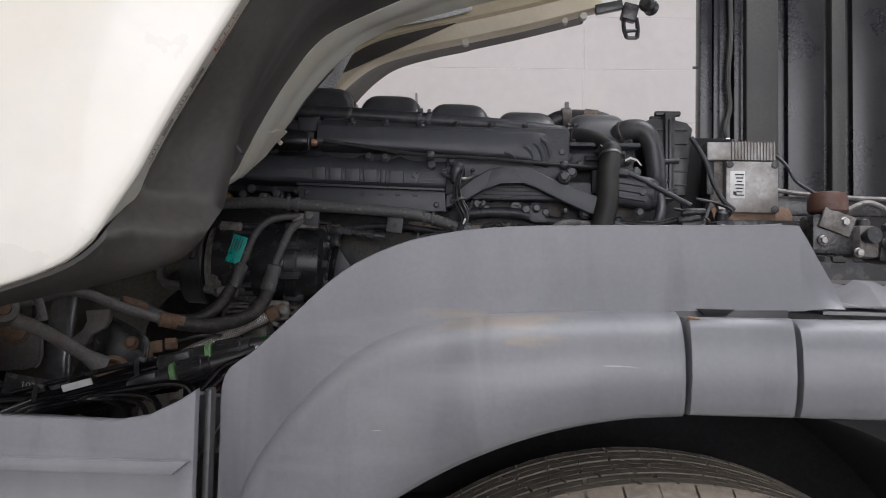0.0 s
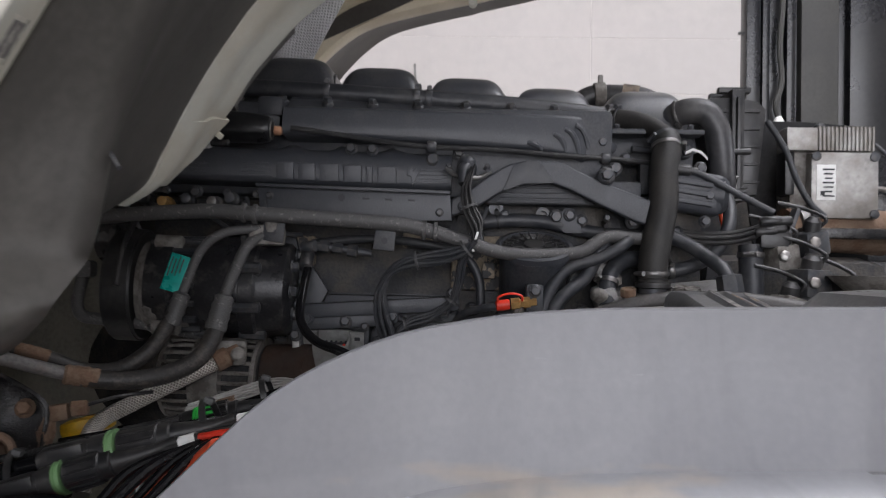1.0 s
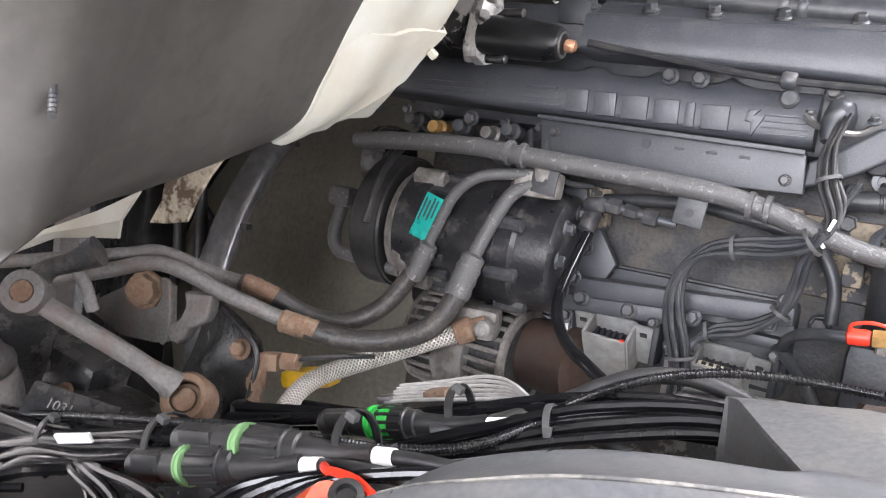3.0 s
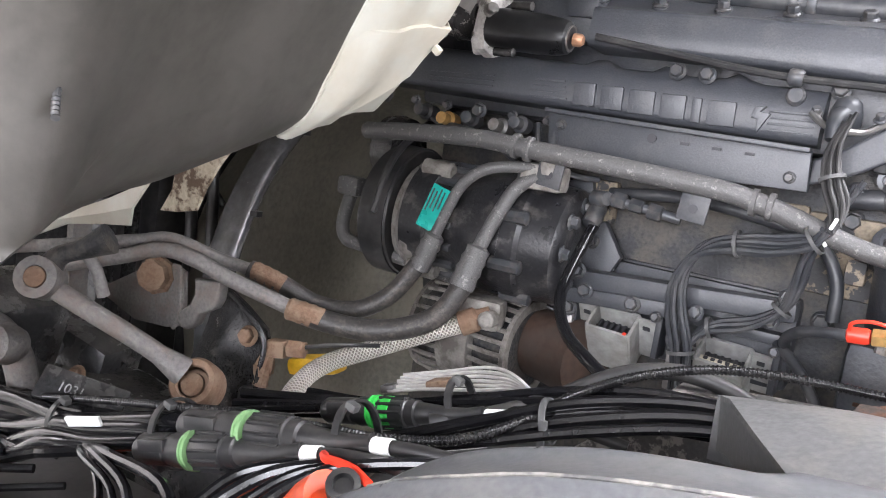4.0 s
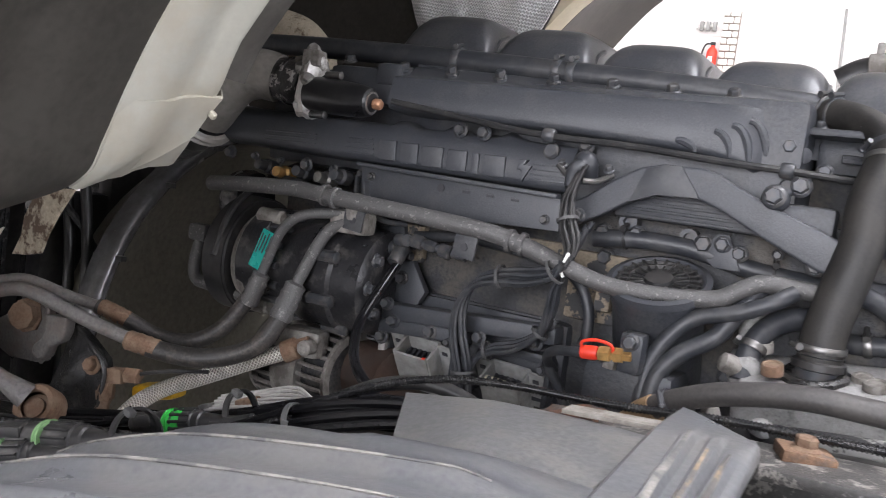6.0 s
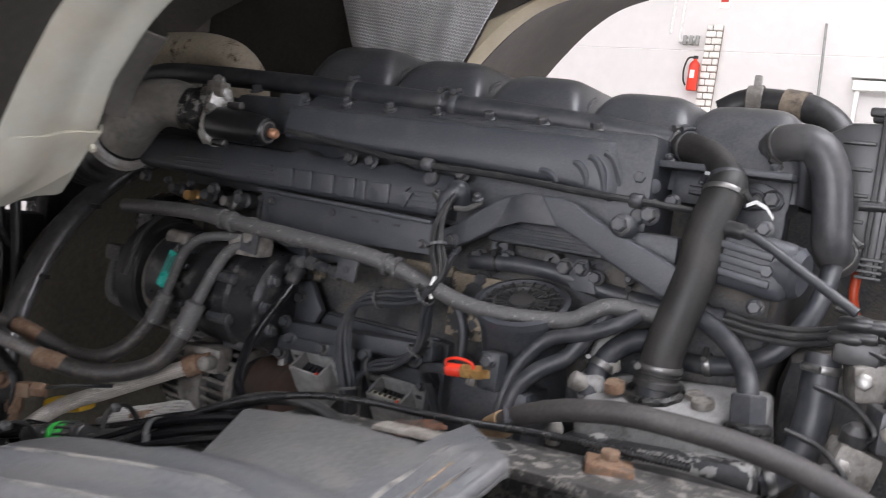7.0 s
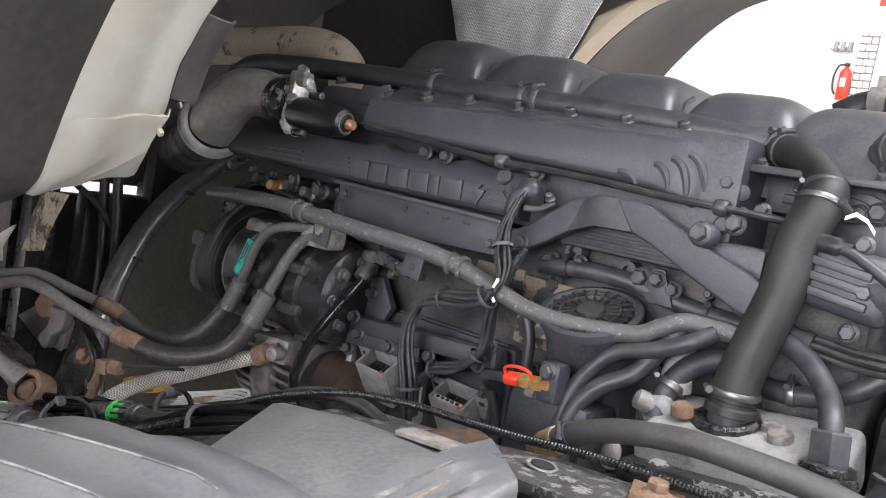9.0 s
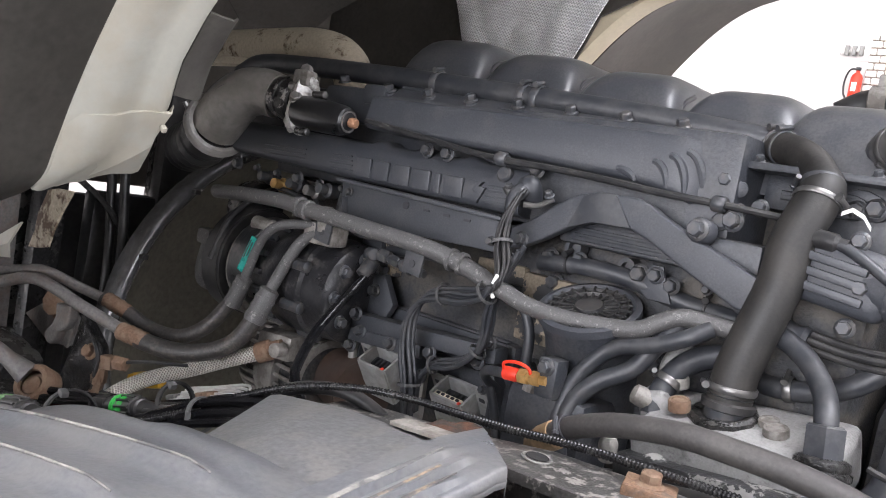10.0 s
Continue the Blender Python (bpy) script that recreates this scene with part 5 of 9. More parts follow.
cover = part("rail_cover", bm, paint, engine, "grey cover with raised bars and fine stripes", 50)
x = -0.362
for w in (0.030, 0.030, 0.034, 0.032, 0.012, 0.034):
    part("raised_bar", boxed((x + w / 2, 1.6500, 1.5375 - 0.02 * (x + 0.2)), (w, 0.006, 0.031), 0.0025, (4, -1.4, 0)), paint, cover)
    x += w + 0.0075
for k in range(4):
    z = 1.5275 + 0.0075 * k
    part("stripe", boxed((-0.398, 1.6505, z + 0.004), (0.055 - 0.004 * k, 0.004, 0.0028), 0.0008, (4, -1.4, 0)), paint, cover)
    part("stripe", boxed((-0.088, 1.6505, z - 0.002), (0.052, 0.004, 0.0028), 0.0008, (4, -1.4, 0)), paint, cover)
    if k < 3:
        part("stripe", boxed((-0.53, 1.6505, z + 0.008), (0.10, 0.003, 0.0024), 0.0008, (4, -1.4, 0)), paint, cover)
part("raised_mark", prism(bmesh.new(), [(-0.131, 1.551), (-0.118, 1.552), (-0.124, 1.545), (-0.112, 1.544), (-0.124, 1.520), (-0.127, 1.536), (-0.134, 1.537)], 1.646, 1.654, 0.0015), paint, cover)
for i in range(11):
    bolt(engine, (-0.66 + 0.052 * i, 1.668, 1.506 - 0.0012 * i), (0, -1, -0.15), BOLT_SMALL if i % 3 else BOLT)

SEAT[0] = Matrix()
# side shield plate with holes
shield = part("side_shield", prism(bmesh.new(), [(-0.393, 1.513), (-0.052, 1.506), (-0.048, 1.458), (-0.385, 1.449)], 1.660, 1.672, 0.003), paint, engine, "flat grey shield plate")
part("shield_lip", boxed((-0.222, 1.653, 1.5105), (0.341, 0.018, 0.006), 0.002, (0, 1.4, 0)), paint, shield)
part("shield_hole", lathed([(0, 0.0062), (0.0015, 0.0062)], (-0.243, 1.6599, 1.4955), (0, -1, 0), 14), ink, shield)
for x in (-0.20, -0.16, -0.12):
    part("shield_slot", boxed((x, 1.6596, 1.4955 - 0.02 * (x + 0.25)), (0.012, 0.002, 0.004), 0.0006), ink, shield)
for x, z in ((-0.370, 1.497), (-0.070, 1.472)):
    bolt(shield, (x, 1.659, z), (0, -1, 0), BOLT_SMALL)
part("shield_web", prism(bmesh.new(), [(-0.375, 1.488), (-0.368, 1.457), (-0.38, 1.457)], 1.648, 1.662, 0.001), paint, shield)

# arched lifting bracket
pts = [(-0.050, 1.497), (-0.020, 1.513), (0.014, 1.539), (0.050, 1.560), (0.078, 1.567), (0.130, 1.567), (0.150, 1.562), (0.168, 1.552), (0.213, 1.532), (0.292, 1.503), (0.335, 1.484), (0.342, 1.462), (0.325, 1.452), (0.281, 1.460), (0.215, 1.489), (0.160, 1.516), (0.125, 1.529), (0.076, 1.526), (0.043, 1.514), (0.003, 1.489), (-0.028, 1.473), (-0.052, 1.466)]
bracket = part("support_bracket", prism(bmesh.new(), pts, 1.672, 1.692, 0.004, 3), paint, engine, "arched grey support bracket with a stepped crown")
# darker plate stands for the shade on the crown's bent facet
part("crown_plate", prism(bmesh.new(), [(0.058, 1.559), (0.082, 1.5665), (0.104, 1.5665), (0.132, 1.528), (0.076, 1.5255), (0.040, 1.512)], 1.6685, 1.674, 0.0015), rubber_grey, bracket)
for x, z in ((-0.028, 1.484), (0.312, 1.472)):
    bolt(bracket, (x, 1.672, z), (0, -1, 0), BOLT_BIG if x > 0.2 else BOLT)
part("bracket_lug", lathed([(-0.02, 0.016), (0.0, 0.016), (0.004, 0.013)], (0.221, 1.672, 1.542), (0, -1, 0.1), 16), paint, bracket)
bolt(bracket, (0.221, 1.668, 1.542), (0, -1, 0.1), BOLT_BIG)
# ribbed rocker side behind the bracket
side = part("ribbed_side", boxed((0.15, 1.722, 1.514), (0.28, 0.04, 0.046), 0.008), cast, engine)
for k in range(5):
    part("side_rib", boxed((0.150 - 0.004 * k, 1.701, 1.496 + 0.009 * k), (0.24 - 0.02 * k, 0.006, 0.0040), 0.0015), cast, side)
for i in range(7):
    bolt(engine, (0.0 + 0.046 * i, 1.712, 1.465 + (0.006 if i % 2 else 0)), (0, -1, 0), (BOLT_BIG, BOLT, BOLT_SMALL)[i % 3])
for x, z in ((0.030, 1.485), (0.115, 1.475)):
    part("sleeve", lathed([(0, 0.013), (0.022, 0.013), (0.022, 0.007), (0.012, 0.007)], (x, 1.735, z), (0, -1, 0), 16), bolt_mat, engine)
# rear end housing with ribs
end = part("end_housing", boxed((0.385, 1.715, 1.518), (0.10, 0.06, 0.075), 0.018, (0, 8, 0), 3), paint, engine, "ribbed grey end housing")
for k in range(3):
    part("housing_rib", boxed((0.378, 1.683, 1.500 + 0.017 * k), (0.066, 0.010, 0.010), 0.003, (0, 8, 0)), paint, end)
part("housing_cap", lathed([(-0.02, 0.034), (0.012, 0.033), (0.02, 0.026)], (0.425, 1.715, 1.515), (1, -0.2, -0.1), 20), paint, end)
for x, y, z in ((0.358, 1.715, 1.533), (0.341, 1.715, 1.499), (0.243, 1.715, 1.560), (0.392, 1.70, 1.562), (0.405, 1.69, 1.512), (0.398, 1.69, 1.466)):
    bolt(engine, (x, y, z), (0, -1, 0.05), BOLT_BIG if x < 0.36 else BOLT)
flange = part("oval_flange", prism(bmesh.new(), [(0.352 + 0.026 * math.cos(a * math.pi / 8), 1.600 + 0.015 * math.sin(a * math.pi / 8)) for a in range(16)], 1.764, 1.788, 0.003), paint, engine)
bolt(flange, (0.365, 1.764, 1.598))
part("flange_pipe", tubed([(0.28, 1.752, 1.602), (0.345, 1.764, 1.601)], 0.006, 8), cast, flange)

part("flaked_paint", boxed((-0.335, 1.735, 1.40), (0.07, 0.02, 0.06), 0.006), peel, engine)
part("flaked_paint", boxed((0.0, 1.735, 1.385), (0.10, 0.02, 0.10), 0.006), peel, engine)
part("flaked_paint", boxed((-0.095, 1.738, 1.425), (0.09, 0.02, 0.03), 0.006), peel, engine)
for k in range(4):
    part("fuel_line", tubed([(-0.60 + 0.06 * k, 1.69, 1.495), (-0.58 + 0.06 * k, 1.672, 1.478 - 0.008 * k), (-0.50 + 0.05 * k, 1.672, 1.468 - 0.012 * k), (-0.44 + 0.04 * k, 1.70, 1.43)], 0.0042, 8), bolt_mat, engine)
for k, (x, z) in enumerate(((-0.60, 1.49), (-0.56, 1.482), (-0.52, 1.488), (-0.47, 1.483), (-0.44, 1.49))):
    part("injector_union", lathed([(-0.02, 0.012), (0.0, 0.013), (0.004, 0.009), (0.02, 0.009), (0.021, 0.006)], (x, 1.672, z), (0.1 * (k % 3 - 1), -1, 0.1), 10), (bolt_mat, brass, bolt_mat, steel, bolt_mat)[k], engine)
part("lower_line", tubed([(-0.30, 1.70, 1.415), (-0.2, 1.695, 1.425), (-0.1, 1.69, 1.418), (-0.03, 1.69, 1.40), (0.0, 1.69, 1.36), (0.005, 1.69, 1.31)], 0.008, 10), rubber_grey, engine)
part("block_rib", boxed((-0.33, 1.735, 1.30), (0.02, 0.03, 0.22), 0.006), cast, engine)
part("block_plate", prism(bmesh.new(), [(-0.335, 1.37), (-0.30, 1.375), (-0.27, 1.33), (-0.30, 1.27), (-0.345, 1.28)], 1.70, 1.715, 0.004), paint, engine)
bolt(engine, (-0.315, 1.70, 1.345), (0, -1, 0), BOLT)
for x, z in ((0.0, 1.43), (0.05, 1.325), (-0.01, 1.30), (0.06, 1.27), (0.175, 1.36), (0.19, 1.30)):
    bolt(engine, (x, 1.735, z), (0, -1, 0), BOLT_BIG)

ov = part("oval_flange", prism(bmesh.new(), [(0.372 + 0.026 * math.cos(radians(a)), 1.605 + 0.017 * math.sin(radians(a)) - 0.006 * math.cos(radians(a))) for a in range(0, 360, 30)], 1.772, 1.784, 0.003), paint, engine)
bolt(ov, (0.384, 1.771, 1.601), (0, -1, 0.1), BOLT_BIG)
part("flange_rod", tubed([(0.335, 1.765, 1.614), (0.364, 1.770, 1.608)], 0.005, 8), bolt_mat, ov)
# throttle valve and elbow at the front end of the manifold
bare_alu = material("bare_stained_aluminium", (0.55, 0.54, 0.52), 0.45, 0.3, dirt=(0.10, 0.09, 0.08), amount=0.8, scale=34, fine=160, bump=0.35, edge=(0.52, 0.64))
sooty = material("sooty_peeling_casting", (0.020, 0.019, 0.019), 0.35, 0.1, dirt=(0.30, 0.285, 0.27), amount=0.85, scale=60, fine=260, bump=0.6, vary=0.4, edge=(0.55, 0.585), spread=0.1)
black_can = material("gloss_black_can", (0.007, 0.007, 0.008), 0.3, dirt=(0.03, 0.03, 0.03), amount=0.4, scale=20, bump=0.08)
copper = material("dull_copper", (0.42, 0.22, 0.13), 0.42, 0.5, dirt=(0.2, 0.12, 0.08), amount=0.5, scale=60)
throttle = thing("throttle_valve", (-0.50, 1.62, 1.60), "stained aluminium throttle valve with a black actuator", "throttle valve")
flange_pts = [(-0.045, 1.672), (-0.028, 1.680), (-0.012, 1.668), (-0.006, 1.652), (-0.022, 1.640), (-0.030, 1.622), (-0.028, 1.602), (-0.014, 1.590), (-0.012, 1.578), (-0.028, 1.573), (-0.048, 1.582), (-0.054, 1.605), (-0.050, 1.640)]
bm = prism(bmesh.new(), flange_pts, -0.011, 0.011, 0.003)
bmesh.ops.transform(bm, matrix=pose(-0.470, 1.650, 0, 0, 0, 72), verts=bm.verts)
part("valve_flange", bm, bare_alu, throttle, "bare aluminium flange with stains")
part("valve_flange", boxed((-0.508, 1.645, 1.632), (0.022, 0.062, 0.082), 0.010, (0, -8, 12)), alu, throttle)
part("flange_block", boxed((-0.478, 1.618, 1.668), (0.030, 0.030, 0.026), 0.006, (0, 0, 12)), alu, throttle)
part("valve_body", lathed([(-0.004, 0.022), (0.004, 0.033), (0.035, 0.037), (0.055, 0.035), (0.062, 0.028)], (-0.565, 1.628, 1.636), (1, 0.1, -0.12), 20), sooty, throttle, "sooty peeling valve body")
part("valve_rib", lathed([(-0.003, 0.034), (-0.002, 0.039), (0.002, 0.039), (0.003, 0.034)], (-0.530, 1.6315, 1.632), (1, 0.1, -0.12), 24, False), sooty, throttle)
for x, y, z, r in ((-0.500, 1.618, 1.652, 0.012), (-0.470, 1.622, 1.664, 0.009), (-0.492, 1.610, 1.592, 0.008)):
    part("flange_boss", lathed([(-0.016, r * 1.2), (0.006, r), (0.010, r * 0.6)], (x, y, z), (0.15, -0.75, 0.6), 12), bare_alu, throttle)
part("actuator", lathed([(-0.020, 0.026), (-0.006, 0.0275), (0.05, 0.0265), (0.080, 0.0245), (0.092, 0.0215), (0.097, 0.013)], (-0.455, 1.617, 1.612), (1, 0.04, -0.05), 22), black_can, throttle, "black actuator cylinder")
for dx, dy, dz in ((0.004, 0.006, 0.034), (-0.004, -0.012, -0.030)):
    part("lug", lathed([(-0.014, 0.0060), (0.016, 0.0060), (0.017, 0.0040)], (-0.440 + dx, 1.612 + dy, 1.610 + dz), (1, -0.1, 0), 10), black_metal, throttle)
part("copper_nut", lathed([(0, 0.0085), (0.010, 0.0085), (0.013, 0.006)], (-0.356, 1.622, 1.6062), (1, 0.04, -0.05), 8), copper, throttle)
part("end_ring", lathed([(-0.003, 0.014), (-0.003, 0.0175), (0.003, 0.0175), (0.003, 0.014)], (-0.362, 1.621, 1.607), (1, 0.04, -0.05), 16, False), steel, throttle)
for x, y, z in ((-0.490, 1.628, 1.682), (-0.470, 1.598, 1.632)):
    bolt(throttle, (x, y, z), (0.5, -0.7, 0.4), BOLT_STEEL)
elbow = thing("intake_elbow", (-0.72, 1.64, 1.55), "grey cast intake elbow with a V-band clamp", "pipe elbow")
part("elbow_pipe", tubed([(-0.555, 1.630, 1.634), (-0.588, 1.620, 1.638), (-0.622, 1.608, 1.629), (-0.655, 1.603, 1.602), (-0.692, 1.612, 1.570)], lambda t: 0.039 + 0.010 * t, 24, 6), material("bare_grey_casting", (0.25, 0.235, 0.215), 0.5, 0.35, dirt=(0.12, 0.105, 0.09), amount=0.5, scale=12, bump=0.2), elbow)
ring = part("v_band", lathed([(-0.014, 0.049), (-0.014, 0.056), (-0.010, 0.061), (-0.006, 0.0565), (-0.001, 0.0565), (0.003, 0.062), (0.008, 0.060), (0.010, 0.049)], (-0.697, 1.613, 1.567), (-0.88, 0.285, -0.40), 40, False), alu_clean, elbow, "bright steel V-band")
for a in (0.0, 0.02):
    part("band_bolt", lathed([(-0.014, 0.005), (0.016, 0.005)], (-0.720 + a * 0.6, 1.565, 1.585 - a), (-0.2, -0.5, 0.8), 8), bright, ring)
part("casting_line", tubed([(-0.566, 1.588, 1.642), (-0.597, 1.576, 1.645), (-0.630, 1.565, 1.635), (-0.658, 1.560, 1.612)], 0.0016, 6), bolt_mat, elbow)
part("rubber_sleeve", tubed([(-0.702, 1.614, 1.565), (-0.745, 1.628, 1.545), (-0.79, 1.645, 1.530), (-0.88, 1.68, 1.515)], lambda t: 0.049 + 0.003 * math.sin(t * 34), 18, 14), rubber, elbow)

# ---- front of the engine: shroud, compressor, alternator ----
shroud = thing("fan_shroud", (-1.0, 2.05, 0.7), "dusty dark olive fan shroud with a worn grey rim", "fan shroud")
part("shroud_cone", lathed([(0.0, 0.455), (-0.03, 0.445), (-0.17, 0.40), (-0.24, 0.22), (-0.24, 0.001)], (-0.865, 2.02, 1.10), (1, 0, 0), 56, False), shroud_mat, shroud, angle=60)
part("shroud_rim", lathed([(-0.045, 0.474), (-0.004, 0.478), (0.006, 0.473), (0.010, 0.462), (0.002, 0.450), (-0.03, 0.444)], (-0.865, 2.02, 1.10), (1, 0, 0), 64, False), rim_mat, shroud, "rubbed grey rim", 60)
part("shroud_panel", boxed((-1.14, 2.205, 1.1), (0.05, 0.87, 1.05), 0.02), black_plastic, shroud)
part("shroud_side", boxed((-1.14, 1.695, 0.98), (0.05, 0.15, 0.80), 0.012), black_plastic, shroud)
for a in (118, 135, 156):
    part("rim_clip", boxed((-0.853, 2.02 + 0.462 * math.cos(radians(a)), 1.10 + 0.462 * math.sin(radians(a))), (0.02, 0.014, 0.010), 0.002), black_plastic, shroud)
rad_sup = thing("radiator_support", (-1.2, 1.35, 0.9), "dark steel radiator side support", "support")
part("support_post", boxed((-1.13, 1.52, 1.25), (0.03, 0.05, 0.60), 0.006, (0, 0, 20)), black_metal, rad_sup)
part("support_post", boxed((-1.05, 1.42, 1.22), (0.018, 0.035, 0.5), 0.005, (4, 6, 0)), arm_mat, rad_sup)
part("support_stay", tubed([(-1.12, 1.56, 1.42), (-1.02, 1.60, 1.36), (-0.97, 1.64, 1.28)], 0.007, 8), black_metal, rad_sup)
for x, z in ((-1.052, 1.40), (-1.002, 1.42)):
    part("support_pipe", tubed([(x - 0.01, 1.62, z + 0.06), (x + 0.006, 1.62, z - 0.02), (x + 0.03, 1.62, z - 0.17), (x + 0.03, 1.62, z - 0.45)], 0.0105, 10), black_plastic, rad_sup)
part("support_plate", boxed((-1.20, 1.45, 1.2), (0.02, 0.30, 0.5), 0.008), black_metal, rad_sup)

ac = thing("air_compressor", (-0.46, 1.67, 1.24), "dark air-conditioning compressor with a belt pulley", "compressor")
AX, AY, AZ = -0.46, 1.675, 1.335
body = part("compressor_body", lathed([(-0.115, 0.05), (-0.11, 0.083), (-0.07, 0.086), (-0.066, 0.080), (-0.02, 0.079), (0.0, 0.088), (0.035, 0.090), (0.05, 0.088), (0.052, 0.092), (0.075, 0.092), (0.08, 0.086), (0.125, 0.082), (0.135, 0.07), (0.137, 0.03)], (AX, AY, AZ), (1, 0.05, -0.03), 36), material("dark_compressor_cast", (0.020, 0.020, 0.022), 0.3, 0.2, dirt=(0.13, 0.12, 0.11), amount=0.5, scale=34, fine=200, bump=0.3, edge=(0.52, 0.68)), ac)
for k in range(9):
    a = radians(90 + 22 * k)
    part("body_rib", boxed((AX - 0.045, AY + 0.083 * math.cos(a), AZ + 0.083 * math.sin(a)), (0.05, 0.010, 0.010), 0.003, (math.degrees(a), 0, 0)), rubber_grey, body)
for k in range(8):
    a = radians(95 + 45 * k)
    bolt(body, (AX + 0.138, AY + 0.058 * math.cos(a), AZ + 0.058 * math.sin(a)), (1, 0, 0), BOLT)
    if k in (0, 1, 2, 3):
        part("through_bolt", lathed([(-0.02, 0.010), (0.024, 0.010), (0.026, 0.006)], (AX + 0.068, AY + 0.088 * math.cos(a + 0.3), AZ + 0.088 * math.sin(a + 0.3)), (1, 0, 0), 8), bolt_mat, body)
pul = part("pulley", lathed([(-0.030, 0.03), (-0.030, 0.095), (-0.018, 0.098), (-0.014, 0.091), (-0.010, 0.098), (-0.006, 0.091), (-0.002, 0.098), (0.002, 0.091), (0.006, 0.098), (0.010, 0.091), (0.014, 0.098), (0.02, 0.096), (0.02, 0.05)], (AX - 0.152, AY + 0.005, AZ), (1, 0.05, -0.03), 40), rubber, ac)
part("belt_run", lathed([(-0.024, 0.094), (-0.024, 0.100), (0.016, 0.100), (0.016, 0.094)], (AX - 0.152, AY + 0.005, AZ), (1, 0.05, -0.03), 40, False), rubber, pul)
part("clutch_plate", lathed([(-0.01, 0.02), (-0.01, 0.078), (0.0, 0.08), (0.012, 0.076)], (AX - 0.118, AY, AZ), (1, 0.05, -0.03), 32), alu, ac)
front = part("front_housing", lathed([(0, 0.060), (0.002, 0.082), (0.012, 0.0875), (0.030, 0.0875), (0.036, 0.0835), (0.078, 0.0815), (0.084, 0.076)], (AX - 0.120, AY, AZ), (1, 0.05, -0.03), 36), material("stained_cast_housing", (0.23, 0.215, 0.20), 0.5, 0.3, dirt=(0.075, 0.068, 0.06), amount=0.75, scale=30, fine=150, bump=0.4, edge=(0.45, 0.62), spread=0.2), ac, "stained cast front housing")
for a in (55, 122, 232, 285):
    ca, sa = math.cos(radians(a)), math.sin(radians(a))
    part("lug", lathed([(-0.012, 0.014), (0.03, 0.014), (0.034, 0.010)], (AX - 0.085, AY + 0.088 * ca, AZ + 0.088 * sa), (1, 0.05, -0.03), 12), alu, front)
    bolt(front, (AX - 0.098, AY + 0.088 * ca, AZ + 0.088 * sa), (-1, 0, 0), BOLT_SMALL)
lab = boxed((-0.510, 1.589, 1.358), (0.032, 0.003, 0.064), 0.0012, (-6, 16, 3))
tag = part("label", lab, teal, ac, "teal foil label with printed bars")
for k in range(4):
    part("label_bar", boxed((-0.518 + 0.0065 * k, 1.5863, 1.370), (0.0020, 0.001, 0.034 - 0.008 * (k % 2)), 0.0002, (-6, 16, 3)), tie_mat, tag)
part("label_block", boxed((-0.5165, 1.586, 1.337), (0.024, 0.001, 0.018), 0.0003, (-6, 16, 3)), material("light_teal_print", (0.05, 0.62, 0.50), 0.35, bump=0.05, vary=0.1), tag)
part("hose_block", boxed((-0.362, 1.615, 1.425), (0.06, 0.045, 0.035), 0.008, (0, 0, 10)), alu, ac)
part("hose_block_cap", lathed([(-0.015, 0.014), (0.018, 0.014), (0.022, 0.010)], (-0.35, 1.60, 1.447), (0, -0.2, 1), 14), alu, ac)
part("belt", tubed([(AX - 0.145, AY - 0.098, AZ), (AX - 0.145, AY - 0.06, AZ + 0.085), (AX - 0.145, AY + 0.05, AZ + 0.15), (AX - 0.145, AY + 0.2, AZ + 0.19)], 0.006, 8), rubber, ac)
part("idler", lathed([(-0.02, 0.035), (-0.02, 0.05), (0.0, 0.054), (0.02, 0.05), (0.02, 0.035)], (-0.66, 1.70, 1.425), (1, 0, 0), 24), black_metal, ac)
part("mount_plate", prism(bmesh.new(), [(-0.38, 1.42), (-0.335, 1.43), (-0.322, 1.38), (-0.325, 1.27), (-0.36, 1.26)], 1.715, 1.74, 0.004), paint, ac)

alt = thing("alternator", (-0.48, 1.68, 1.10), "corroded aluminium alternator with cooling slots", "alternator")
ALT, ALX = Vector((-0.465, 1.70, 1.170)), Vector((1, -0.08, 0)).normalized()
part("alternator_core", lathed([(-0.085, 0.02), (-0.085, 0.062), (0.085, 0.062), (0.085, 0.02)], ALT, ALX, 28), block_mat, alt, "dark windings")
part("stator_ring", lathed([(-0.030, 0.063), (-0.028, 0.078), (0.026, 0.078), (0.028, 0.063)], ALT, ALX, 36, False), alu, alt)
for s0, s1 in ((-0.088, -0.078), (0.078, 0.088)):
    part("end_ring", lathed([(s0, 0.050), (s0, 0.070), (s0 + 0.003, 0.074), (s1, 0.074), (s1, 0.060)], ALT, ALX, 36, False), alu, alt)
    part("hub", lathed([(s0, 0.018), (s0 - 0.004, 0.026), (s1 + 0.004, 0.026), (s1, 0.018)], ALT, ALX, 20), alu, alt)
aw = ALX.cross(Vector((0, 0, 1))).normalized()
for k in range(26):
    a = 2 * math.pi * k / 26
    rad = Vector((0, 0, 1)) * math.sin(a) + aw * math.cos(a)
    for s0, s1 in ((-0.082, -0.028), (0.026, 0.082)):
        part("vent_slat", tubed([ALT + ALX * s0 + rad * 0.0705, ALT + ALX * (s0 + s1) / 2 + rad * 0.074, ALT + ALX * s1 + rad * 0.0725], 0.0038, 6, 2), alu, alt)
part("terminal_block", boxed((-0.43, 1.62, 1.225), (0.07, 0.05, 0.045), 0.012, (0, 0, 15)), alu, alt)
part("terminal_cap", lathed([(0, 0.012), (0.02, 0.012), (0.024, 0.008)], (-0.40, 1.598, 1.225), (0.1, -1, 0), 12), alu, alt)
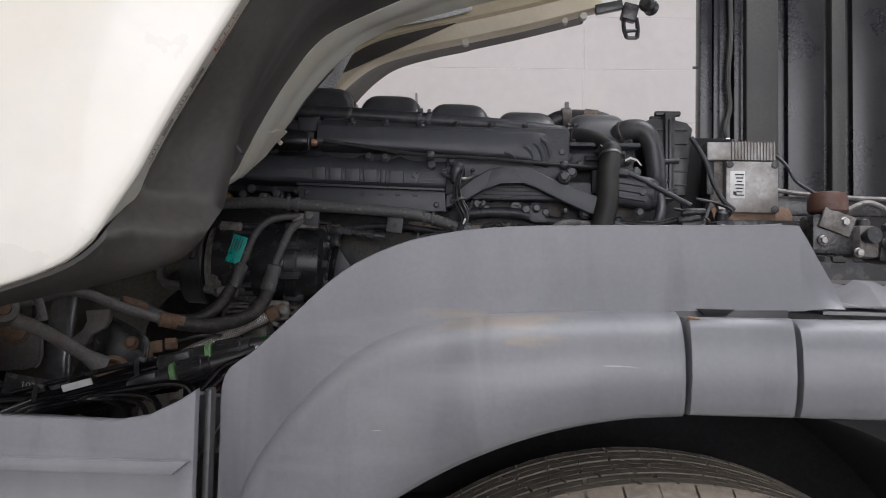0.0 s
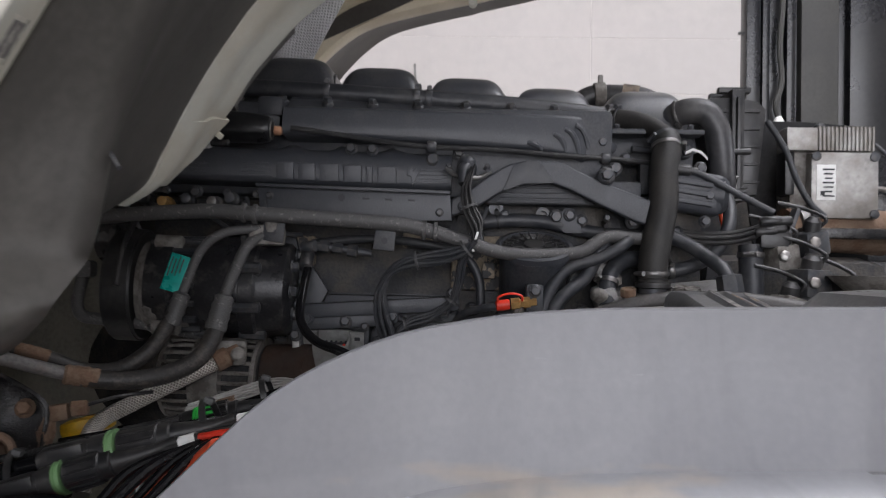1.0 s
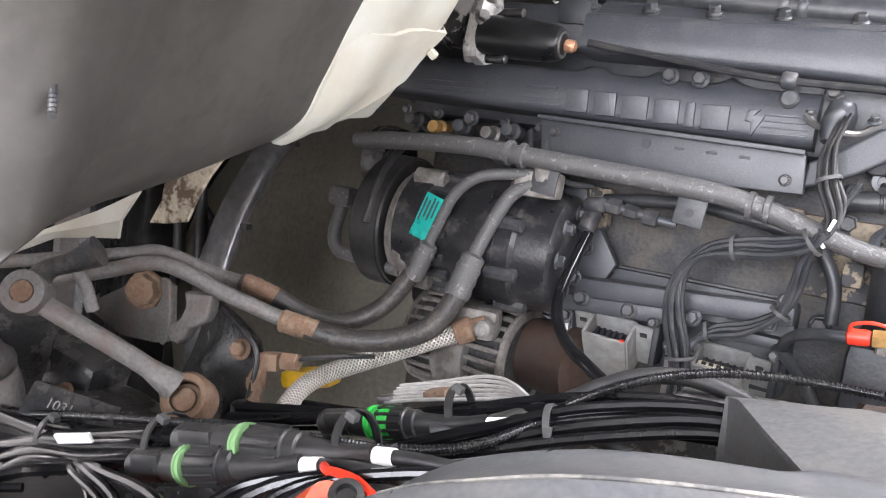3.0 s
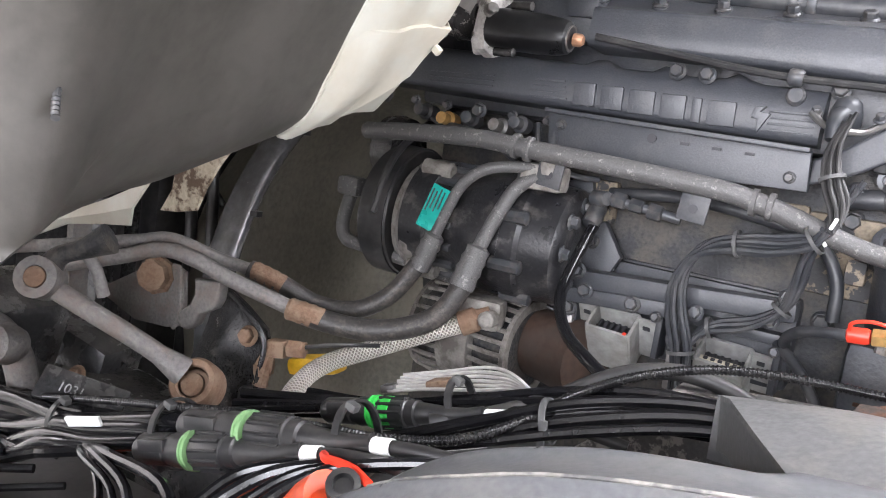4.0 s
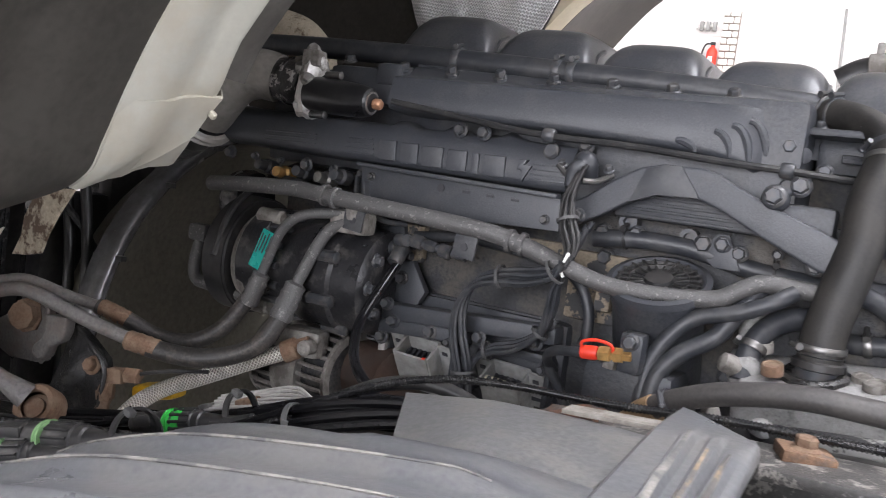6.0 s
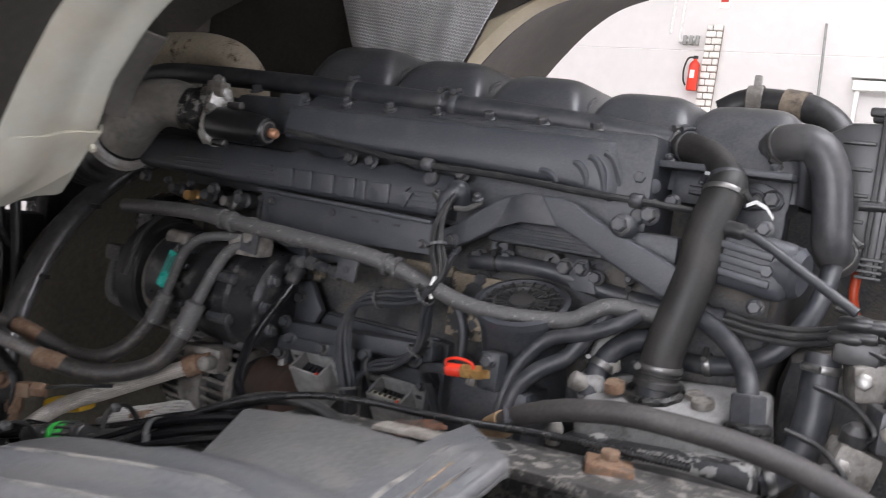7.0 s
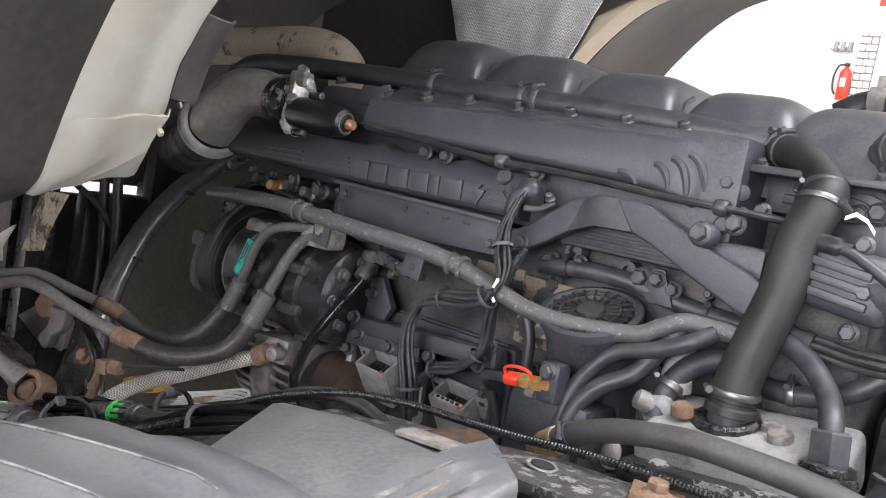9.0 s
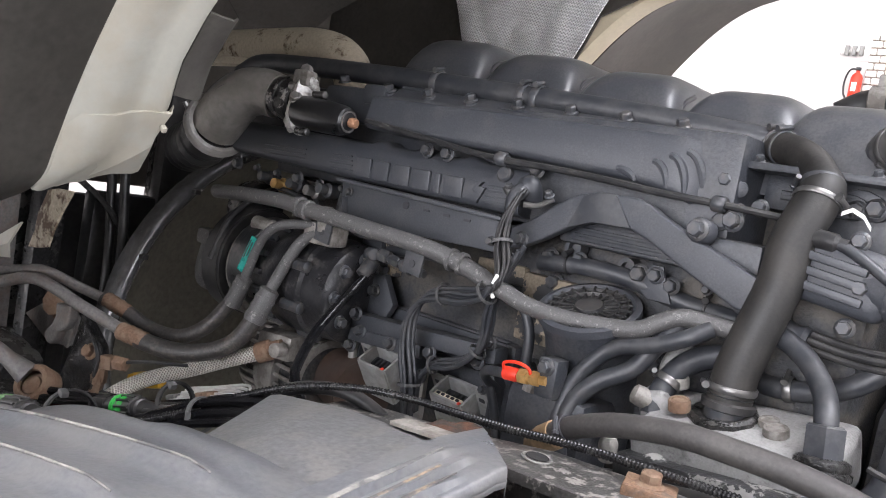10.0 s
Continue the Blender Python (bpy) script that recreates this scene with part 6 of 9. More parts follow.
part("rusty_guard", lathed([(-0.05, 0.05), (0.05, 0.055)], (-0.335, 1.70, 1.18), (1, -0.3, 0), 20), material("brown_rusty_sheet", (0.050, 0.028, 0.019), 0.75, 0.1, dirt=(0.045, 0.035, 0.03), amount=0.7, scale=14, bump=0.2), alt)

# ---- pipes and hoses on the near side ----
perished = material("perished_hose_rubber", (0.026, 0.024, 0.0225), 0.50, dirt=(0.10, 0.085, 0.072), amount=0.6, scale=60, fine=260, bump=0.3, vary=0.3, edge=(0.5, 0.68))
fp = [(-0.655, 1.605, 1.450), (-0.56, 1.592, 1.458), (-0.455, 1.584, 1.463), (-0.384, 1.582, 1.460), (-0.258, 1.59, 1.454), (-0.140, 1.60, 1.447), (-0.084, 1.61, 1.437), (-0.023, 1.615, 1.420), (0.033, 1.622, 1.404), (0.09, 1.63, 1.400), (0.145, 1.645, 1.403), (0.180, 1.653, 1.409), (0.203, 1.66, 1.424), (0.226, 1.668, 1.435), (0.272, 1.68, 1.434), (0.33, 1.69, 1.432)]
coolant = hose("coolant_pipe", fp, lambda t: 0.0125 if t < 0.62 else 0.0115, dusty_pipe, "dusty grey coolant pipe with flaking paint", "pipe", 14, 6)
for x, y, z in ((-0.384, 1.581, 1.460), (-0.084, 1.610, 1.437)):
    for dx in (-0.010, 0.009):
        part("pipe_collar", lathed([(-0.004, 0.0125), (-0.003, 0.0165), (0.003, 0.0165), (0.004, 0.0125)], (x + dx, y, z - dx * 0.1), (1, 0.03, -0.05), 16, False), dusty_pipe, coolant)
for x, y, z in ((-0.346, 1.594, 1.433), (-0.160, 1.606, 1.422)):
    tab = part("pipe_tab", boxed((x, y, z), (0.036, 0.005, 0.038), 0.003, (0, 6, 0)), cast, coolant)
    part("tab_hole", lathed([(0, 0.0055), (0.001, 0.0055)], (x, y - 0.003, z - 0.003), (0, -1, 0), 12), ink, tab)
up = hose("coolant_hose", [(-0.012, 1.705, 1.456), (0.052, 1.708, 1.463), (0.116, 1.715, 1.462), (0.163, 1.722, 1.453), (0.207, 1.728, 1.445), (0.266, 1.735, 1.440), (0.34, 1.742, 1.438)], 0.0125, rubber_grey, "dark grey coolant hose below the bracket", group="coolant hoses")
clamp(up, (0.033, 1.7075, 1.4615), (1, 0, 0.12), 0.0126, 0.004, rubber)
clamp(up, (0.225, 1.730, 1.4435), (1, 0.2, -0.1), 0.0126, 0.004, rubber)
tri = part("hose_tab", prism(bmesh.new(), [(0.132, 1.460), (0.154, 1.487), (0.169, 1.487), (0.188, 1.442), (0.154, 1.442)], 1.708, 1.714, 0.002), paint, up)
bolt(tri, (0.162, 1.708, 1.474), (0, -1, 0), BOLT)

bh = [(0.212, 1.812, 1.666), (0.237, 1.800, 1.664), (0.276, 1.775, 1.6585), (0.310, 1.750, 1.6435), (0.333, 1.725, 1.6195), (0.335, 1.710, 1.598), (0.325, 1.690, 1.549), (0.323, 1.680, 1.495), (0.310, 1.669, 1.430), (0.303, 1.663, 1.390), (0.302, 1.661, 1.355)]
hose_black = material("brown_black_hose", (0.010, 0.0093, 0.0085), 0.58, dirt=(0.045, 0.040, 0.035), amount=0.4, scale=16, fine=240, bump=0.12, vary=0.2)
big_hose = hose("charge_air_hose", bh, lambda t: 0.0200 if t < 0.33 else (0.0200 + 0.0060 * min(1, (t - 0.33) / 0.06)), hose_black, "thick black rubber hose between clamps", n=20, sub=7)
clamp(big_hose, (0.246, 1.794, 1.6635), (1, -0.6, -0.1), 0.0205, 0.006, bolt_mat)
clamp(big_hose, (0.260, 1.785, 1.6615), (1, -0.65, -0.15), 0.0205, 0.004, bolt_mat)
clamp(big_hose, (0.3335, 1.722, 1.616), (0.2, -0.6, -1), 0.0235, 0.012, bolt_mat, (-1, -0.4, 0.2))
clamp(big_hose, (0.3348, 1.711, 1.599), (-0.05, -0.5, -1), 0.0262, 0.007, bright, (1, -0.3, 0))
clamp(big_hose, (0.302, 1.662, 1.372), (0, 0, 1), 0.0265, 0.008, bright, (-1, -0.6, 0))
part("hose_bead", lathed([(-0.006, 0.025), (-0.004, 0.0305), (0.004, 0.0305), (0.006, 0.026)], (0.302, 1.661, 1.352), (0, 0, 1), 24, False), rubber, big_hose)
part("paper_tag", sheet(bmesh.new(), [[(0.366, 1.700, 1.586 + d), (0.378, 1.695, 1.592 + d), (0.392, 1.69, 1.586 + d), (0.402, 1.688, 1.574 + d)] for d in (0, 0.005)], 0.0006, (0, 1, 0)), white_label, big_hose, "torn white paper tag")

h2 = [(0.370, 1.815, 1.674), (0.393, 1.797, 1.682), (0.425, 1.789, 1.677), (0.446, 1.787, 1.645), (0.455, 1.79, 1.598), (0.461, 1.80, 1.552), (0.470, 1.835, 1.535)]
br = hose("breather_hose", h2, 0.0245, material("grey_black_hose", (0.040, 0.040, 0.043), 0.42, dirt=(0.085, 0.08, 0.075), amount=0.5, scale=14, bump=0.12), "thick dusty black breather hose", n=20)
clamp(br, (0.380, 1.807, 1.678), (0.75, -0.62, 0.2), 0.0252, 0.008, bright, (-0.4, -0.3, -1))
clamp(br, (0.465, 1.815, 1.543), (0.2, 0.9, -0.4), 0.0252, 0.006, bright, (0.5, -0.3, 0.8))

p1 = [(-0.352, 1.605, 1.436), (-0.39, 1.592, 1.434), (-0.431, 1.575, 1.424), (-0.462, 1.57, 1.395), (-0.485, 1.57, 1.340), (-0.497, 1.568, 1.305)]
g1 = hose("refrigerant_line", p1, 0.0078, dusty_pipe, "dusty metal refrigerant line with a crimped rubber hose", "pipe", 14)
q1 = [(-0.497, 1.568, 1.305), (-0.511, 1.56, 1.272), (-0.534, 1.54, 1.230), (-0.575, 1.52, 1.203), (-0.622, 1.495, 1.204), (-0.664, 1.47, 1.224), (-0.710, 1.45, 1.238)]
part("rubber_hose", tubed(q1, 0.0130, 14), perished, g1)
part("metal_tail", tubed([(-0.70, 1.453, 1.236), (-0.752, 1.43, 1.246), (-0.79, 1.38, 1.268), (-0.82, 1.35, 1.262), (-0.87, 1.31, 1.25), (-1.0, 1.25, 1.22)], 0.0088, 12), arm_mat, g1)
part("crimp", lathed([(-0.028, 0.009), (-0.024, 0.0145), (-0.016, 0.0135), (-0.010, 0.0155), (-0.004, 0.0138), (0.004, 0.0155), (0.010, 0.0140), (0.018, 0.0158), (0.026, 0.0150), (0.028, 0.012)], (-0.498, 1.567, 1.300), (-0.3, -0.12, -0.95), 16), dusty_pipe, g1)
part("crimp", lathed([(-0.026, 0.0110), (-0.022, 0.0134), (-0.012, 0.0128), (-0.008, 0.0142), (0.000, 0.0130), (0.006, 0.0141), (0.014, 0.0132), (0.022, 0.0138), (0.026, 0.0115)], (-0.683, 1.461, 1.231), (-0.9, -0.38, 0.28), 16), rusty, g1, "rusty crimp sleeve")
p2 = [(-0.365, 1.60, 1.425), (-0.388, 1.592, 1.408), (-0.402, 1.582, 1.376), (-0.417, 1.572, 1.331), (-0.423, 1.562, 1.300)]
g2 = hose("refrigerant_line", p2, 0.0098, dusty_pipe, "dusty metal refrigerant line with a crimped rubber hose", "pipe", 14)
q2 = [(-0.423, 1.562, 1.300), (-0.428, 1.55, 1.265), (-0.445, 1.53, 1.226), (-0.478, 1.505, 1.204), (-0.522, 1.48, 1.194), (-0.572, 1.46, 1.195), (-0.62, 1.438, 1.205)]
part("rubber_hose", tubed(q2, 0.0148, 14), perished, g2)
part("metal_tail", tubed([(-0.61, 1.442, 1.203), (-0.69, 1.40, 1.230), (-0.735, 1.37, 1.252), (-0.775, 1.35, 1.258), (-0.83, 1.32, 1.238), (-0.95, 1.28, 1.20)], 0.0105, 12), arm_mat, g2)
part("crimp", lathed([(-0.032, 0.011), (-0.028, 0.0165), (-0.018, 0.0155), (-0.012, 0.0175), (-0.005, 0.0160), (0.004, 0.0178), (0.011, 0.0162), (0.020, 0.0182), (0.028, 0.0172), (0.030, 0.014)], (-0.424, 1.560, 1.293), (-0.18, -0.28, -0.95), 16), dusty_pipe, g2)
part("crimp", lathed([(-0.026, 0.0125), (-0.022, 0.0150), (-0.012, 0.0144), (-0.008, 0.0160), (0.000, 0.0146), (0.006, 0.0158), (0.014, 0.0148), (0.022, 0.0156), (0.026, 0.0130)], (-0.598, 1.447, 1.201), (-0.88, -0.45, 0.16), 16), rusty, g2, "rusty crimp sleeve")
bp = hose("steel_water_pipe", [(-0.680, 1.62, 1.354), (-0.690, 1.62, 1.305), (-0.680, 1.62, 1.281), (-0.650, 1.622, 1.276), (-0.590, 1.63, 1.270), (-0.530, 1.655, 1.258), (-0.485, 1.69, 1.244), (-0.440, 1.705, 1.242), (-0.405, 1.705, 1.248), (-0.385, 1.702, 1.264), (-0.380, 1.708, 1.282)], 0.0105, dusty_pipe, "bent grey steel water pipe below the compressor", "pipe")
part("end_fitting", lathed([(-0.012, 0.012), (0.010, 0.0125), (0.012, 0.010)], (-0.380, 1.714, 1.288), (0.1, 1, 0.5), 14), dusty_pipe, bp)
for k in range(7):
    part("spring_coil", lathed([(-0.0015, 0.008), (-0.0015, 0.011), (0.0015, 0.011), (0.0015, 0.008)], (-0.360 + 0.001 * k, 1.698, 1.276 - 0.006 * k), (0.1, 0, 1), 12, False), bolt_mat, bp)
part("upper_fitting", boxed((-0.682, 1.622, 1.362), (0.04, 0.03, 0.03), 0.008), dusty_pipe, bp)

bd = [(-0.430, 1.580, 1.213), (-0.478, 1.552, 1.188), (-0.515, 1.535, 1.168), (-0.548, 1.515, 1.150), (-0.572, 1.485, 1.136), (-0.578, 1.45, 1.125), (-0.570, 1.41, 1.112), (-0.560, 1.38, 1.095), (-0.55, 1.35, 1.05)]
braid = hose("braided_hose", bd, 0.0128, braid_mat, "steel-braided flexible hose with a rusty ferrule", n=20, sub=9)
part("ferrule", lathed([(-0.016, 0.012), (-0.014, 0.0175), (0.008, 0.0175), (0.012, 0.013), (0.03, 0.012)], (-0.424, 1.584, 1.217), (0.78, 0.42, 0.45), 14), rusty, braid, "rusty brown ferrule")
blk = hose("sensor_hose", [(-0.300, 1.674, 1.398), (-0.299, 1.660, 1.376), (-0.299, 1.630, 1.346), (-0.298, 1.595, 1.312), (-0.292, 1.565, 1.287), (-0.276, 1.536, 1.268), (-0.248, 1.500, 1.254), (-0.210, 1.462, 1.246), (-0.15, 1.43, 1.225)], 0.0075, cable_mat, "glossy black hose with a crimped fitting", n=10)
part("fitting", lathed([(-0.02, 0.009), (-0.018, 0.0125), (0.012, 0.0125), (0.016, 0.009)], (-0.303, 1.664, 1.386), (0.05, 0.55, 0.8), 12), bolt_mat, blk)
part("banjo", lathed([(-0.014, 0.009), (-0.012, 0.0105), (0.012, 0.0105), (0.014, 0.009)], (-0.298, 1.66, 1.408), (0.9, -0.5, 0.1), 12), bolt_mat, blk)
part("coupling", tubed([(-0.292, 1.662, 1.411), (-0.25, 1.665, 1.406), (-0.19, 1.67, 1.398)], 0.0065, 10, 10), bolt_mat, blk)
for x, z, r in ((-0.272, 1.409, 0.0115), (-0.248, 1.406, 0.0095), (-0.222, 1.402, 0.0115)):
    part("line_nut", lathed([(-0.009, r), (0.007, r), (0.009, r * 0.8)], (x, 1.664, z), (1, 0.05, -0.12), 6), bolt_mat, blk)
part("white_tab", boxed((-0.335, 1.69, 1.188), (0.030, 0.003, 0.016), 0.001, (20, -30, 0)), white_label, blk)

# ---- control unit with wiring ----
ecu = thing("engine_control_unit", (-0.18, 1.71, 1.2), "painted engine control unit with two plug sockets", "control unit")
part("unit_body", boxed((-0.185, 1.772, 1.262), (0.30, 0.10, 0.125), 0.012), paint, ecu)
part("unit_flange", boxed((-0.19, 1.685, 1.302), (0.315, 0.034, 0.026), 0.006, (0, -4, 0)), paint, ecu)
part("unit_flange", boxed((-0.255, 1.683, 1.275), (0.17, 0.03, 0.022), 0.006, (0, -4, 0)), paint, ecu)
lid = part("painted_lid", boxed((-0.180, 1.812, 1.368), (0.24, 0.055, 0.040), 0.006, (22, -3, 0)), paint, ecu)
part("peeling_top", prism(bmesh.new(), [(-0.308, 1.322), (-0.300, 1.360), (-0.287, 1.392), (-0.181, 1.396), (-0.168, 1.362), (-0.165, 1.322)], 1.755, 1.768, 0.004), peel, lid, "face with tan flaking paint")
part("peeling_patch", prism(bmesh.new(), [(-0.150, 1.346), (-0.146, 1.372), (-0.085, 1.368), (-0.070, 1.352), (-0.076, 1.340)], 1.742, 1.754, 0.004), peel, lid)
for k in range(5):
    part("lid_groove", boxed((-0.165, 1.748 - 0.0052 * k, 1.3250), (0.22, 0.0026, 0.003), 0.0006), cast, lid)
for x, z in ((-0.315, 1.305), (-0.30, 1.28), (-0.232, 1.277), (-0.15, 1.286), (-0.06, 1.298), (-0.045, 1.33)):
    bolt(ecu, (x, 1.668, z), (0, -1, 0.2), BOLT)
def socket(cx, cy, cz, w, d, h, tilt, lean, edge_mat):
    """An open-topped plug socket: four walls round a dark well with pins."""
    m = Euler((radians(tilt), radians(lean), 0)).to_matrix()
    c = Vector((cx, cy, cz))
    at = lambda x, y, z: c + m @ Vector((x, y, z))
    turn = (tilt, lean, 0)
    so = part("plug_socket", boxed(at(0, -d / 2, -h / 2), (w, 0.005, h), 0.0015, turn), conn_grey, ecu, "pale grey plug socket")
    part("socket_wall", boxed(at(0, d / 2, -h / 2), (w, 0.005, h), 0.0015, turn), conn_grey, so)
    for sx in (-1, 1):
        part("socket_wall", boxed(at(sx * w / 2, 0, -h / 2), (0.005, d, h), 0.0015, turn), conn_grey, so)
    part("socket_well", boxed(at(0, 0, -0.030), (w - 0.004, d - 0.004, 0.006), 0.001, turn), ink, so)
    for k in range(6):
        part("pin", boxed(at(-w * 0.36 + w * 0.145 * k, d * 0.1, -0.024), (0.004, d * 0.4, 0.012), 0.001, turn), ink, so)
    if edge_mat is cream_conn:
        lip = part("socket_lip", boxed(at(0, -d * 0.36, -0.004), (w * 0.84, 0.009, 0.006), 0.001, turn), edge_mat, so)
        for k in range(5):
            part("lip_hole", boxed(at(-w * 0.3 + w * 0.15 * k, -d * 0.36, -0.0005), (0.0055, 0.004, 0.003), 0.0005, turn), ink, lip)
    for sx in (-1, 1):
        ear = part("socket_ear", boxed(at(sx * (w / 2 + 0.013), d * 0.30, -h * 0.42), (0.026, 0.005, h * 0.95), 0.002, turn), conn_grey, so)
        part("ear_hole", boxed(at(sx * (w / 2 + 0.013), d * 0.30 - 0.003, -0.010), (0.010, 0.002, 0.007), 0.0009, turn), ink, ear)
    part("red_latch", boxed(at(w * 0.40, -d * 0.46, -0.001), (0.005, 0.005, 0.004), 0.001, turn), red_plastic, so)
    arch_pts = [(-0.92, -0.9), (-1.06, -0.9), (-1.08, 0.22), (-0.98, 0.46), (0.98, 0.46), (1.08, 0.22), (1.06, -0.9), (0.92, -0.9), (0.92, 0.05), (0.86, 0.22), (-0.86, 0.22), (-0.92, 0.05)]
    part("socket_frame", prism(bmesh.new(), [(cx + px * w, cz + 0.012 + pz * h * 0.8) for px, pz in arch_pts], cy + 0.008, cy + 0.045, 0.003), paint, so)
    part("side_plate", boxed((cx - w * 0.5 - 0.034, cy + 0.005, cz - 0.03), (0.014, 0.012, 0.075), 0.004, (0, -lean, 0)), alu_clean, so)
    bolt(so, (cx - w * 0.5 - 0.034, cy - 0.003, cz + 0.002), (0, -1, 0.2), BOLT)
    bolt(so, (cx + w * 0.5 + 0.030, cy - 0.013, cz + 0.020), (0, -1, 0.2), BOLT_SMALL)


socket(-0.257, 1.676, 1.249, 0.060, 0.042, 0.072, 35, 2, conn_grey)
socket(-0.110, 1.690, 1.239, 0.062, 0.042, 0.072, 35, 2, cream_conn)

loom = thing("engine_wiring_loom", (-0.1, 1.62, 1.25), "bundle of grey painted wires tied along the control unit", "wiring loom")
A = [(-0.008, 1.602, 1.428), (-0.022, 1.605, 1.408), (-0.06, 1.612, 1.394), (-0.105, 1.62, 1.387), (-0.145, 1.625, 1.372), (-0.166, 1.628, 1.338), (-0.165, 1.63, 1.295), (-0.150, 1.632, 1.24), (-0.148, 1.64, 1.19)]
B = [(0.006, 1.618, 1.470), (-0.012, 1.622, 1.428), (-0.028, 1.63, 1.388), (-0.034, 1.637, 1.348), (-0.046, 1.642, 1.318), (-0.08, 1.646, 1.293), (-0.125, 1.648, 1.276), (-0.15, 1.645, 1.24), (-0.152, 1.65, 1.19)]
C = [(-0.016, 1.630, 1.545), (-0.024, 1.622, 1.512), (-0.018, 1.612, 1.478), (-0.005, 1.604, 1.448), (-0.004, 1.600, 1.425)]
rng = random.Random(11)
for line, count, spread in ((A, 6, 0.0105), (B, 5, 0.008), (C, 6, 0.008)):
    for k in range(count):
        a = 2 * math.pi * k / count + 0.4
        off = Vector((math.cos(a) * spread * 0.8, math.sin(a) * spread * 0.7, math.sin(a + 1.0) * spread))
        wob = [Vector(p) + off * (0.75 + 0.5 * rng.random()) for p in line]
        part("wire", tubed(wob, 0.0026 if line is C else 0.0037, 7, 5), rubber if line is C else rubber_grey, loom)
for place, axis, r in ((A[1], (1, -0.1, 0.8), 0.016), (A[3], (1, -0.1, 0.2), 0.015), (A[7], (-0.2, 0, 1), 0.016), (B[4], (0.6, 0, 1), 0.012), (B[6], (1, 0, 0.3), 0.012), (C[2], (-0.4, 0.2, 1), 0.013)):
    part("cable_tie", lathed([(-0.0022, r), (-0.0022, r + 0.0016), (0.0022, r + 0.0016), (0.0022, r)], place, axis, 14, False), tie_mat, loom)
part("white_tie", boxed((-0.005, 1.595, 1.430), (0.004, 0.006, 0.014), 0.001, (0, 20, 0)), white_label, loom)
part("wire_tape", boxed((-0.012, 1.604, 1.407), (0.009, 0.005, 0.004), 0.0015, (0, 50, 0)), white_label, loom)
boot = thing("sensor_boot", (-0.015, 1.64, 1.545), "grey rubber sensor boot with tie wings", "sensor")
part("boot_cap", lathed([(-0.02, 0.018), (0.0, 0.018), (0.014, 0.014), (0.02, 0.006)], (-0.024, 1.662, 1.553), (0.1, -0.5, 0.8), 18), rubber_grey, boot)
part("boot_neck", tubed([(-0.024, 1.656, 1.553), (-0.030, 1.640, 1.543), (-0.030, 1.630, 1.520)], lambda t: 0.013 - 0.006 * t, 12), rubber_grey, boot)
part("boot_wing", tubed([(-0.060, 1.655, 1.550), (-0.045, 1.650, 1.538), (-0.030, 1.642, 1.534)], 0.0042, 8), bright, boot)
part("boot_wing", tubed([(0.018, 1.660, 1.546), (0.0, 1.654, 1.534), (-0.018, 1.645, 1.532)], 0.0042, 8), bright, boot)
for x in (-0.055, 0.012):
    bolt(boot, (x, 1.658, 1.549), (0, -0.6, 0.8), BOLT_SMALL)

# ---- oil filter, drain valve, small hoses ----
fil = thing("oil_cleaner", (0.11, 1.68, 1.2), "dark oil cleaner housing with a spoked round cap", "oil filter")
FC, FA = Vector((0.097, 1.672, 1.412)), Vector((0.0, -0.42, 0.91))
part("filter_body", lathed([(-0.20, 0.05), (-0.19, 0.058), (-0.03, 0.060), (-0.012, 0.064), (0.0, 0.064)], FC, FA, 36), cast, fil)
part("rim_ring", lathed([(-0.006, 0.064), (-0.004, 0.068), (0.006, 0.068), (0.008, 0.060), (0.004, 0.056)], FC, FA, 40, False), paint, fil)
cap = part("cap", lathed([(-0.004, 0.060), (0.002, 0.058), (0.004, 0.02), (0.010, 0.018), (0.011, 0.004)], FC, FA, 40), black_plastic, fil, "black spoked plastic cap")
u = FA.orthogonal().normalized()
w = FA.normalized().cross(u)
for k in range(22):
    a = 2 * math.pi * k / 22
    d = u * math.cos(a) + w * math.sin(a)
    part("spoke", tubed([FC + FA * 0.005 + d * 0.02, FC + FA * 0.006 + d * 0.056], 0.0019, 6, 2), black_plastic, cap)
part("inner_ring", lathed([(0.002, 0.049), (0.007, 0.0505), (0.007, 0.052), (0.002, 0.0535)], FC, FA, 36, False), black_plastic, cap)
part("inner_ring", lathed([(0.002, 0.036), (0.008, 0.038), (0.008, 0.040), (0.002, 0.042)], FC, FA, 32, False), black_plastic, cap)
part("side_pad", boxed((0.094, 1.615, 1.325), (0.030, 0.03, 0.052), 0.006), cast, fil)
bolt(fil, (0.094, 1.600, 1.34), (0, -1, 0), BOLT)
part("lower_housing", boxed((0.09, 1.66, 1.245), (0.12, 0.09, 0.12), 0.015), cast, fil)
part("flaked_paint", boxed((0.018, 1.70, 1.372), (0.024, 0.02, 0.030), 0.006), peel, fil)
val = thing("test_valve", (0.063, 1.605, 1.3120), "brass test valve with a red cap", "valve")
part("red_cap", lathed([(-0.014, 0.006), (-0.012, 0.0092), (0.006, 0.0095), (0.010, 0.008)], (0.043, 1.605, 1.3150), (1, -0.05, 0.12), 14), red_plastic, val, "red plastic cap")
part("cap_strap", tubed([(0.032, 1.598, 1.3200), (0.034, 1.594, 1.3290), (0.052, 1.592, 1.3345), (0.070, 1.594, 1.3320), (0.074, 1.599, 1.3230)], 0.0022, 8), red_plastic, val)
part("brass_nut", lathed([(0, 0.0105), (0.014, 0.0105), (0.016, 0.0075), (0.022, 0.0075)], (0.055, 1.605, 1.3165), (1, -0.05, 0.12), 6), brass, val)
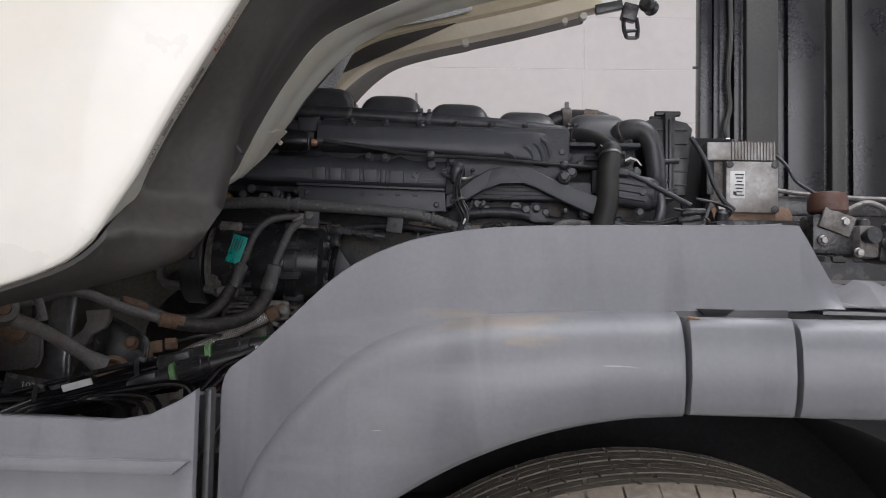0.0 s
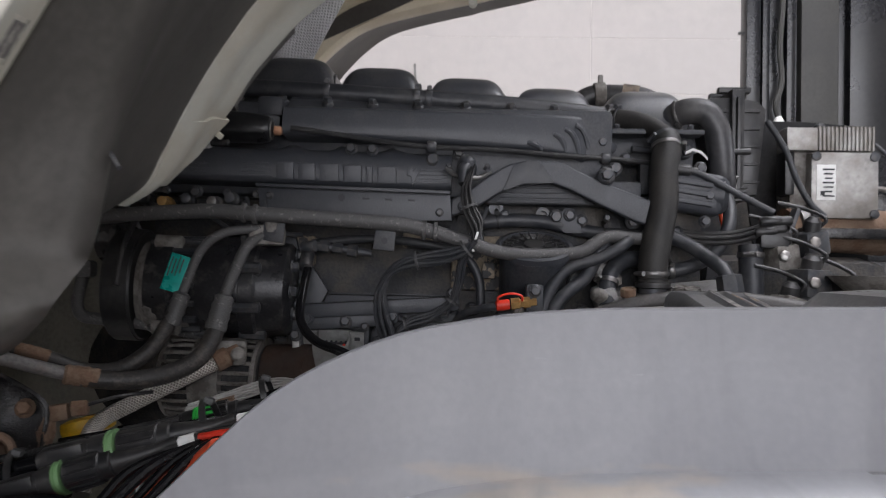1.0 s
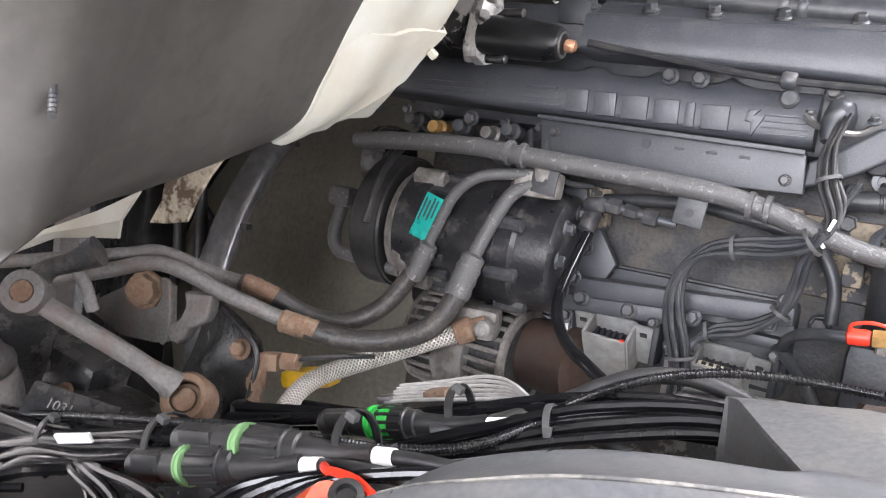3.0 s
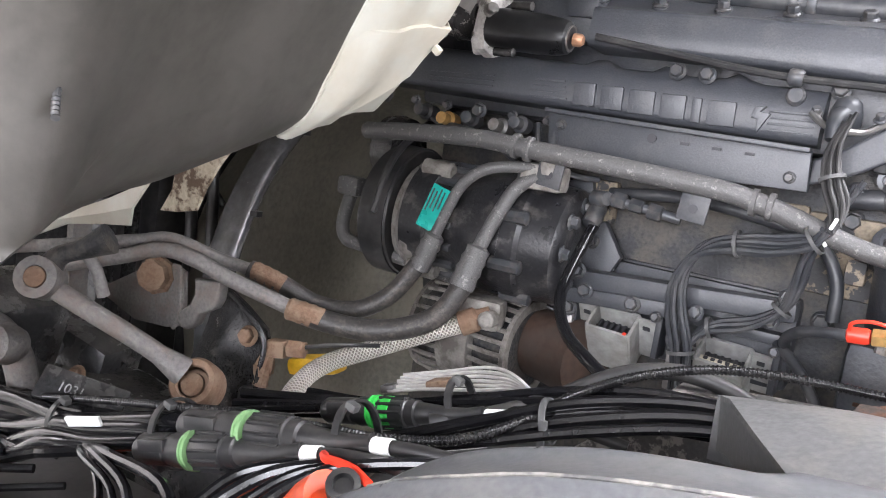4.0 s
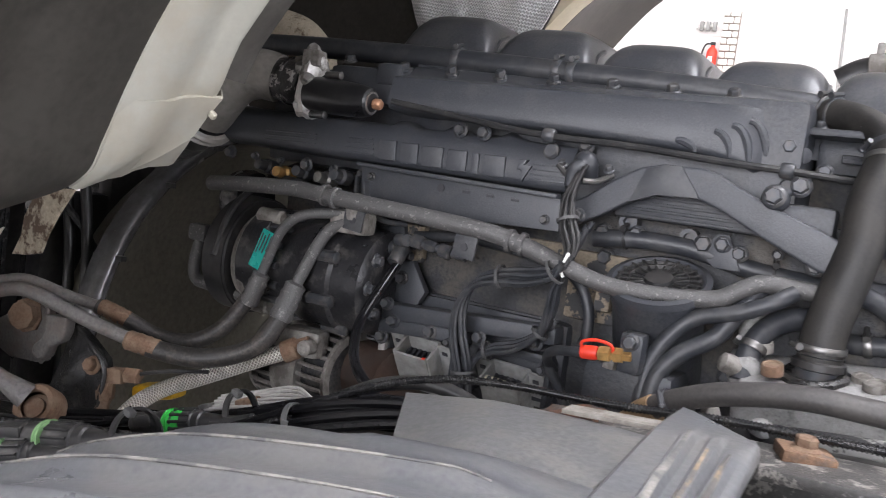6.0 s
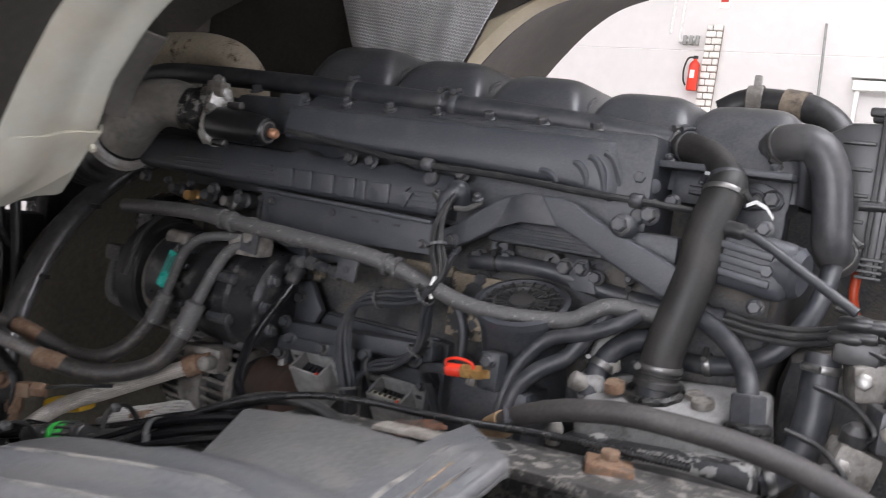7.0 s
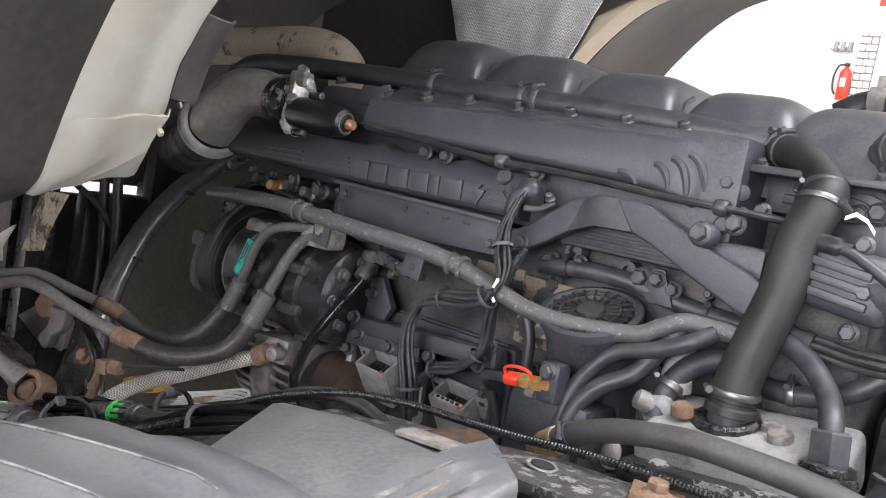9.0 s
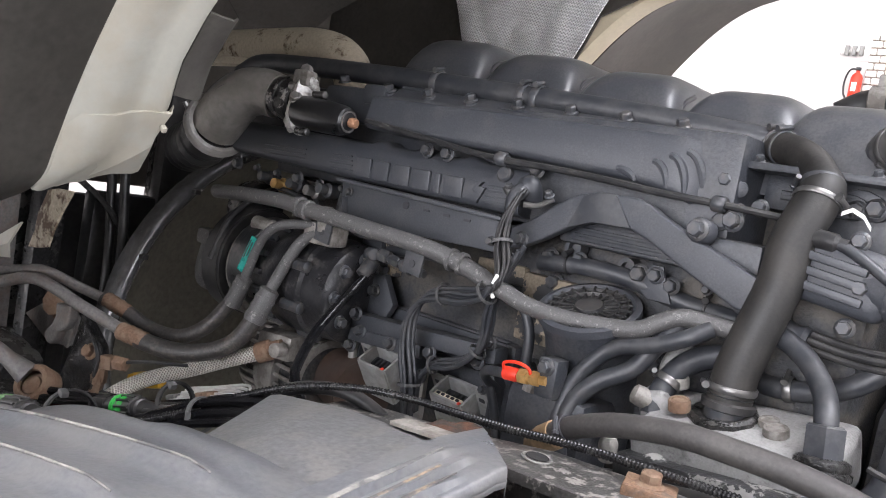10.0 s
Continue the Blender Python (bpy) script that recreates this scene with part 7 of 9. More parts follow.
part("brass_end", lathed([(0, 0.0105), (0.012, 0.0105), (0.012, 0.0075), (0.022, 0.0075), (0.023, 0.005)], (0.075, 1.604, 1.3190), (1, -0.05, 0.12), 6), brass, val)
part("valve_seat", lathed([(-0.016, 0.009), (0.0, 0.010)], (0.069, 1.612, 1.3150), (0.1, 0.1, 1), 8), alu, val)
th = hose("drain_hose", [(0.032, 1.607, 1.312), (0.010, 1.612, 1.309), (-0.015, 1.628, 1.302), (-0.032, 1.648, 1.290), (-0.040, 1.672, 1.276), (-0.040, 1.70, 1.26)], 0.0068, rubber_grey, "short grey hose from the test valve", group="small hoses")
hose("drain_hose", [(-0.050, 1.690, 1.268), (-0.030, 1.672, 1.258), (-0.008, 1.655, 1.240), (0.012, 1.640, 1.215), (0.025, 1.63, 1.185)], 0.0068, rubber_grey, "thin grey drain hose beside the plug socket", group="small hoses")
hose("vent_hose", [(0.262, 1.67, 1.43), (0.242, 1.655, 1.415), (0.205, 1.65, 1.396), (0.157, 1.648, 1.380), (0.130, 1.64, 1.352), (0.112, 1.63, 1.312), (0.110, 1.62, 1.262), (0.12, 1.62, 1.22)], 0.0105, rubber_grey, "grey rubber vent hose curving downward", group="small hoses")
hose("vent_hose", [(0.225, 1.68, 1.43), (0.205, 1.662, 1.398), (0.182, 1.652, 1.360), (0.148, 1.635, 1.334), (0.126, 1.625, 1.302), (0.122, 1.615, 1.262), (0.13, 1.61, 1.22)], 0.0115, rubber_grey, "grey rubber vent hose curving downward", group="small hoses")

# ---- pump plate with hoses ----
pump_mat = material("flaking_pale_casting", (0.27, 0.265, 0.258), 0.5, 0.1, dirt=(0.035, 0.033, 0.031), amount=0.7, scale=30, fine=300, bump=0.4, vary=0.2, edge=(0.50, 0.70), spread=0.2)
oil_mat = material("black_oily_grime", (0.014, 0.0135, 0.013), 0.28, dirt=(0.09, 0.085, 0.08), amount=0.5, scale=70, fine=300, bump=0.9, vary=0.5, edge=(0.5, 0.62))
pump = thing("steering_pump", (0.33, 1.64, 1.25), "stained aluminium pump body with capped ports", "pump")
bm = bmesh.new()
box(bm, (0.33, 1.66, 1.305), (0.22, 0.13, 0.07), 0.014, (16, -6, 0), 3)
part("pump_body", bm, pump_mat, pump)
part("pump_side", boxed((0.222, 1.668, 1.325), (0.040, 0.060, 0.050), 0.014, (10, -20, 0), 3), pump_mat, pump)
part("pump_neck", tubed([(0.222, 1.665, 1.345), (0.214, 1.685, 1.375), (0.222, 1.705, 1.400)], 0.011, 10), pump_mat, pump)
part("side_cap", lathed([(-0.012, 0.012), (0.0, 0.013), (0.010, 0.012), (0.013, 0.007)], (0.207, 1.640, 1.333), (-0.8, -0.5, 0.3), 14), alu, pump)
flaked = material("flaked_black_casting", (0.024, 0.024, 0.025), 0.45, 0.1, dirt=(0.27, 0.262, 0.25), amount=0.95, scale=15, fine=220, bump=0.4, vary=0.3, edge=(0.50, 0.52), spread=0.05)
part("pump_front", boxed((0.33, 1.60, 1.265), (0.23, 0.05, 0.05), 0.012, (0, -6, 0)), flaked, pump, "casting with flaked black paint")
for x, z in ((0.262, 1.276), (0.345, 1.268), (0.40, 1.262)):
    part("front_lug", lathed([(-0.02, 0.016), (0.004, 0.015), (0.007, 0.009)], (x, 1.585, z), (0.1, -0.6, 0.8), 14), flaked, pump)
part("hose_socket", lathed([(-0.04, 0.024), (0.012, 0.025), (0.014, 0.028)], (0.302, 1.661, 1.35), (0, 0, 1), 20), bolt_mat, pump)
for x, y, z, r, m2 in ((0.255, 1.635, 1.345, 0.013, rusty), (0.365, 1.64, 1.348, 0.014, alu), (0.35, 1.66, 1.35, 0.012, alu), (0.238, 1.665, 1.365, 0.011, alu)):
    part("port_plug", lathed([(-0.012, r), (-0.001, r), (0.001, r * 0.92), (0.001, r * 0.72), (-0.001, r * 0.66), (-0.001, r * 0.1)], (x, y, z), (-0.1, -0.28, 1), 20), m2, pump)
part("oily_gasket", lathed([(-0.012, 0.041), (0.002, 0.040), (0.005, 0.035), (0.003, 0.026)], (0.300, 1.658, 1.340), (-0.1, -0.25, 1), 11, False), oil_mat, pump, "black oily gasket ring")
nut = part("union_nut", lathed([(-0.01, 0.0215), (0.034, 0.0215), (0.036, 0.019)], (0.423, 1.612, 1.337), (-0.12, 0.12, 1), 6), rubber_grey, pump, "large grey union nut")
part("nut_collar", lathed([(-0.020, 0.026), (-0.016, 0.030), (-0.011, 0.030), (-0.009, 0.0265), (-0.005, 0.0285), (0.000, 0.0275), (0.003, 0.022)], (0.423, 1.612, 1.338), (-0.12, 0.12, 1), 24), oil_mat, pump)
hose("fuel_hose", [(0.292, 1.70, 1.436), (0.330, 1.695, 1.440), (0.368, 1.682, 1.424), (0.398, 1.658, 1.400), (0.413, 1.630, 1.382), (0.419, 1.618, 1.360), (0.422, 1.613, 1.345)], 0.0125, rubber_grey, "grey fuel hose ending in a union nut")
return_mat = material("brown_grey_hose", (0.052, 0.048, 0.046), 0.5, dirt=(0.095, 0.088, 0.08), amount=0.35, scale=22, fine=240, bump=0.12)
ph = hose("pump_hose", [(0.31, 1.715, 1.385), (0.285, 1.705, 1.397), (0.255, 1.69, 1.393), (0.232, 1.672, 1.372), (0.222, 1.655, 1.340), (0.222, 1.645, 1.315)], 0.0150, rubber_grey, "short grey pump hose with a steel clip", n=16)
clamp(ph, (0.227, 1.663, 1.356), (-0.3, -0.5, -1), 0.0154, 0.009, bright, (-1, -0.2, 0.2))
lh = hose("return_hose", [(0.135, 1.565, 1.268), (0.155, 1.56, 1.284), (0.190, 1.552, 1.302), (0.235, 1.545, 1.318), (0.300, 1.54, 1.331), (0.357, 1.54, 1.333), (0.428, 1.54, 1.331), (0.50, 1.53, 1.322), (0.58, 1.50, 1.305)], 0.0138, return_mat, "long dark grey return hose", n=16)
part("end_fitting", lathed([(-0.035, 0.012), (-0.01, 0.018), (0.012, 0.018)], (0.136, 1.566, 1.268), (0.75, -0.2, 0.55), 12), material("tan_fitting", (0.30, 0.20, 0.11), 0.6, 0.2, dirt=(0.12, 0.08, 0.05), amount=0.6, scale=40, bump=0.3), lh, "tan corroded hose end")
clamp(lh, (0.162, 1.558, 1.288), (0.75, -0.2, 0.5), 0.0141, 0.005, ink, (0, -1, 0.5))
part("small_plug", lathed([(0, 0.010), (0.02, 0.012), (0.03, 0.008)], (0.205, 1.585, 1.262), (0, -0.2, 1), 10), alu, lh)
lower = hose("lower_hose", [(0.20, 1.60, 1.225), (0.28, 1.565, 1.245), (0.36, 1.54, 1.262), (0.46, 1.515, 1.268)], 0.022, rubber, "dark lower hose beside the chassis rail", n=14)
eh = hose("elbow_hose", [(0.435, 1.655, 1.268), (0.455, 1.665, 1.278), (0.475, 1.68, 1.305), (0.482, 1.69, 1.345), (0.482, 1.695, 1.39), (0.482, 1.70, 1.425)], 0.021, rubber_grey, "grey elbow hose with steel clips", n=16)
clamp(eh, (0.448, 1.660, 1.272), (1, 0.4, 0.4), 0.0214, 0.012, bright, (0, -0.5, 1))
clamp(eh, (0.482, 1.697, 1.408), (0, 0.05, 1), 0.0214, 0.010, bright, (-0.4, -1, 0))
xh = hose("cross_hose", [(0.295, 1.735, 1.375), (0.34, 1.722, 1.377), (0.385, 1.72, 1.387), (0.425, 1.722, 1.412), (0.452, 1.735, 1.452), (0.464, 1.762, 1.492), (0.466, 1.80, 1.525)], 0.0125, rubber_grey, "grey hose rising behind the pump")
clamp(xh, (0.347, 1.721, 1.379), (1, 0, 0.2), 0.0135, 0.010, bright, (0.2, -0.6, 1))
for k, (dz, dy) in enumerate(((0.0, 0.0), (-0.009, 0.003), (0.007, 0.008))):
    hose("brake_line", [(0.335, 1.70 + dy, 1.446 + dz), (0.365, 1.70 + dy, 1.442 + dz), (0.41, 1.698 + dy, 1.438 + dz), (0.455, 1.694 + dy, 1.441 + dz), (0.505, 1.684 + dy, 1.455 + dz)], 0.0042, rubber, "thin black line behind the charge hose", "pipe", 8, 5, "thin lines")
gland = thing("cable_gland", (0.335, 1.70, 1.44), "grey ribbed cable gland", "cable gland")
part("gland_body", lathed([(-0.025, 0.012), (-0.02, 0.016), (-0.01, 0.014), (0.0, 0.017), (0.01, 0.014), (0.02, 0.017), (0.026, 0.014)], (0.335, 1.705, 1.443), (1, 0, -0.1), 14), rubber_grey, gland)
cb2 = hose("sensor_cable", [(0.352, 1.690, 1.556), (0.372, 1.688, 1.555), (0.398, 1.684, 1.545), (0.448, 1.678, 1.517), (0.511, 1.668, 1.482)], 0.0062, rubber_grey, "grey sensor cable with a plug", "cable", 10)
part("plug", lathed([(-0.022, 0.008), (-0.016, 0.011), (0.006, 0.011), (0.01, 0.0075), (0.02, 0.0075)], (0.364, 1.689, 1.556), (1, 0, -0.1), 12), black_plastic, cb2)

# dark blocks added behind and ahead of the engine to close bright gaps
fly = thing("gearbox_housing", (0.62, 2.05, 0.6), "added dark gearbox bell housing that closes bright gaps behind the engine", "gearbox")
part("bell_housing", boxed((0.60, 2.06, 1.10), (0.36, 0.55, 0.62), 0.05), block_mat, fly)
part("gearbox_case", boxed((1.15, 2.05, 1.05), (0.8, 0.45, 0.55), 0.05), block_mat, fly)
part("dark_backing_plate", boxed((0.55, 2.25, 1.44), (0.62, 0.02, 0.56), 0.01), block_mat, fly)
rail3 = thing("far_chassis_rail", (0.2, 2.45, 0.9), "dark far-side chassis rail", "chassis rail")
part("rail_web", boxed((0.2, 2.46, 1.03), (3.2, 0.08, 0.54), 0.01), block_mat, rail3)
rad = thing("radiator", (-1.3, 2.0, 0.6), "dark radiator pack ahead of the fan", "radiator")
part("radiator_core", boxed((-1.26, 2.23, 1.12), (0.12, 0.76, 1.0), 0.015), black_metal, rad)
part("radiator_side", boxed((-1.26, 1.78, 0.99), (0.12, 0.14, 0.75), 0.012), black_metal, rad)
part("radiator_tank", boxed((-1.26, 1.42, 1.10), (0.14, 0.07, 0.95), 0.02), black_plastic, rad)
grille = thing("front_panel_frame", (-1.6, 1.6, 0.5), "dark inner frame of the cab front", "frame")
part("frame_sheet", boxed((-1.55, 1.85, 0.90), (0.04, 1.2, 0.86), 0.01), black_plastic, grille)
part("frame_beam", boxed((-1.62, 1.85, 1.58), (0.05, 1.4, 0.44), 0.01), under_mat, grille)

# ---- rear right: air box, control box, valves, upright panel ----
abox = thing("air_filter_box", (0.50, 1.95, 1.5), "black ribbed plastic filter box with a seam flange", "filter box")
part("box_half", prism(bmesh.new(), [(0.428, 1.706), (0.455, 1.722), (0.495, 1.724), (0.498, 1.525), (0.462, 1.525)], 1.86, 2.12, 0.008), black_plastic, abox)
part("box_half", prism(bmesh.new(), [(0.512, 1.724), (0.55, 1.715), (0.565, 1.70), (0.548, 1.53), (0.512, 1.527)], 1.86, 2.12, 0.008), black_plastic, abox)
part("seam_flange", prism(bmesh.new(), [(0.492, 1.736), (0.518, 1.736), (0.516, 1.515), (0.494, 1.515)], 1.846, 2.13, 0.004), black_plastic, abox)
part("seam_rib", boxed((0.505, 1.842, 1.62), (0.010, 0.012, 0.20), 0.003), black_plastic, abox)
for k in range(5):
    z = 1.555 + 0.035 * k
    part("side_rib", boxed((0.468, 1.857, z), (0.04, 0.008, 0.005), 0.0015), black_plastic, abox)
    part("side_rib", boxed((0.533, 1.857, z), (0.034, 0.008, 0.005), 0.0015), black_plastic, abox)
for k in range(4):
    part("top_rib", boxed((0.505, 1.88 + 0.06 * k, 1.740), (0.065, 0.02, 0.012), 0.004), black_plastic, abox)
    part("foot_rib", boxed((0.505, 1.842, 1.518 + 0.008 * k), (0.032, 0.014, 0.004), 0.001), black_plastic, abox)
part("toggle", lathed([(-0.022, 0.007), (0.022, 0.007)], (0.503, 1.838, 1.612), (1, 0, 0.05), 12), black_plastic, abox)
fh2 = hose("rear_hose", [(0.22, 2.12, 1.755), (0.26, 2.12, 1.776), (0.32, 2.11, 1.776), (0.37, 2.10, 1.768), (0.41, 2.09, 1.742), (0.43, 2.08, 1.70)], 0.024, rubber, "dusty black hose behind the breather hood", n=16)
part("clip_strap", lathed([(-0.014, 0.0245), (-0.012, 0.0275), (0.012, 0.0275), (0.014, 0.0245)], (0.275, 2.118, 1.779), (1, 0, 0.1), 18, False), alu, fh2)
part("clip_knob", boxed((0.275, 2.11, 1.812), (0.012, 0.012, 0.02), 0.003), alu, fh2)
part("mud_patch", tubed([(0.325, 2.108, 1.7775), (0.36, 2.10, 1.772)], 0.0252, 16), material("dried_mud", (0.20, 0.16, 0.12), 0.9, dirt=(0.06, 0.05, 0.045), amount=0.8, scale=50, bump=0.5), fh2)
red = hose("red_tube", [(0.492, 1.90, 1.545), (0.489, 1.898, 1.515), (0.490, 1.896, 1.487), (0.498, 1.90, 1.460), (0.503, 1.905, 1.440)], lambda t: 0.0075 - 0.0025 * t, orange_plastic, "thin red tube below the filter box", "hose", 12)

case = thing("exhaust_control_box", (0.70, 1.85, 1.48), "finned aluminium control box with a white label", "control box")
lidp = part("box_lid", boxed((0.700, 1.835, 1.548), (0.128, 0.03, 0.128), 0.005), alu_clean, case)
part("box_rear", boxed((0.685, 1.885, 1.56), (0.16, 0.075, 0.17), 0.006), alu, case)
part("box_crown", boxed((0.675, 1.855, 1.637), (0.168, 0.06, 0.045), 0.004), alu_clean, case)
for k in range(14):
    part("fin", boxed((0.652 + 0.0078 * k, 1.838, 1.638), (0.0034, 0.036, 0.047), 0.001), alu_clean, case)
for x in (0.645, 0.755):
    for z in (1.493, 1.603):
        part("corner_screw", lathed([(-0.004, 0.009), (0.003, 0.009), (0.004, 0.006)], (x, 1.819, z), (0, -1, 0), 12), bolt_mat, lidp)
lb = part("label", boxed((0.664, 1.8195, 1.553), (0.036, 0.001, 0.068), 0.0003), white_label, lidp, "white label with printed bars")
for k in range(7):
    part("label_bar", boxed((0.668, 1.8185, 1.578 - 0.0085 * k), (0.022 - 0.004 * (k % 3), 0.0008, 0.003), 0.0002), ink, lb)
part("label_block", boxed((0.657, 1.8185, 1.532), (0.008, 0.0008, 0.008), 0.0002), ink, lb)
part("cap", lathed([(0, 0.013), (0.014, 0.011), (0.02, 0.004)], (0.675, 1.88, 1.658), (0, 0, 1), 12), rubber_grey, case)
part("side_plug", boxed((0.605, 1.87, 1.575), (0.02, 0.05, 0.09), 0.006), black_plastic, case)
hose("box_cable", [(0.545, 1.80, 1.665), (0.575, 1.79, 1.61), (0.59, 1.77, 1.55), (0.612, 1.76, 1.505), (0.64, 1.77, 1.485)], 0.006, rubber_grey, "grey cable looping in front of the box", "cable", 10)
hose("box_cable", [(0.765, 1.84, 1.63), (0.785, 1.82, 1.60), (0.80, 1.80, 1.56), (0.835, 1.78, 1.53)], 0.0042, rubber_grey, "grey cable looping in front of the box", "cable", 10)
stand = thing("box_bracket", (0.60, 1.95, 1.40), "large black sheet bracket behind the control box", "bracket")
part("bracket_sheet", prism(bmesh.new(), [(0.552, 1.672), (0.575, 1.690), (0.66, 1.690), (0.78, 1.682), (0.80, 1.40), (0.60, 1.39), (0.565, 1.44), (0.552, 1.54)], 1.935, 1.945, 0.002), shade_sheet_black, stand)
part("bracket_shelf", boxed((0.72, 1.87, 1.455), (0.22, 0.14, 0.02), 0.005), black_metal, stand)
part("bracket_rail", boxed((0.95, 1.98, 1.52), (0.42, 0.03, 0.05), 0.006), black_metal, stand)
part("bracket_edge", tubed([(0.755, 1.93, 1.565), (0.80, 1.93, 1.555), (0.95, 1.93, 1.54), (1.2, 1.93, 1.535)], 0.006, 8), steel, stand)

res = thing("fluid_reservoir", (0.79, 1.60, 1.40), "aluminium valve body with a brown reservoir cap", "reservoir")
part("reservoir_cap", lathed([(-0.02, 0.038), (-0.015, 0.042), (0.012, 0.042), (0.024, 0.036), (0.027, 0.025), (0.020, 0.022)], (0.79, 1.60, 1.482), (0, 0, 1), 28), material("brown_plastic_cap", (0.085, 0.038, 0.027), 0.5, dirt=(0.15, 0.10, 0.08), amount=0.4, scale=20), res, "brown ribbed cap")
part("valve_body", boxed((0.79, 1.61, 1.415), (0.09, 0.08, 0.09), 0.014), black_metal, res)
part("valve_plate", boxed((0.795, 1.565, 1.44), (0.07, 0.01, 0.045), 0.004, (0, 20, 0)), alu, res)
for x, z in ((0.765, 1.40), (0.84, 1.375), (0.81, 1.44)):
    bolt(res, (x, 1.562, z), (0, -1, 0), BOLT_STEEL)
part("reservoir_pipe", tubed([(0.83, 1.59, 1.47), (0.87, 1.58, 1.485), (0.92, 1.57, 1.46)], 0.006, 8), steel, res)
for k in range(5):
    vx, vz = 0.86 + 0.055 * k, 1.40 - 0.01 * (k % 3)
    v = thing("air_valve", (vx, 1.60, 1.34), "grimy brake air valve with fittings", "air valve", "air valves")
    part("valve_block", boxed((vx, 1.60 + 0.02 * (k % 2), vz), (0.05, 0.06, 0.07), 0.01, (0, 10 * (k % 3), 15)), (alu, black_metal, bolt_mat)[k % 3], v)
    part("valve_port", lathed([(-0.02, 0.014), (0.01, 0.014), (0.012, 0.018), (0.024, 0.018)], (vx, 1.565, vz + 0.01), (0.2, -1, 0.1), 12), (bolt_mat, alu, bolt_mat)[k % 3], v)
    part("valve_cap", lathed([(0, 0.016), (0.014, 0.014), (0.02, 0.006)], (vx + 0.005, 1.60, vz + 0.034), (0, 0, 1), 14), (black_plastic, black_metal, rusty)[k % 3], v)
# grimy cluster beside the pump
rng = random.Random(8)
for k, (x, y, z, s) in enumerate(((0.535, 1.70, 1.405, 0.05), (0.57, 1.66, 1.36, 0.055), (0.53, 1.65, 1.315, 0.05), (0.59, 1.71, 1.43, 0.05), (0.62, 1.66, 1.32, 0.06), (0.51, 1.62, 1.27, 0.045))):
    v = thing("solenoid_valve", (x, y, z - s / 2), "oily solenoid valve block with black caps", "solenoid valve", "solenoid valves")
    part("valve_block", boxed((x, y, z), (s, s, s * 0.9), 0.008, (0, 12 * (k % 3) - 10, 20)), (alu, bolt_mat)[k % 2], v)
    part("valve_cap", lathed([(0, s * 0.32), (0.02, s * 0.30), (0.028, s * 0.15)], (x, y - 0.005, z + s * 0.42), (0.1, -0.25, 1), 16), black_plastic, v)
    part("valve_nut", lathed([(0, 0.010), (0.014, 0.010), (0.016, 0.007)], (x - s * 0.1, y - s * 0.5, z), (0, -1, 0.2), 6), steel, v)
    part("valve_wire", tubed([(x + 0.01, y - 0.01, z + s * 0.55), (x + 0.02, y - 0.02, z + s * 0.9), (x - 0.01, y + 0.01, z + s * 1.3), (x - 0.05, y + 0.02, z + s * 1.5)], 0.0035, 7), rubber, v)
plug = thing("pipe_union", (0.505, 1.68, 1.44), "cluster of black push-in pipe unions", "pipe union")
for dx, dz in ((0, 0), (0.016, 0.004), (0.008, 0.018), (0.026, 0.018)):
    part("union", lathed([(-0.018, 0.0075), (-0.012, 0.0095), (0.012, 0.0095), (0.018, 0.0075)], (0.503 + dx, 1.682, 1.45 + dz), (1, -0.1, 0.1), 10), black_plastic, plug)
part("union_block", boxed((0.517, 1.69, 1.435), (0.05, 0.03, 0.03), 0.006), black_plastic, plug)
part("steel_stay", boxed((0.548, 1.70, 1.452), (0.008, 0.03, 0.085), 0.002, (0, 20, 0)), bolt_mat, plug)
box_far = thing("charge_cooler_pipe", (0.62, 1.85, 1.42), "brown stained metal pipe behind the valves", "pipe")
part("pipe_body", tubed([(0.60, 1.86, 1.46), (0.68, 1.87, 1.465), (0.80, 1.88, 1.46)], 0.045, 18), rusty, box_far)
part("pipe_band", lathed([(-0.01, 0.046), (-0.008, 0.051), (0.008, 0.051), (0.01, 0.046)], (0.625, 1.863, 1.463), (1, 0.1, 0.05), 24, False), bright, box_far)
part("lower_bowl", lathed([(0, 0.01), (0.012, 0.05), (0.035, 0.075), (0.04, 0.08)], (0.66, 1.60, 1.335), (0, 0, 1), 28), alu, box_far)

back = thing("upright_rear_panel", (1.45, 3.1, 1.3), "dark ribbed plastic panel standing behind the cab", "rear panel")
part("panel_body", boxed((1.76, 3.05, 2.45), (1.70, 0.14, 2.1), 0.02), panel_mat, back)
part("edge_profile", boxed((0.900, 2.985, 2.45), (0.05, 0.07, 2.1), 0.012), panel_mat, back)
part("edge_profile", boxed((0.940, 2.965, 2.45), (0.025, 0.03, 2.1), 0.006), panel_mat, back)
for x0, x1, m2, yy in ((1.00, 1.032, panel_mat, 2.945), (1.05, 1.175, panel_pale, 2.955), (1.205, 1.345, panel_mat, 2.950), (1.368, 1.424, panel_pale, 2.945), (1.45, 1.58, panel_mat, 2.955), (1.62, 1.78, panel_mat, 2.955), (1.82, 1.9, panel_mat, 2.955), (1.93, 2.2, panel_mat, 2.95)):
    part("upright_rib", boxed(((x0 + x1) / 2, yy + 0.02, 2.45), (x1 - x0, 0.06, 2.06), 0.012), m2, back)
part("torn_seal", tubed([(0.985, 2.935, 1.86), (0.965, 2.93, 1.92), (0.985, 2.935, 2.0), (0.978, 2.935, 2.12), (0.99, 2.94, 2.3), (0.985, 2.94, 2.5)], 0.010, 8), panel_pale, back)
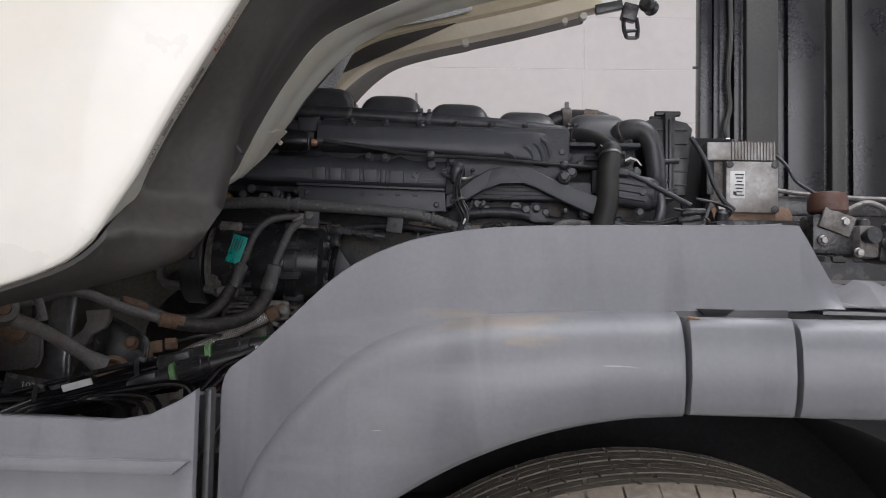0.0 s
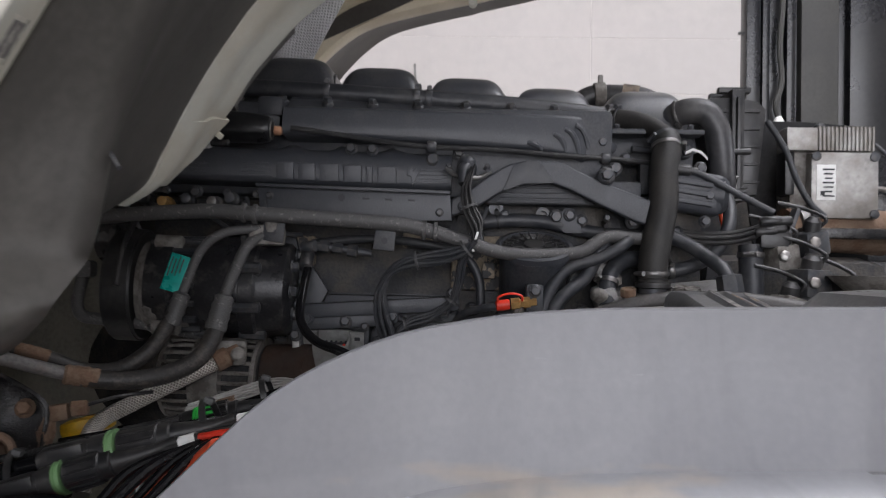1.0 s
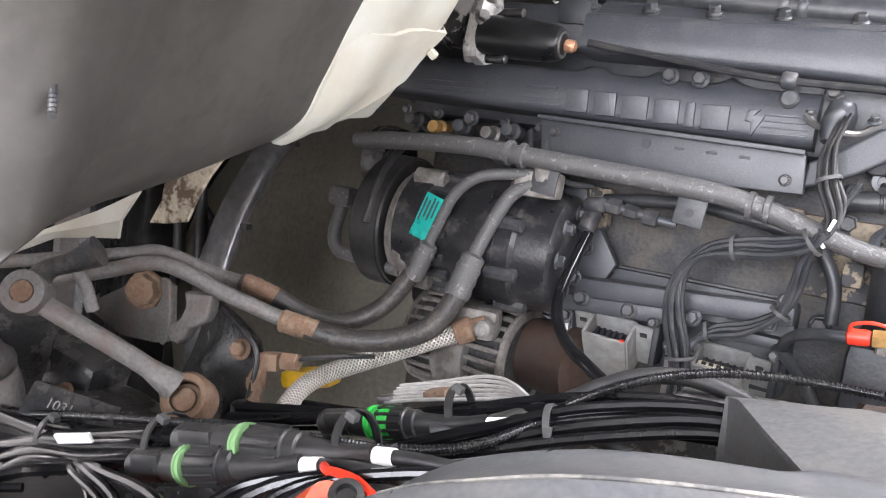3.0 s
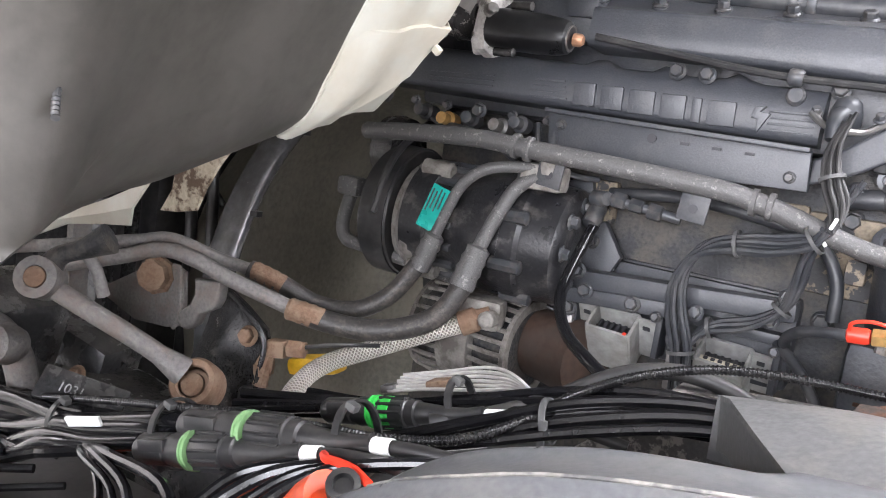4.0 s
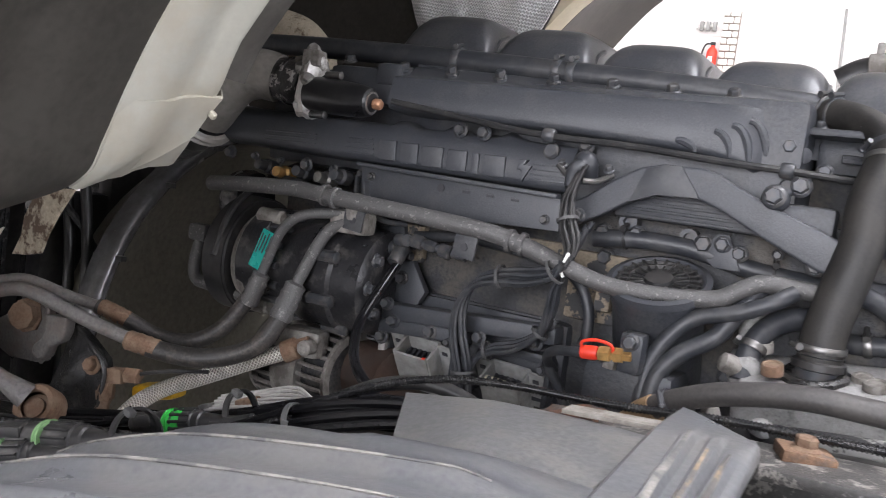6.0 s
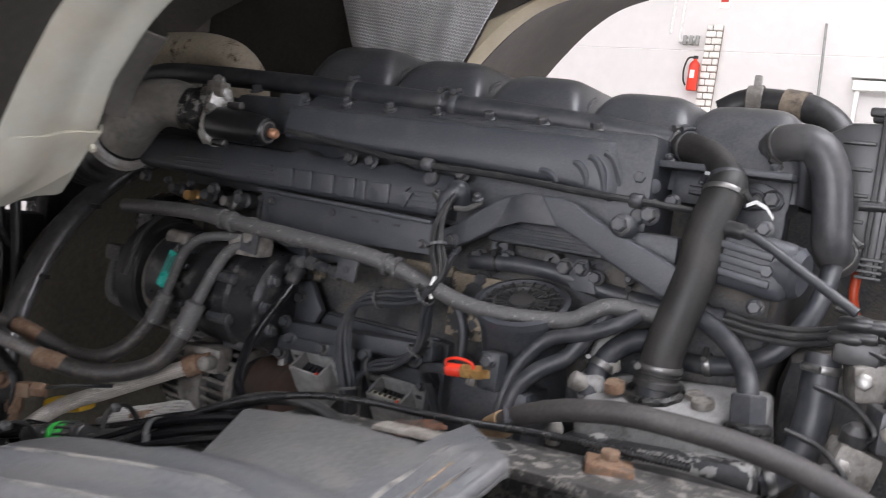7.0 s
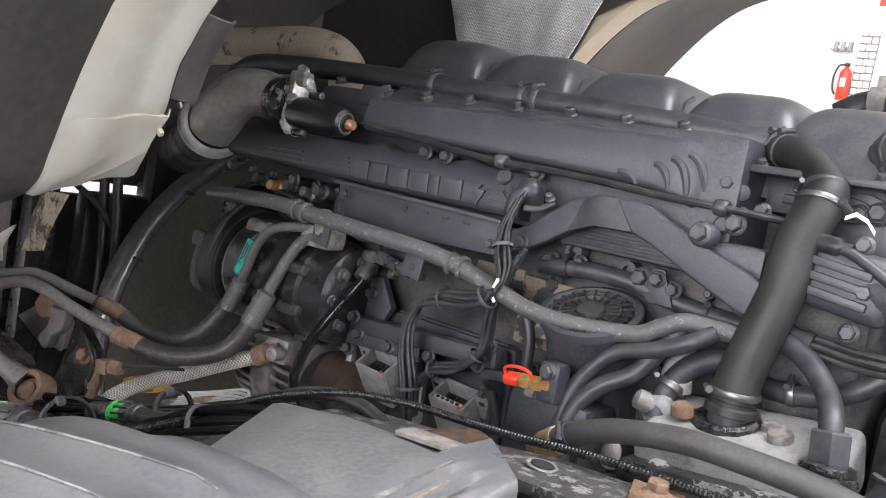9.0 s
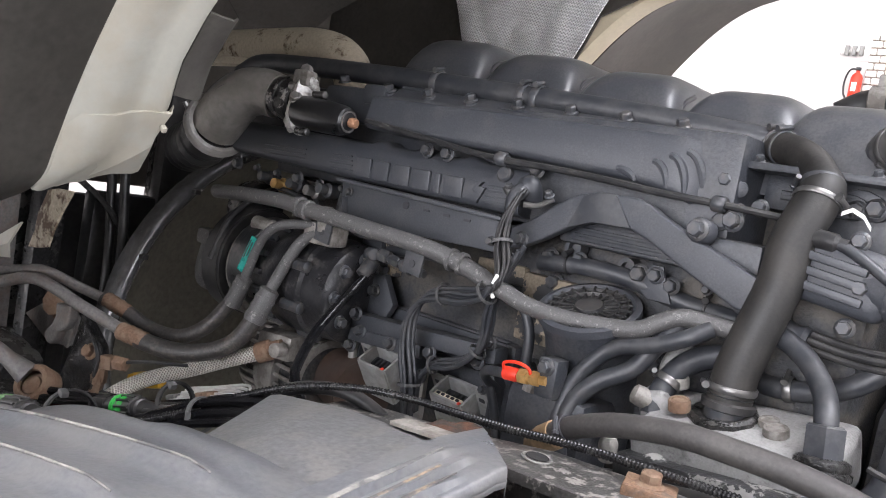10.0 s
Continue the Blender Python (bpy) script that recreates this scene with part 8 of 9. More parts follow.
part("seal_foot", lathed([(0, 0.022), (0.012, 0.018), (0.03, 0.008)], (0.975, 2.93, 1.855), (0, 0, 1), 14), white_label, back)
part("edge_stud", boxed((0.858, 2.95, 2.16), (0.02, 0.012, 0.008), 0.002), black_metal, back)
for z in (2.36, 1.98):
    part("hinge", boxed((1.70, 2.93, z), (0.06, 0.03, 0.045), 0.008), black_metal, back)
part("panel_foot", boxed((1.6, 3.1, 0.72), (1.3, 0.3, 1.45), 0.02), black_metal, back)

# ---- lower left: links, brackets, wiring ----
arm = thing("stabiliser_link", (-0.75, 1.3, 1.05), "weathered steel link with rubber bushes", "link arm")
part("link_bar", tubed([(-0.812, 1.215, 1.212), (-0.76, 1.245, 1.185), (-0.72, 1.29, 1.150), (-0.685, 1.325, 1.118)], lambda t: 0.0128 + 0.0004 * t + 0.007 * max(0.0, t - 0.8) / 0.2, 12), arm_mat, arm)
part("eye", lathed([(-0.020, 0.020), (-0.020, 0.029), (-0.016, 0.033), (0.014, 0.033), (0.020, 0.029), (0.020, 0.022), (0.016, 0.020)], (-0.670, 1.337, 1.102), (0.30, -0.80, 0.50), 28, False), rusty, arm, "rusty eye")
part("bush", lathed([(-0.018, 0.021), (0.006, 0.021), (0.007, 0.016), (0.011, 0.015), (0.012, 0.008)], (-0.672, 1.335, 1.100), (0.30, -0.80, 0.50), 20), rusty, arm, "rust-brown bush bolt")
part("eye", lathed([(-0.018, 0.014), (-0.018, 0.026), (0.018, 0.026), (0.018, 0.014)], (-0.815, 1.205, 1.222), (0.5, -0.8, 0.3), 20, False), arm_mat, arm)
part("bush", lathed([(-0.016, 0.013), (0.020, 0.013), (0.022, 0.007)], (-0.815, 1.205, 1.222), (0.5, -0.8, 0.3), 14), rusty, arm)
part("lever", tubed([(-0.818, 1.212, 1.222), (-0.806, 1.22, 1.250), (-0.775, 1.235, 1.266), (-0.752, 1.25, 1.282)], lambda t: 0.020 - 0.008 * math.sin(math.pi * t), 12), block_mat, arm)
part("lever", tubed([(-0.790, 1.24, 1.262), (-0.775, 1.25, 1.240), (-0.768, 1.26, 1.205)], 0.008, 10), arm_mat, arm)
mount = thing("cab_mount_bracket", (-0.72, 1.45, 1.0), "glossy black cab mount bracket with rusty bolts", "bracket")
gloss_black = material("glossy_black_casting", (0.017, 0.017, 0.018), 0.20, dirt=(0.085, 0.078, 0.07), amount=0.45, scale=30, fine=420, bump=0.55, vary=0.3, edge=(0.54, 0.68))
rows = []
for k in range(13):
    v = k / 12
    z = 1.212 - 0.262 * v
    right = ease([(0.0, -0.738), (0.14, -0.655), (0.22, -0.642), (0.34, -0.645), (1.0, -0.662)], v)
    left = ease([(0.0, -0.752), (0.3, -0.775), (0.5, -0.80), (1.0, -0.83)], v)
    rows.append([(left + (right - left) * j / 10, 1.44 - 0.030 * math.exp(-((j / 10 - 0.42) / 0.2) ** 2 - ((v - 0.38) / 0.2) ** 2) - 0.034 * math.exp(-((j / 10 - 0.75) / 0.16) ** 2 - ((v - 0.78) / 0.3) ** 2) - 0.012 * (j / 10), z) for j in range(11)])
part("mount_plate", sheet(bmesh.new(), rows, 0.010, (0, 1, 0)), gloss_black, mount, angle=60)
for off in (0.0, 0.009):
    part("mount_edge", tubed([(-0.744 + off, 1.428 - off, 1.216), (-0.692 + off, 1.424 - off, 1.194), (-0.652 + off, 1.420 - off, 1.172), (-0.641 + off, 1.420 - off, 1.152), (-0.646 + off, 1.420 - off, 1.11), (-0.655, 1.42, 1.03)], 0.0038, 8), gloss_black, mount)
bolt(mount, (-0.668, 1.418, 1.156), (0.2, -1, 0.3), BOLT_RUST)
part("rusty_hook", prism(bmesh.new(), [(-0.752, 1.220), (-0.702, 1.226), (-0.704, 1.200), (-0.712, 1.186), (-0.738, 1.172), (-0.744, 1.156), (-0.757, 1.146), (-0.771, 1.147), (-0.779, 1.158), (-0.775, 1.168), (-0.757, 1.182), (-0.748, 1.200)], 1.388, 1.408, 0.005, 3), arm_mat, mount, "weathered cast hook")
tank = thing("washer_bracket", (-0.95, 1.5, 1.05), "dusty black bracket plate with a rusty knob", "bracket")
part("bracket_plate", prism(bmesh.new(), [(-1.108, 1.113), (-0.994, 1.175), (-0.922, 1.193), (-0.900, 1.188), (-0.893, 1.118), (-0.902, 1.098), (-0.93, 1.090), (-1.003, 1.084)], 1.50, 1.515, 0.006), arm_mat, tank)
part("plate_rim", tubed([(-0.916, 1.497, 1.196), (-0.899, 1.497, 1.188), (-0.893, 1.497, 1.12), (-0.905, 1.497, 1.096)], 0.004, 8), arm_mat, tank)
part("knob", lathed([(-0.01, 0.024), (0.0, 0.031), (0.012, 0.031), (0.014, 0.026), (0.028, 0.025), (0.032, 0.018)], (-0.950, 1.50, 1.172), (0.35, -1, 0.1), 8), rusty, tank)
part("lower_casting", boxed((-1.02, 1.42, 1.02), (0.16, 0.10, 0.14), 0.03, (0, 15, 10)), black_metal, tank)
bolt(tank, (-0.95, 1.365, 1.03), (0.2, -1, 0.3), BOLT_RUST)
bolt(tank, (-1.0, 1.36, 1.06), (0.2, -1, 0.3), BOLT_BIG)
steer = thing("steering_box", (-0.92, 1.25, 1.0), "dark steering box lever with a grey ball joint", "steering gear")
part("lever", tubed([(-0.98, 1.22, 1.12), (-0.93, 1.22, 1.13), (-0.895, 1.23, 1.10), (-0.885, 1.24, 1.05)], 0.02, 12), arm_mat, steer)
part("housing", boxed((-1.0, 1.28, 1.10), (0.12, 0.12, 0.16), 0.03, (0, 20, 0)), black_metal, steer)
part("ball_joint", lathed([(-0.02, 0.02), (0, 0.028), (0.02, 0.024), (0.03, 0.012)], (-0.885, 1.21, 1.12), (0.2, -1, 0.2), 16), arm_mat, steer)
mark = bpy.data.curves.new("chalk_mark", "FONT")
mark.body, mark.size, mark.extrude, mark.align_x = "1031", 0.017, 0.0004, "CENTER"
mk = new("chalk_mark", mark)
mk.matrix_world = pose(-0.83, 1.148, 1.075, 60, 180, 28)
dg = bpy.context.evaluated_depsgraph_get()
mm = bpy.data.meshes.new_from_object(mk.evaluated_get(dg))
bpy.data.objects.remove(mk)
mm.materials.clear()
mm.materials.append(material("grey_chalk", (0.34, 0.34, 0.33), 0.8, dirt=(0.08, 0.08, 0.08), amount=1.0, scale=150, edge=(0.5, 0.6)))
plate = thing("tray_edge", (-0.84, 1.2, 1.05), "dark tray edge with chalked numbers", "tray")
part("edge_sheet", boxed((-0.765, 1.238, 1.082), (0.11, 0.010, 0.045), 0.004, (-40, 12, 32)), black_metal, plate)
shared("chalk_mark", mm, pose(-0.768, 1.222, 1.085, 50, 12, 32), plate)

elb = thing("air_line_elbow", (-0.60, 1.44, 1.08), "rusty elbow fitting on a thin line", "pipe fitting")
part("elbow_nut", lathed([(-0.012, 0.010), (-0.010, 0.0125), (0.010, 0.0125), (0.012, 0.010)], (-0.592, 1.43, 1.156), (0.95, 0.2, 0.1), 6), rusty, elb)
part("elbow_body", boxed((-0.622, 1.427, 1.150), (0.030, 0.022, 0.024), 0.005, (0, -8, 10)), rusty, elb)
part("elbow_leg", tubed([(-0.630, 1.425, 1.150), (-0.635, 1.422, 1.132), (-0.638, 1.418, 1.095)], lambda t: 0.0115 - 0.002 * math.sin(t * 9), 8), rusty, elb)
part("leg_nut", lathed([(-0.008, 0.010), (-0.007, 0.0135), (0.007, 0.0135), (0.008, 0.010)], (-0.637, 1.42, 1.118), (0.1, 0.1, -1), 6), rusty, elb)
part("thin_line", tubed([(-0.59, 1.432, 1.158), (-0.565, 1.44, 1.166), (-0.54, 1.455, 1.172), (-0.51, 1.50, 1.172)], 0.003, 8), rubber, elb)
part("lower_nut", lathed([(-0.02, 0.018), (0.01, 0.020), (0.014, 0.014)], (-0.642, 1.41, 1.078), (0, 0, 1), 10), black_plastic, elb)
solo("yellow_reservoir", boxed((-0.610, 1.50, 1.118), (0.08, 0.04, 0.026), 0.010, (0, -14, 10)), yellow, "small yellow plastic container behind the hose", "container")

harness = thing("main_wiring_harness", (-0.5, 1.2, 1.05), "thick bundle of glossy black cables with ties", "wiring harness")
rng = random.Random(21)
HM = [(-0.98, 1.215, 1.02), (-0.86, 1.215, 1.035), (-0.76, 1.215, 1.052), (-0.66, 1.215, 1.072), (-0.58, 1.215, 1.098), (-0.50, 1.215, 1.112)]
for k in range(7):
    a = 2 * math.pi * k / 7
    line = [Vector(p) + Vector((0, 0.020 * math.cos(a), 0.017 * math.sin(a))) * (1.2 if i in (0, 1) else 0.9) for i, p in enumerate(HM)]
    part("cable", tubed(line, 0.0085 + 0.003 * rng.random(), 9, 6), cable_mat, harness)
for x, y, z, r in ((-0.731, 1.205, 1.060, 0.034), (-0.554, 1.205, 1.108, 0.036), (-0.326, 1.215, 1.176, 0.034), (-0.287, 1.335, 1.196, 0.026)):
    tie = part("cable_tie", lathed([(-0.004, r), (-0.004, r + 0.003), (0.004, r + 0.003), (0.004, r)], (x, y, z), (0.95, 0.05, 0.3), 22, False), black_plastic, harness)
    part("tie_head", boxed((x + 0.004, y - r * 0.7, z - r * 0.75), (0.013, 0.011, 0.012), 0.002, (30, 15, 0)), black_plastic, tie)
    part("tie_tip", boxed((x - 0.002, y - r * 0.35, z + r * 0.98), (0.012, 0.010, 0.008), 0.002, (0, 15, 0)), tie_mat, tie)
RB = [[(-0.52, 1.235, 1.115), (-0.42, 1.25, 1.138), (-0.33, 1.26, 1.162), (-0.24, 1.275, 1.200), (-0.15, 1.295, 1.236), (-0.05, 1.325, 1.258), (0.03, 1.34, 1.262)],
      [(-0.50, 1.35, 1.13), (-0.40, 1.355, 1.152), (-0.30, 1.36, 1.19), (-0.2, 1.36, 1.225), (-0.1, 1.365, 1.245), (0.0, 1.37, 1.252)],
      [(-0.56, 1.30, 1.12), (-0.45, 1.33, 1.145), (-0.35, 1.36, 1.17), (-0.25, 1.375, 1.20), (-0.15, 1.385, 1.225), (-0.04, 1.39, 1.24)]]
for j, base in enumerate(RB):
    for k in range(5):
        off = Vector((0, (k - 2) * 0.011 + 0.004 * rng.random(), 0.008 * rng.random() - 0.006 * abs(k - 2)))
        line = [Vector(p) + off + Vector((0, 0, 0.006 * math.sin(i * 1.3 + k))) for i, p in enumerate(base)]
        part("cable", tubed(line, 0.0048 + 0.002 * rng.random(), 8, 6), cable_mat, harness)
for x, y, z in ((-0.171, 1.292, 1.236),):
    tie = part("cable_tie", lathed([(-0.003, 0.019), (-0.003, 0.0215), (0.003, 0.0215), (0.003, 0.019)], (x, y, z - 0.012), (1, 0.12, 0.3), 22, False), tie_mat, harness)
    part("tie_tail", boxed((x + 0.004, y - 0.021, z - 0.018), (0.007, 0.004, 0.026), 0.001), tie_mat, tie)
for line, r in (([(-0.98, 1.20, 1.04), (-0.846, 1.20, 1.060), (-0.779, 1.195, 1.067), (-0.726, 1.19, 1.073), (-0.667, 1.19, 1.089), (-0.583, 1.19, 1.117), (-0.52, 1.195, 1.133)], 0.0105),
                ([(-0.98, 1.19, 0.99), (-0.842, 1.19, 1.025), (-0.777, 1.185, 1.049), (-0.726, 1.18, 1.069), (-0.667, 1.18, 1.083), (-0.582, 1.185, 1.108), (-0.52, 1.19, 1.118)], 0.011),
                ([(-0.95, 1.18, 0.97), (-0.825, 1.175, 1.012), (-0.771, 1.17, 1.040), (-0.721, 1.165, 1.062), (-0.644, 1.165, 1.078), (-0.575, 1.175, 1.098)], 0.0095),
                ([(-0.93, 1.17, 0.94), (-0.823, 1.16, 0.994), (-0.760, 1.155, 1.032), (-0.711, 1.152, 1.060), (-0.653, 1.16, 1.073), (-0.60, 1.175, 1.085)], 0.008)):
    part("cable", tubed(line, r, 10, 6), cable_mat, harness)
for k, (a, b) in enumerate((((-0.624, 1.14, 1.078), (-0.519, 1.10, 1.078)), ((-0.600, 1.14, 1.086), (-0.498, 1.10, 1.086)), ((-0.577, 1.14, 1.093), (-0.444, 1.10, 1.110)), ((-0.61, 1.14, 1.080), (-0.54, 1.10, 1.065)),
                             ((-0.394, 1.14, 1.140), (-0.420, 1.10, 1.106)), ((-0.360, 1.14, 1.151), (-0.398, 1.10, 1.114)), ((-0.334, 1.14, 1.160), (-0.37, 1.10, 1.122)), ((-0.308, 1.14, 1.170), (-0.344, 1.10, 1.134)))):
    a, b = Vector(a), Vector(b)
    start = [(-0.70, 1.18, 1.062), (-0.66, 1.165, 1.070)] if k < 4 else [(a.x + 0.14, 1.20, a.z + 0.035), (a.x + 0.06, 1.172, a.z + 0.02)]
    part("cable", tubed(start + [a, b, (b.x + (0.03 if k < 4 else -0.05), 1.05, b.z - 0.07), (b.x + (0.04 if k < 4 else -0.09), 1.0, b.z - 0.16)], 0.0042 + 0.0011 * (k % 3) + (0.0005 if k > 3 else 0), 9, 6), cable_mat, harness)
for k in range(9):
    line = [(-0.98, 1.06 + 0.016 * k, 0.95 + 0.004 * k), (-0.86, 1.08 + 0.012 * k, 0.99 + 0.004 * k + 0.008 * math.sin(k * 2.1)), (-0.77, 1.10 + 0.008 * k, 1.025 + 0.006 * math.sin(k * 1.7)), (-0.70, 1.14, 1.055), (-0.64, 1.16, 1.072)]
    part("cable", tubed(line, 0.0034 + 0.0016 * (k % 3), 8, 6), cable_mat, harness)
for k in range(7):
    x0 = -0.93 + 0.055 * k
    line = [(x0 + 0.20, 1.12, 1.05), (x0 + 0.13, 1.07, 1.045 - 0.004 * k), (x0 + 0.06, 1.02, 1.02), (x0, 0.97, 0.97), (x0 - 0.05, 0.93, 0.90)]
    part("cable", tubed(line, 0.0042 + 0.001 * (k % 2), 8, 6), cable_mat, harness)
part("white_tape", boxed((-0.655, 1.162, 1.100), (0.050, 0.004, 0.012), 0.001, (20, -16, 8)), white_label, harness, "white paper tape")
conduit_mat = material("glossy_conduit_plastic", (0.009, 0.009, 0.010), 0.22, dirt=(0.05, 0.047, 0.043), amount=0.3, scale=40, bump=0.05)
con = hose("corrugated_conduit", [(-0.98, 1.215, 1.03), (-0.866, 1.208, 1.058), (-0.748, 1.205, 1.090), (-0.642, 1.202, 1.118), (-0.548, 1.20, 1.141)], 0.003, black_plastic, "black corrugated cable conduit", "conduit")
part("conduit_tube", corrugated([(-0.98, 1.215, 1.03), (-0.866, 1.208, 1.058), (-0.748, 1.205, 1.090), (-0.642, 1.202, 1.118), (-0.548, 1.20, 1.141), (-0.463, 1.20, 1.162), (-0.401, 1.198, 1.173), (-0.343, 1.198, 1.183), (-0.289, 1.20, 1.192), (-0.229, 1.23, 1.203), (-0.19, 1.28, 1.222), (-0.165, 1.33, 1.243), (-0.12, 1.375, 1.266), (-0.06, 1.42, 1.281), (0.01, 1.45, 1.286), (0.083, 1.462, 1.288), (0.147, 1.465, 1.293), (0.25, 1.465, 1.305), (0.40, 1.46, 1.315)], 0.0050, 0.0042), conduit_mat, con)
hose("grey_loom_sleeve", [(-0.30, 1.30, 1.180), (-0.25, 1.33, 1.196), (-0.198, 1.37, 1.222), (-0.165, 1.40, 1.244), (-0.134, 1.42, 1.258), (-0.088, 1.44, 1.264), (-0.03, 1.45, 1.25), (0.03, 1.45, 1.21)], 0.0088, rubber, "black rubber loom sleeve arching over the rail", "cable sleeve")


def connector(name, a, b, label, ring_mat, scale=1.0):
    """A round harness plug: ribbed sleeve, locking ring and tail."""
    a, b = Vector(a), Vector(b)
    d = (b - a).normalized()
    L = (b - a).length
    t = thing(name, a, label, "connector", "harness plugs")
    r = 0.0175 * scale
    part("plug_tail", lathed([(0, r * 0.7), (L * 0.02, r * 0.95), (L * 0.12, r * 0.95)], a, d, 16), black_plastic, t)
    sl = part("ribbed_sleeve", lathed([(L * 0.10, r * 0.95), (L * 0.11, r * 1.06), (L * 0.38, r * 1.12), (L * 0.40, r)], a, d, 20), black_plastic, t)
    u = d.orthogonal().normalized()
    w = d.cross(u)
    for k in range(12):
        n = u * math.cos(k * math.pi / 6) + w * math.sin(k * math.pi / 6)
        part("grip", tubed([a + d * L * 0.12 + n * r * 1.08, a + d * L * 0.37 + n * r * 1.13], 0.0022, 6, 2), black_plastic, sl)
    part("lock_ring", lathed([(L * 0.41, r * 0.9), (L * 0.415, r * 1.20), (L * 0.430, r * 1.22), (L * 0.44, r * 1.1), (L * 0.455, r * 1.1), (L * 0.46, r * 1.2), (L * 0.475, r * 1.18), (L * 0.48, r * 0.9)], a, d, 24), ring_mat, t)
    part("plug_body", lathed([(L * 0.47, r * 0.9), (L * 0.49, r * 1.08), (L * 0.60, r * 1.05), (L * 0.61, r * 0.92), (L * 0.66, r * 0.92), (L * 0.67, r * 1.0), (L * 0.95, r * 0.96), (L, r * 0.7)], a, d, 16), black_plastic, t)
    part("body_clip", boxed(a + d * L * 0.78 + Vector((0, -r * 0.75, r * 0.4)), (L * 0.26, 0.008, 0.014), 0.002, (0, -math.degrees(math.atan2(d.z, d.x)), 0)), black_plastic, t)
    part("boot", tubed([a - d * 0.075 + Vector((0, 0, 0.004)), a - d * 0.04, a - d * 0.012, a + d * 0.004], lambda q: r * (0.40 + 0.55 * max(0.0, q - 0.25)), 14), rubber, t)
    part("white_tape", lathed([(-0.098, r * 0.40), (-0.098, r * 0.46), (-0.078, r * 0.47), (-0.078, r * 0.40)], a, d, 14, False), white_label, t, "white paper tape")
    part("lead", tubed([a - d * 0.22 + Vector((0, 0.02, -0.03)), a - d * 0.17 + Vector((0, 0.01, -0.012)), a - d * 0.12 + Vector((0, 0.003, -0.002)), a - d * 0.06], r * 0.39, 10), rubber, t)


connector("harness_plug", (-0.362, 1.185, 1.172), (-0.523, 1.185, 1.134), "black round plug with a green locking ring", pale_green, 1.0)
connector("harness_plug", (-0.425, 1.170, 1.141), (-0.568, 1.170, 1.096), "black round plug with a pale green seal", pale_green, 1.0)
connector("harness_plug", (-0.318, 1.310, 1.181), (-0.440, 1.310, 1.147), "black round plug with a bright green ring", green_plastic, 0.85)
part("green_sleeve", lathed([(-0.010, 0.014), (-0.010, 0.0175), (-0.004, 0.0165), (0.002, 0.0175), (0.010, 0.017), (0.010, 0.014)], (-0.358, 1.310, 1.1698), (0.95, 0, 0.27), 16, False), green_plastic, bpy.data.objects["harness_plug.002"])
flat = thing("ribbon_lead", (-0.35, 1.45, 1.15), "flat pale bundle of wires in a worn sleeve", "wiring")
for k in range(6):
    part("strand", tubed([(-0.44, 1.43 + 0.006 * k, 1.144 + 0.003 * k), (-0.39, 1.435 + 0.008 * k, 1.160 + 0.003 * k), (-0.33, 1.44 + 0.008 * k, 1.176 + 0.004 * k), (-0.28, 1.45, 1.188 + 0.003 * k), (-0.24, 1.44, 1.185)], 0.0023, 7, 6), material("pale_wire", (0.36, 0.35, 0.335), 0.5, dirt=(0.25, 0.22, 0.2), amount=0.4, scale=30) if k == 0 else bpy.data.materials["pale_wire"], flat)
part("sleeve", boxed((-0.380, 1.452, 1.168), (0.030, 0.030, 0.010), 0.004, (0, -18, 6)), rusty, flat, "rust-brown clip")
part("end_pins", boxed((-0.442, 1.436, 1.146), (0.020, 0.016, 0.010), 0.003, (0, -18, 6)), bright, flat)
org = hose("orange_pipe", [(-0.64, 1.16, 0.975), (-0.562, 1.16, 1.003), (-0.468, 1.16, 1.038), (-0.379, 1.150, 1.092), (-0.318, 1.135, 1.135), (-0.285, 1.125, 1.162)], 0.023, orange_plastic, "bright orange-red plastic pipe under the cables", "pipe", 16)
part("pipe_branch", tubed([(-0.31, 1.130, 1.145), (-0.27, 1.11, 1.150), (-0.23, 1.07, 1.14)], 0.019, 14), orange_plastic, org)
part("black_coupling", lathed([(-0.012, 0.010), (-0.010, 0.0145), (-0.003, 0.0135), (0.0, 0.0150), (0.003, 0.0135), (0.010, 0.0145), (0.011, 0.009), (0.004, 0.008)], (-0.268, 1.122, 1.176), (0.3, -0.6, 0.7), 18), black_plastic, org)
hose("red_lead", [(-0.325, 1.165, 1.174), (-0.310, 1.15, 1.179), (-0.293, 1.145, 1.183), (-0.272, 1.140, 1.185), (-0.25, 1.13, 1.184)], 0.0042, red_plastic, "short bright red cable lead", "cable", 8)

# ---- fittings on the far wall ----
pil = thing("brick_pier", (-1.81, 9.95, 0), "white painted brick pier against the wall", "pier")
part("pier_core", boxed((-1.81, 9.985, 1.85), (0.17, 0.05, 3.72), 0.0), mortar, pil)
ext = thing("fire_extinguisher", (-1.98, 9.9, 3.0), "red wall fire extinguisher with a black hose", "fire extinguisher")
part("cylinder", lathed([(0, 0.05), (0.01, 0.057), (0.27, 0.057), (0.30, 0.045), (0.325, 0.02), (0.34, 0.02)], (-1.955, 9.90, 2.99), (0, 0, 1), 20), red_plastic, ext)
part("valve_head", boxed((-1.955, 9.90, 3.35), (0.05, 0.03, 0.035), 0.006), black_metal, ext)
part("discharge_hose", tubed([(-1.97, 9.89, 3.35), (-2.03, 9.88, 3.33), (-2.06, 9.88, 3.22), (-2.05, 9.88, 3.10), (-2.02, 9.88, 3.04)], 0.010, 8), rubber, ext)
part("label", boxed((-1.955, 9.842, 3.16), (0.05, 0.004, 0.09), 0.001), white_label, ext)
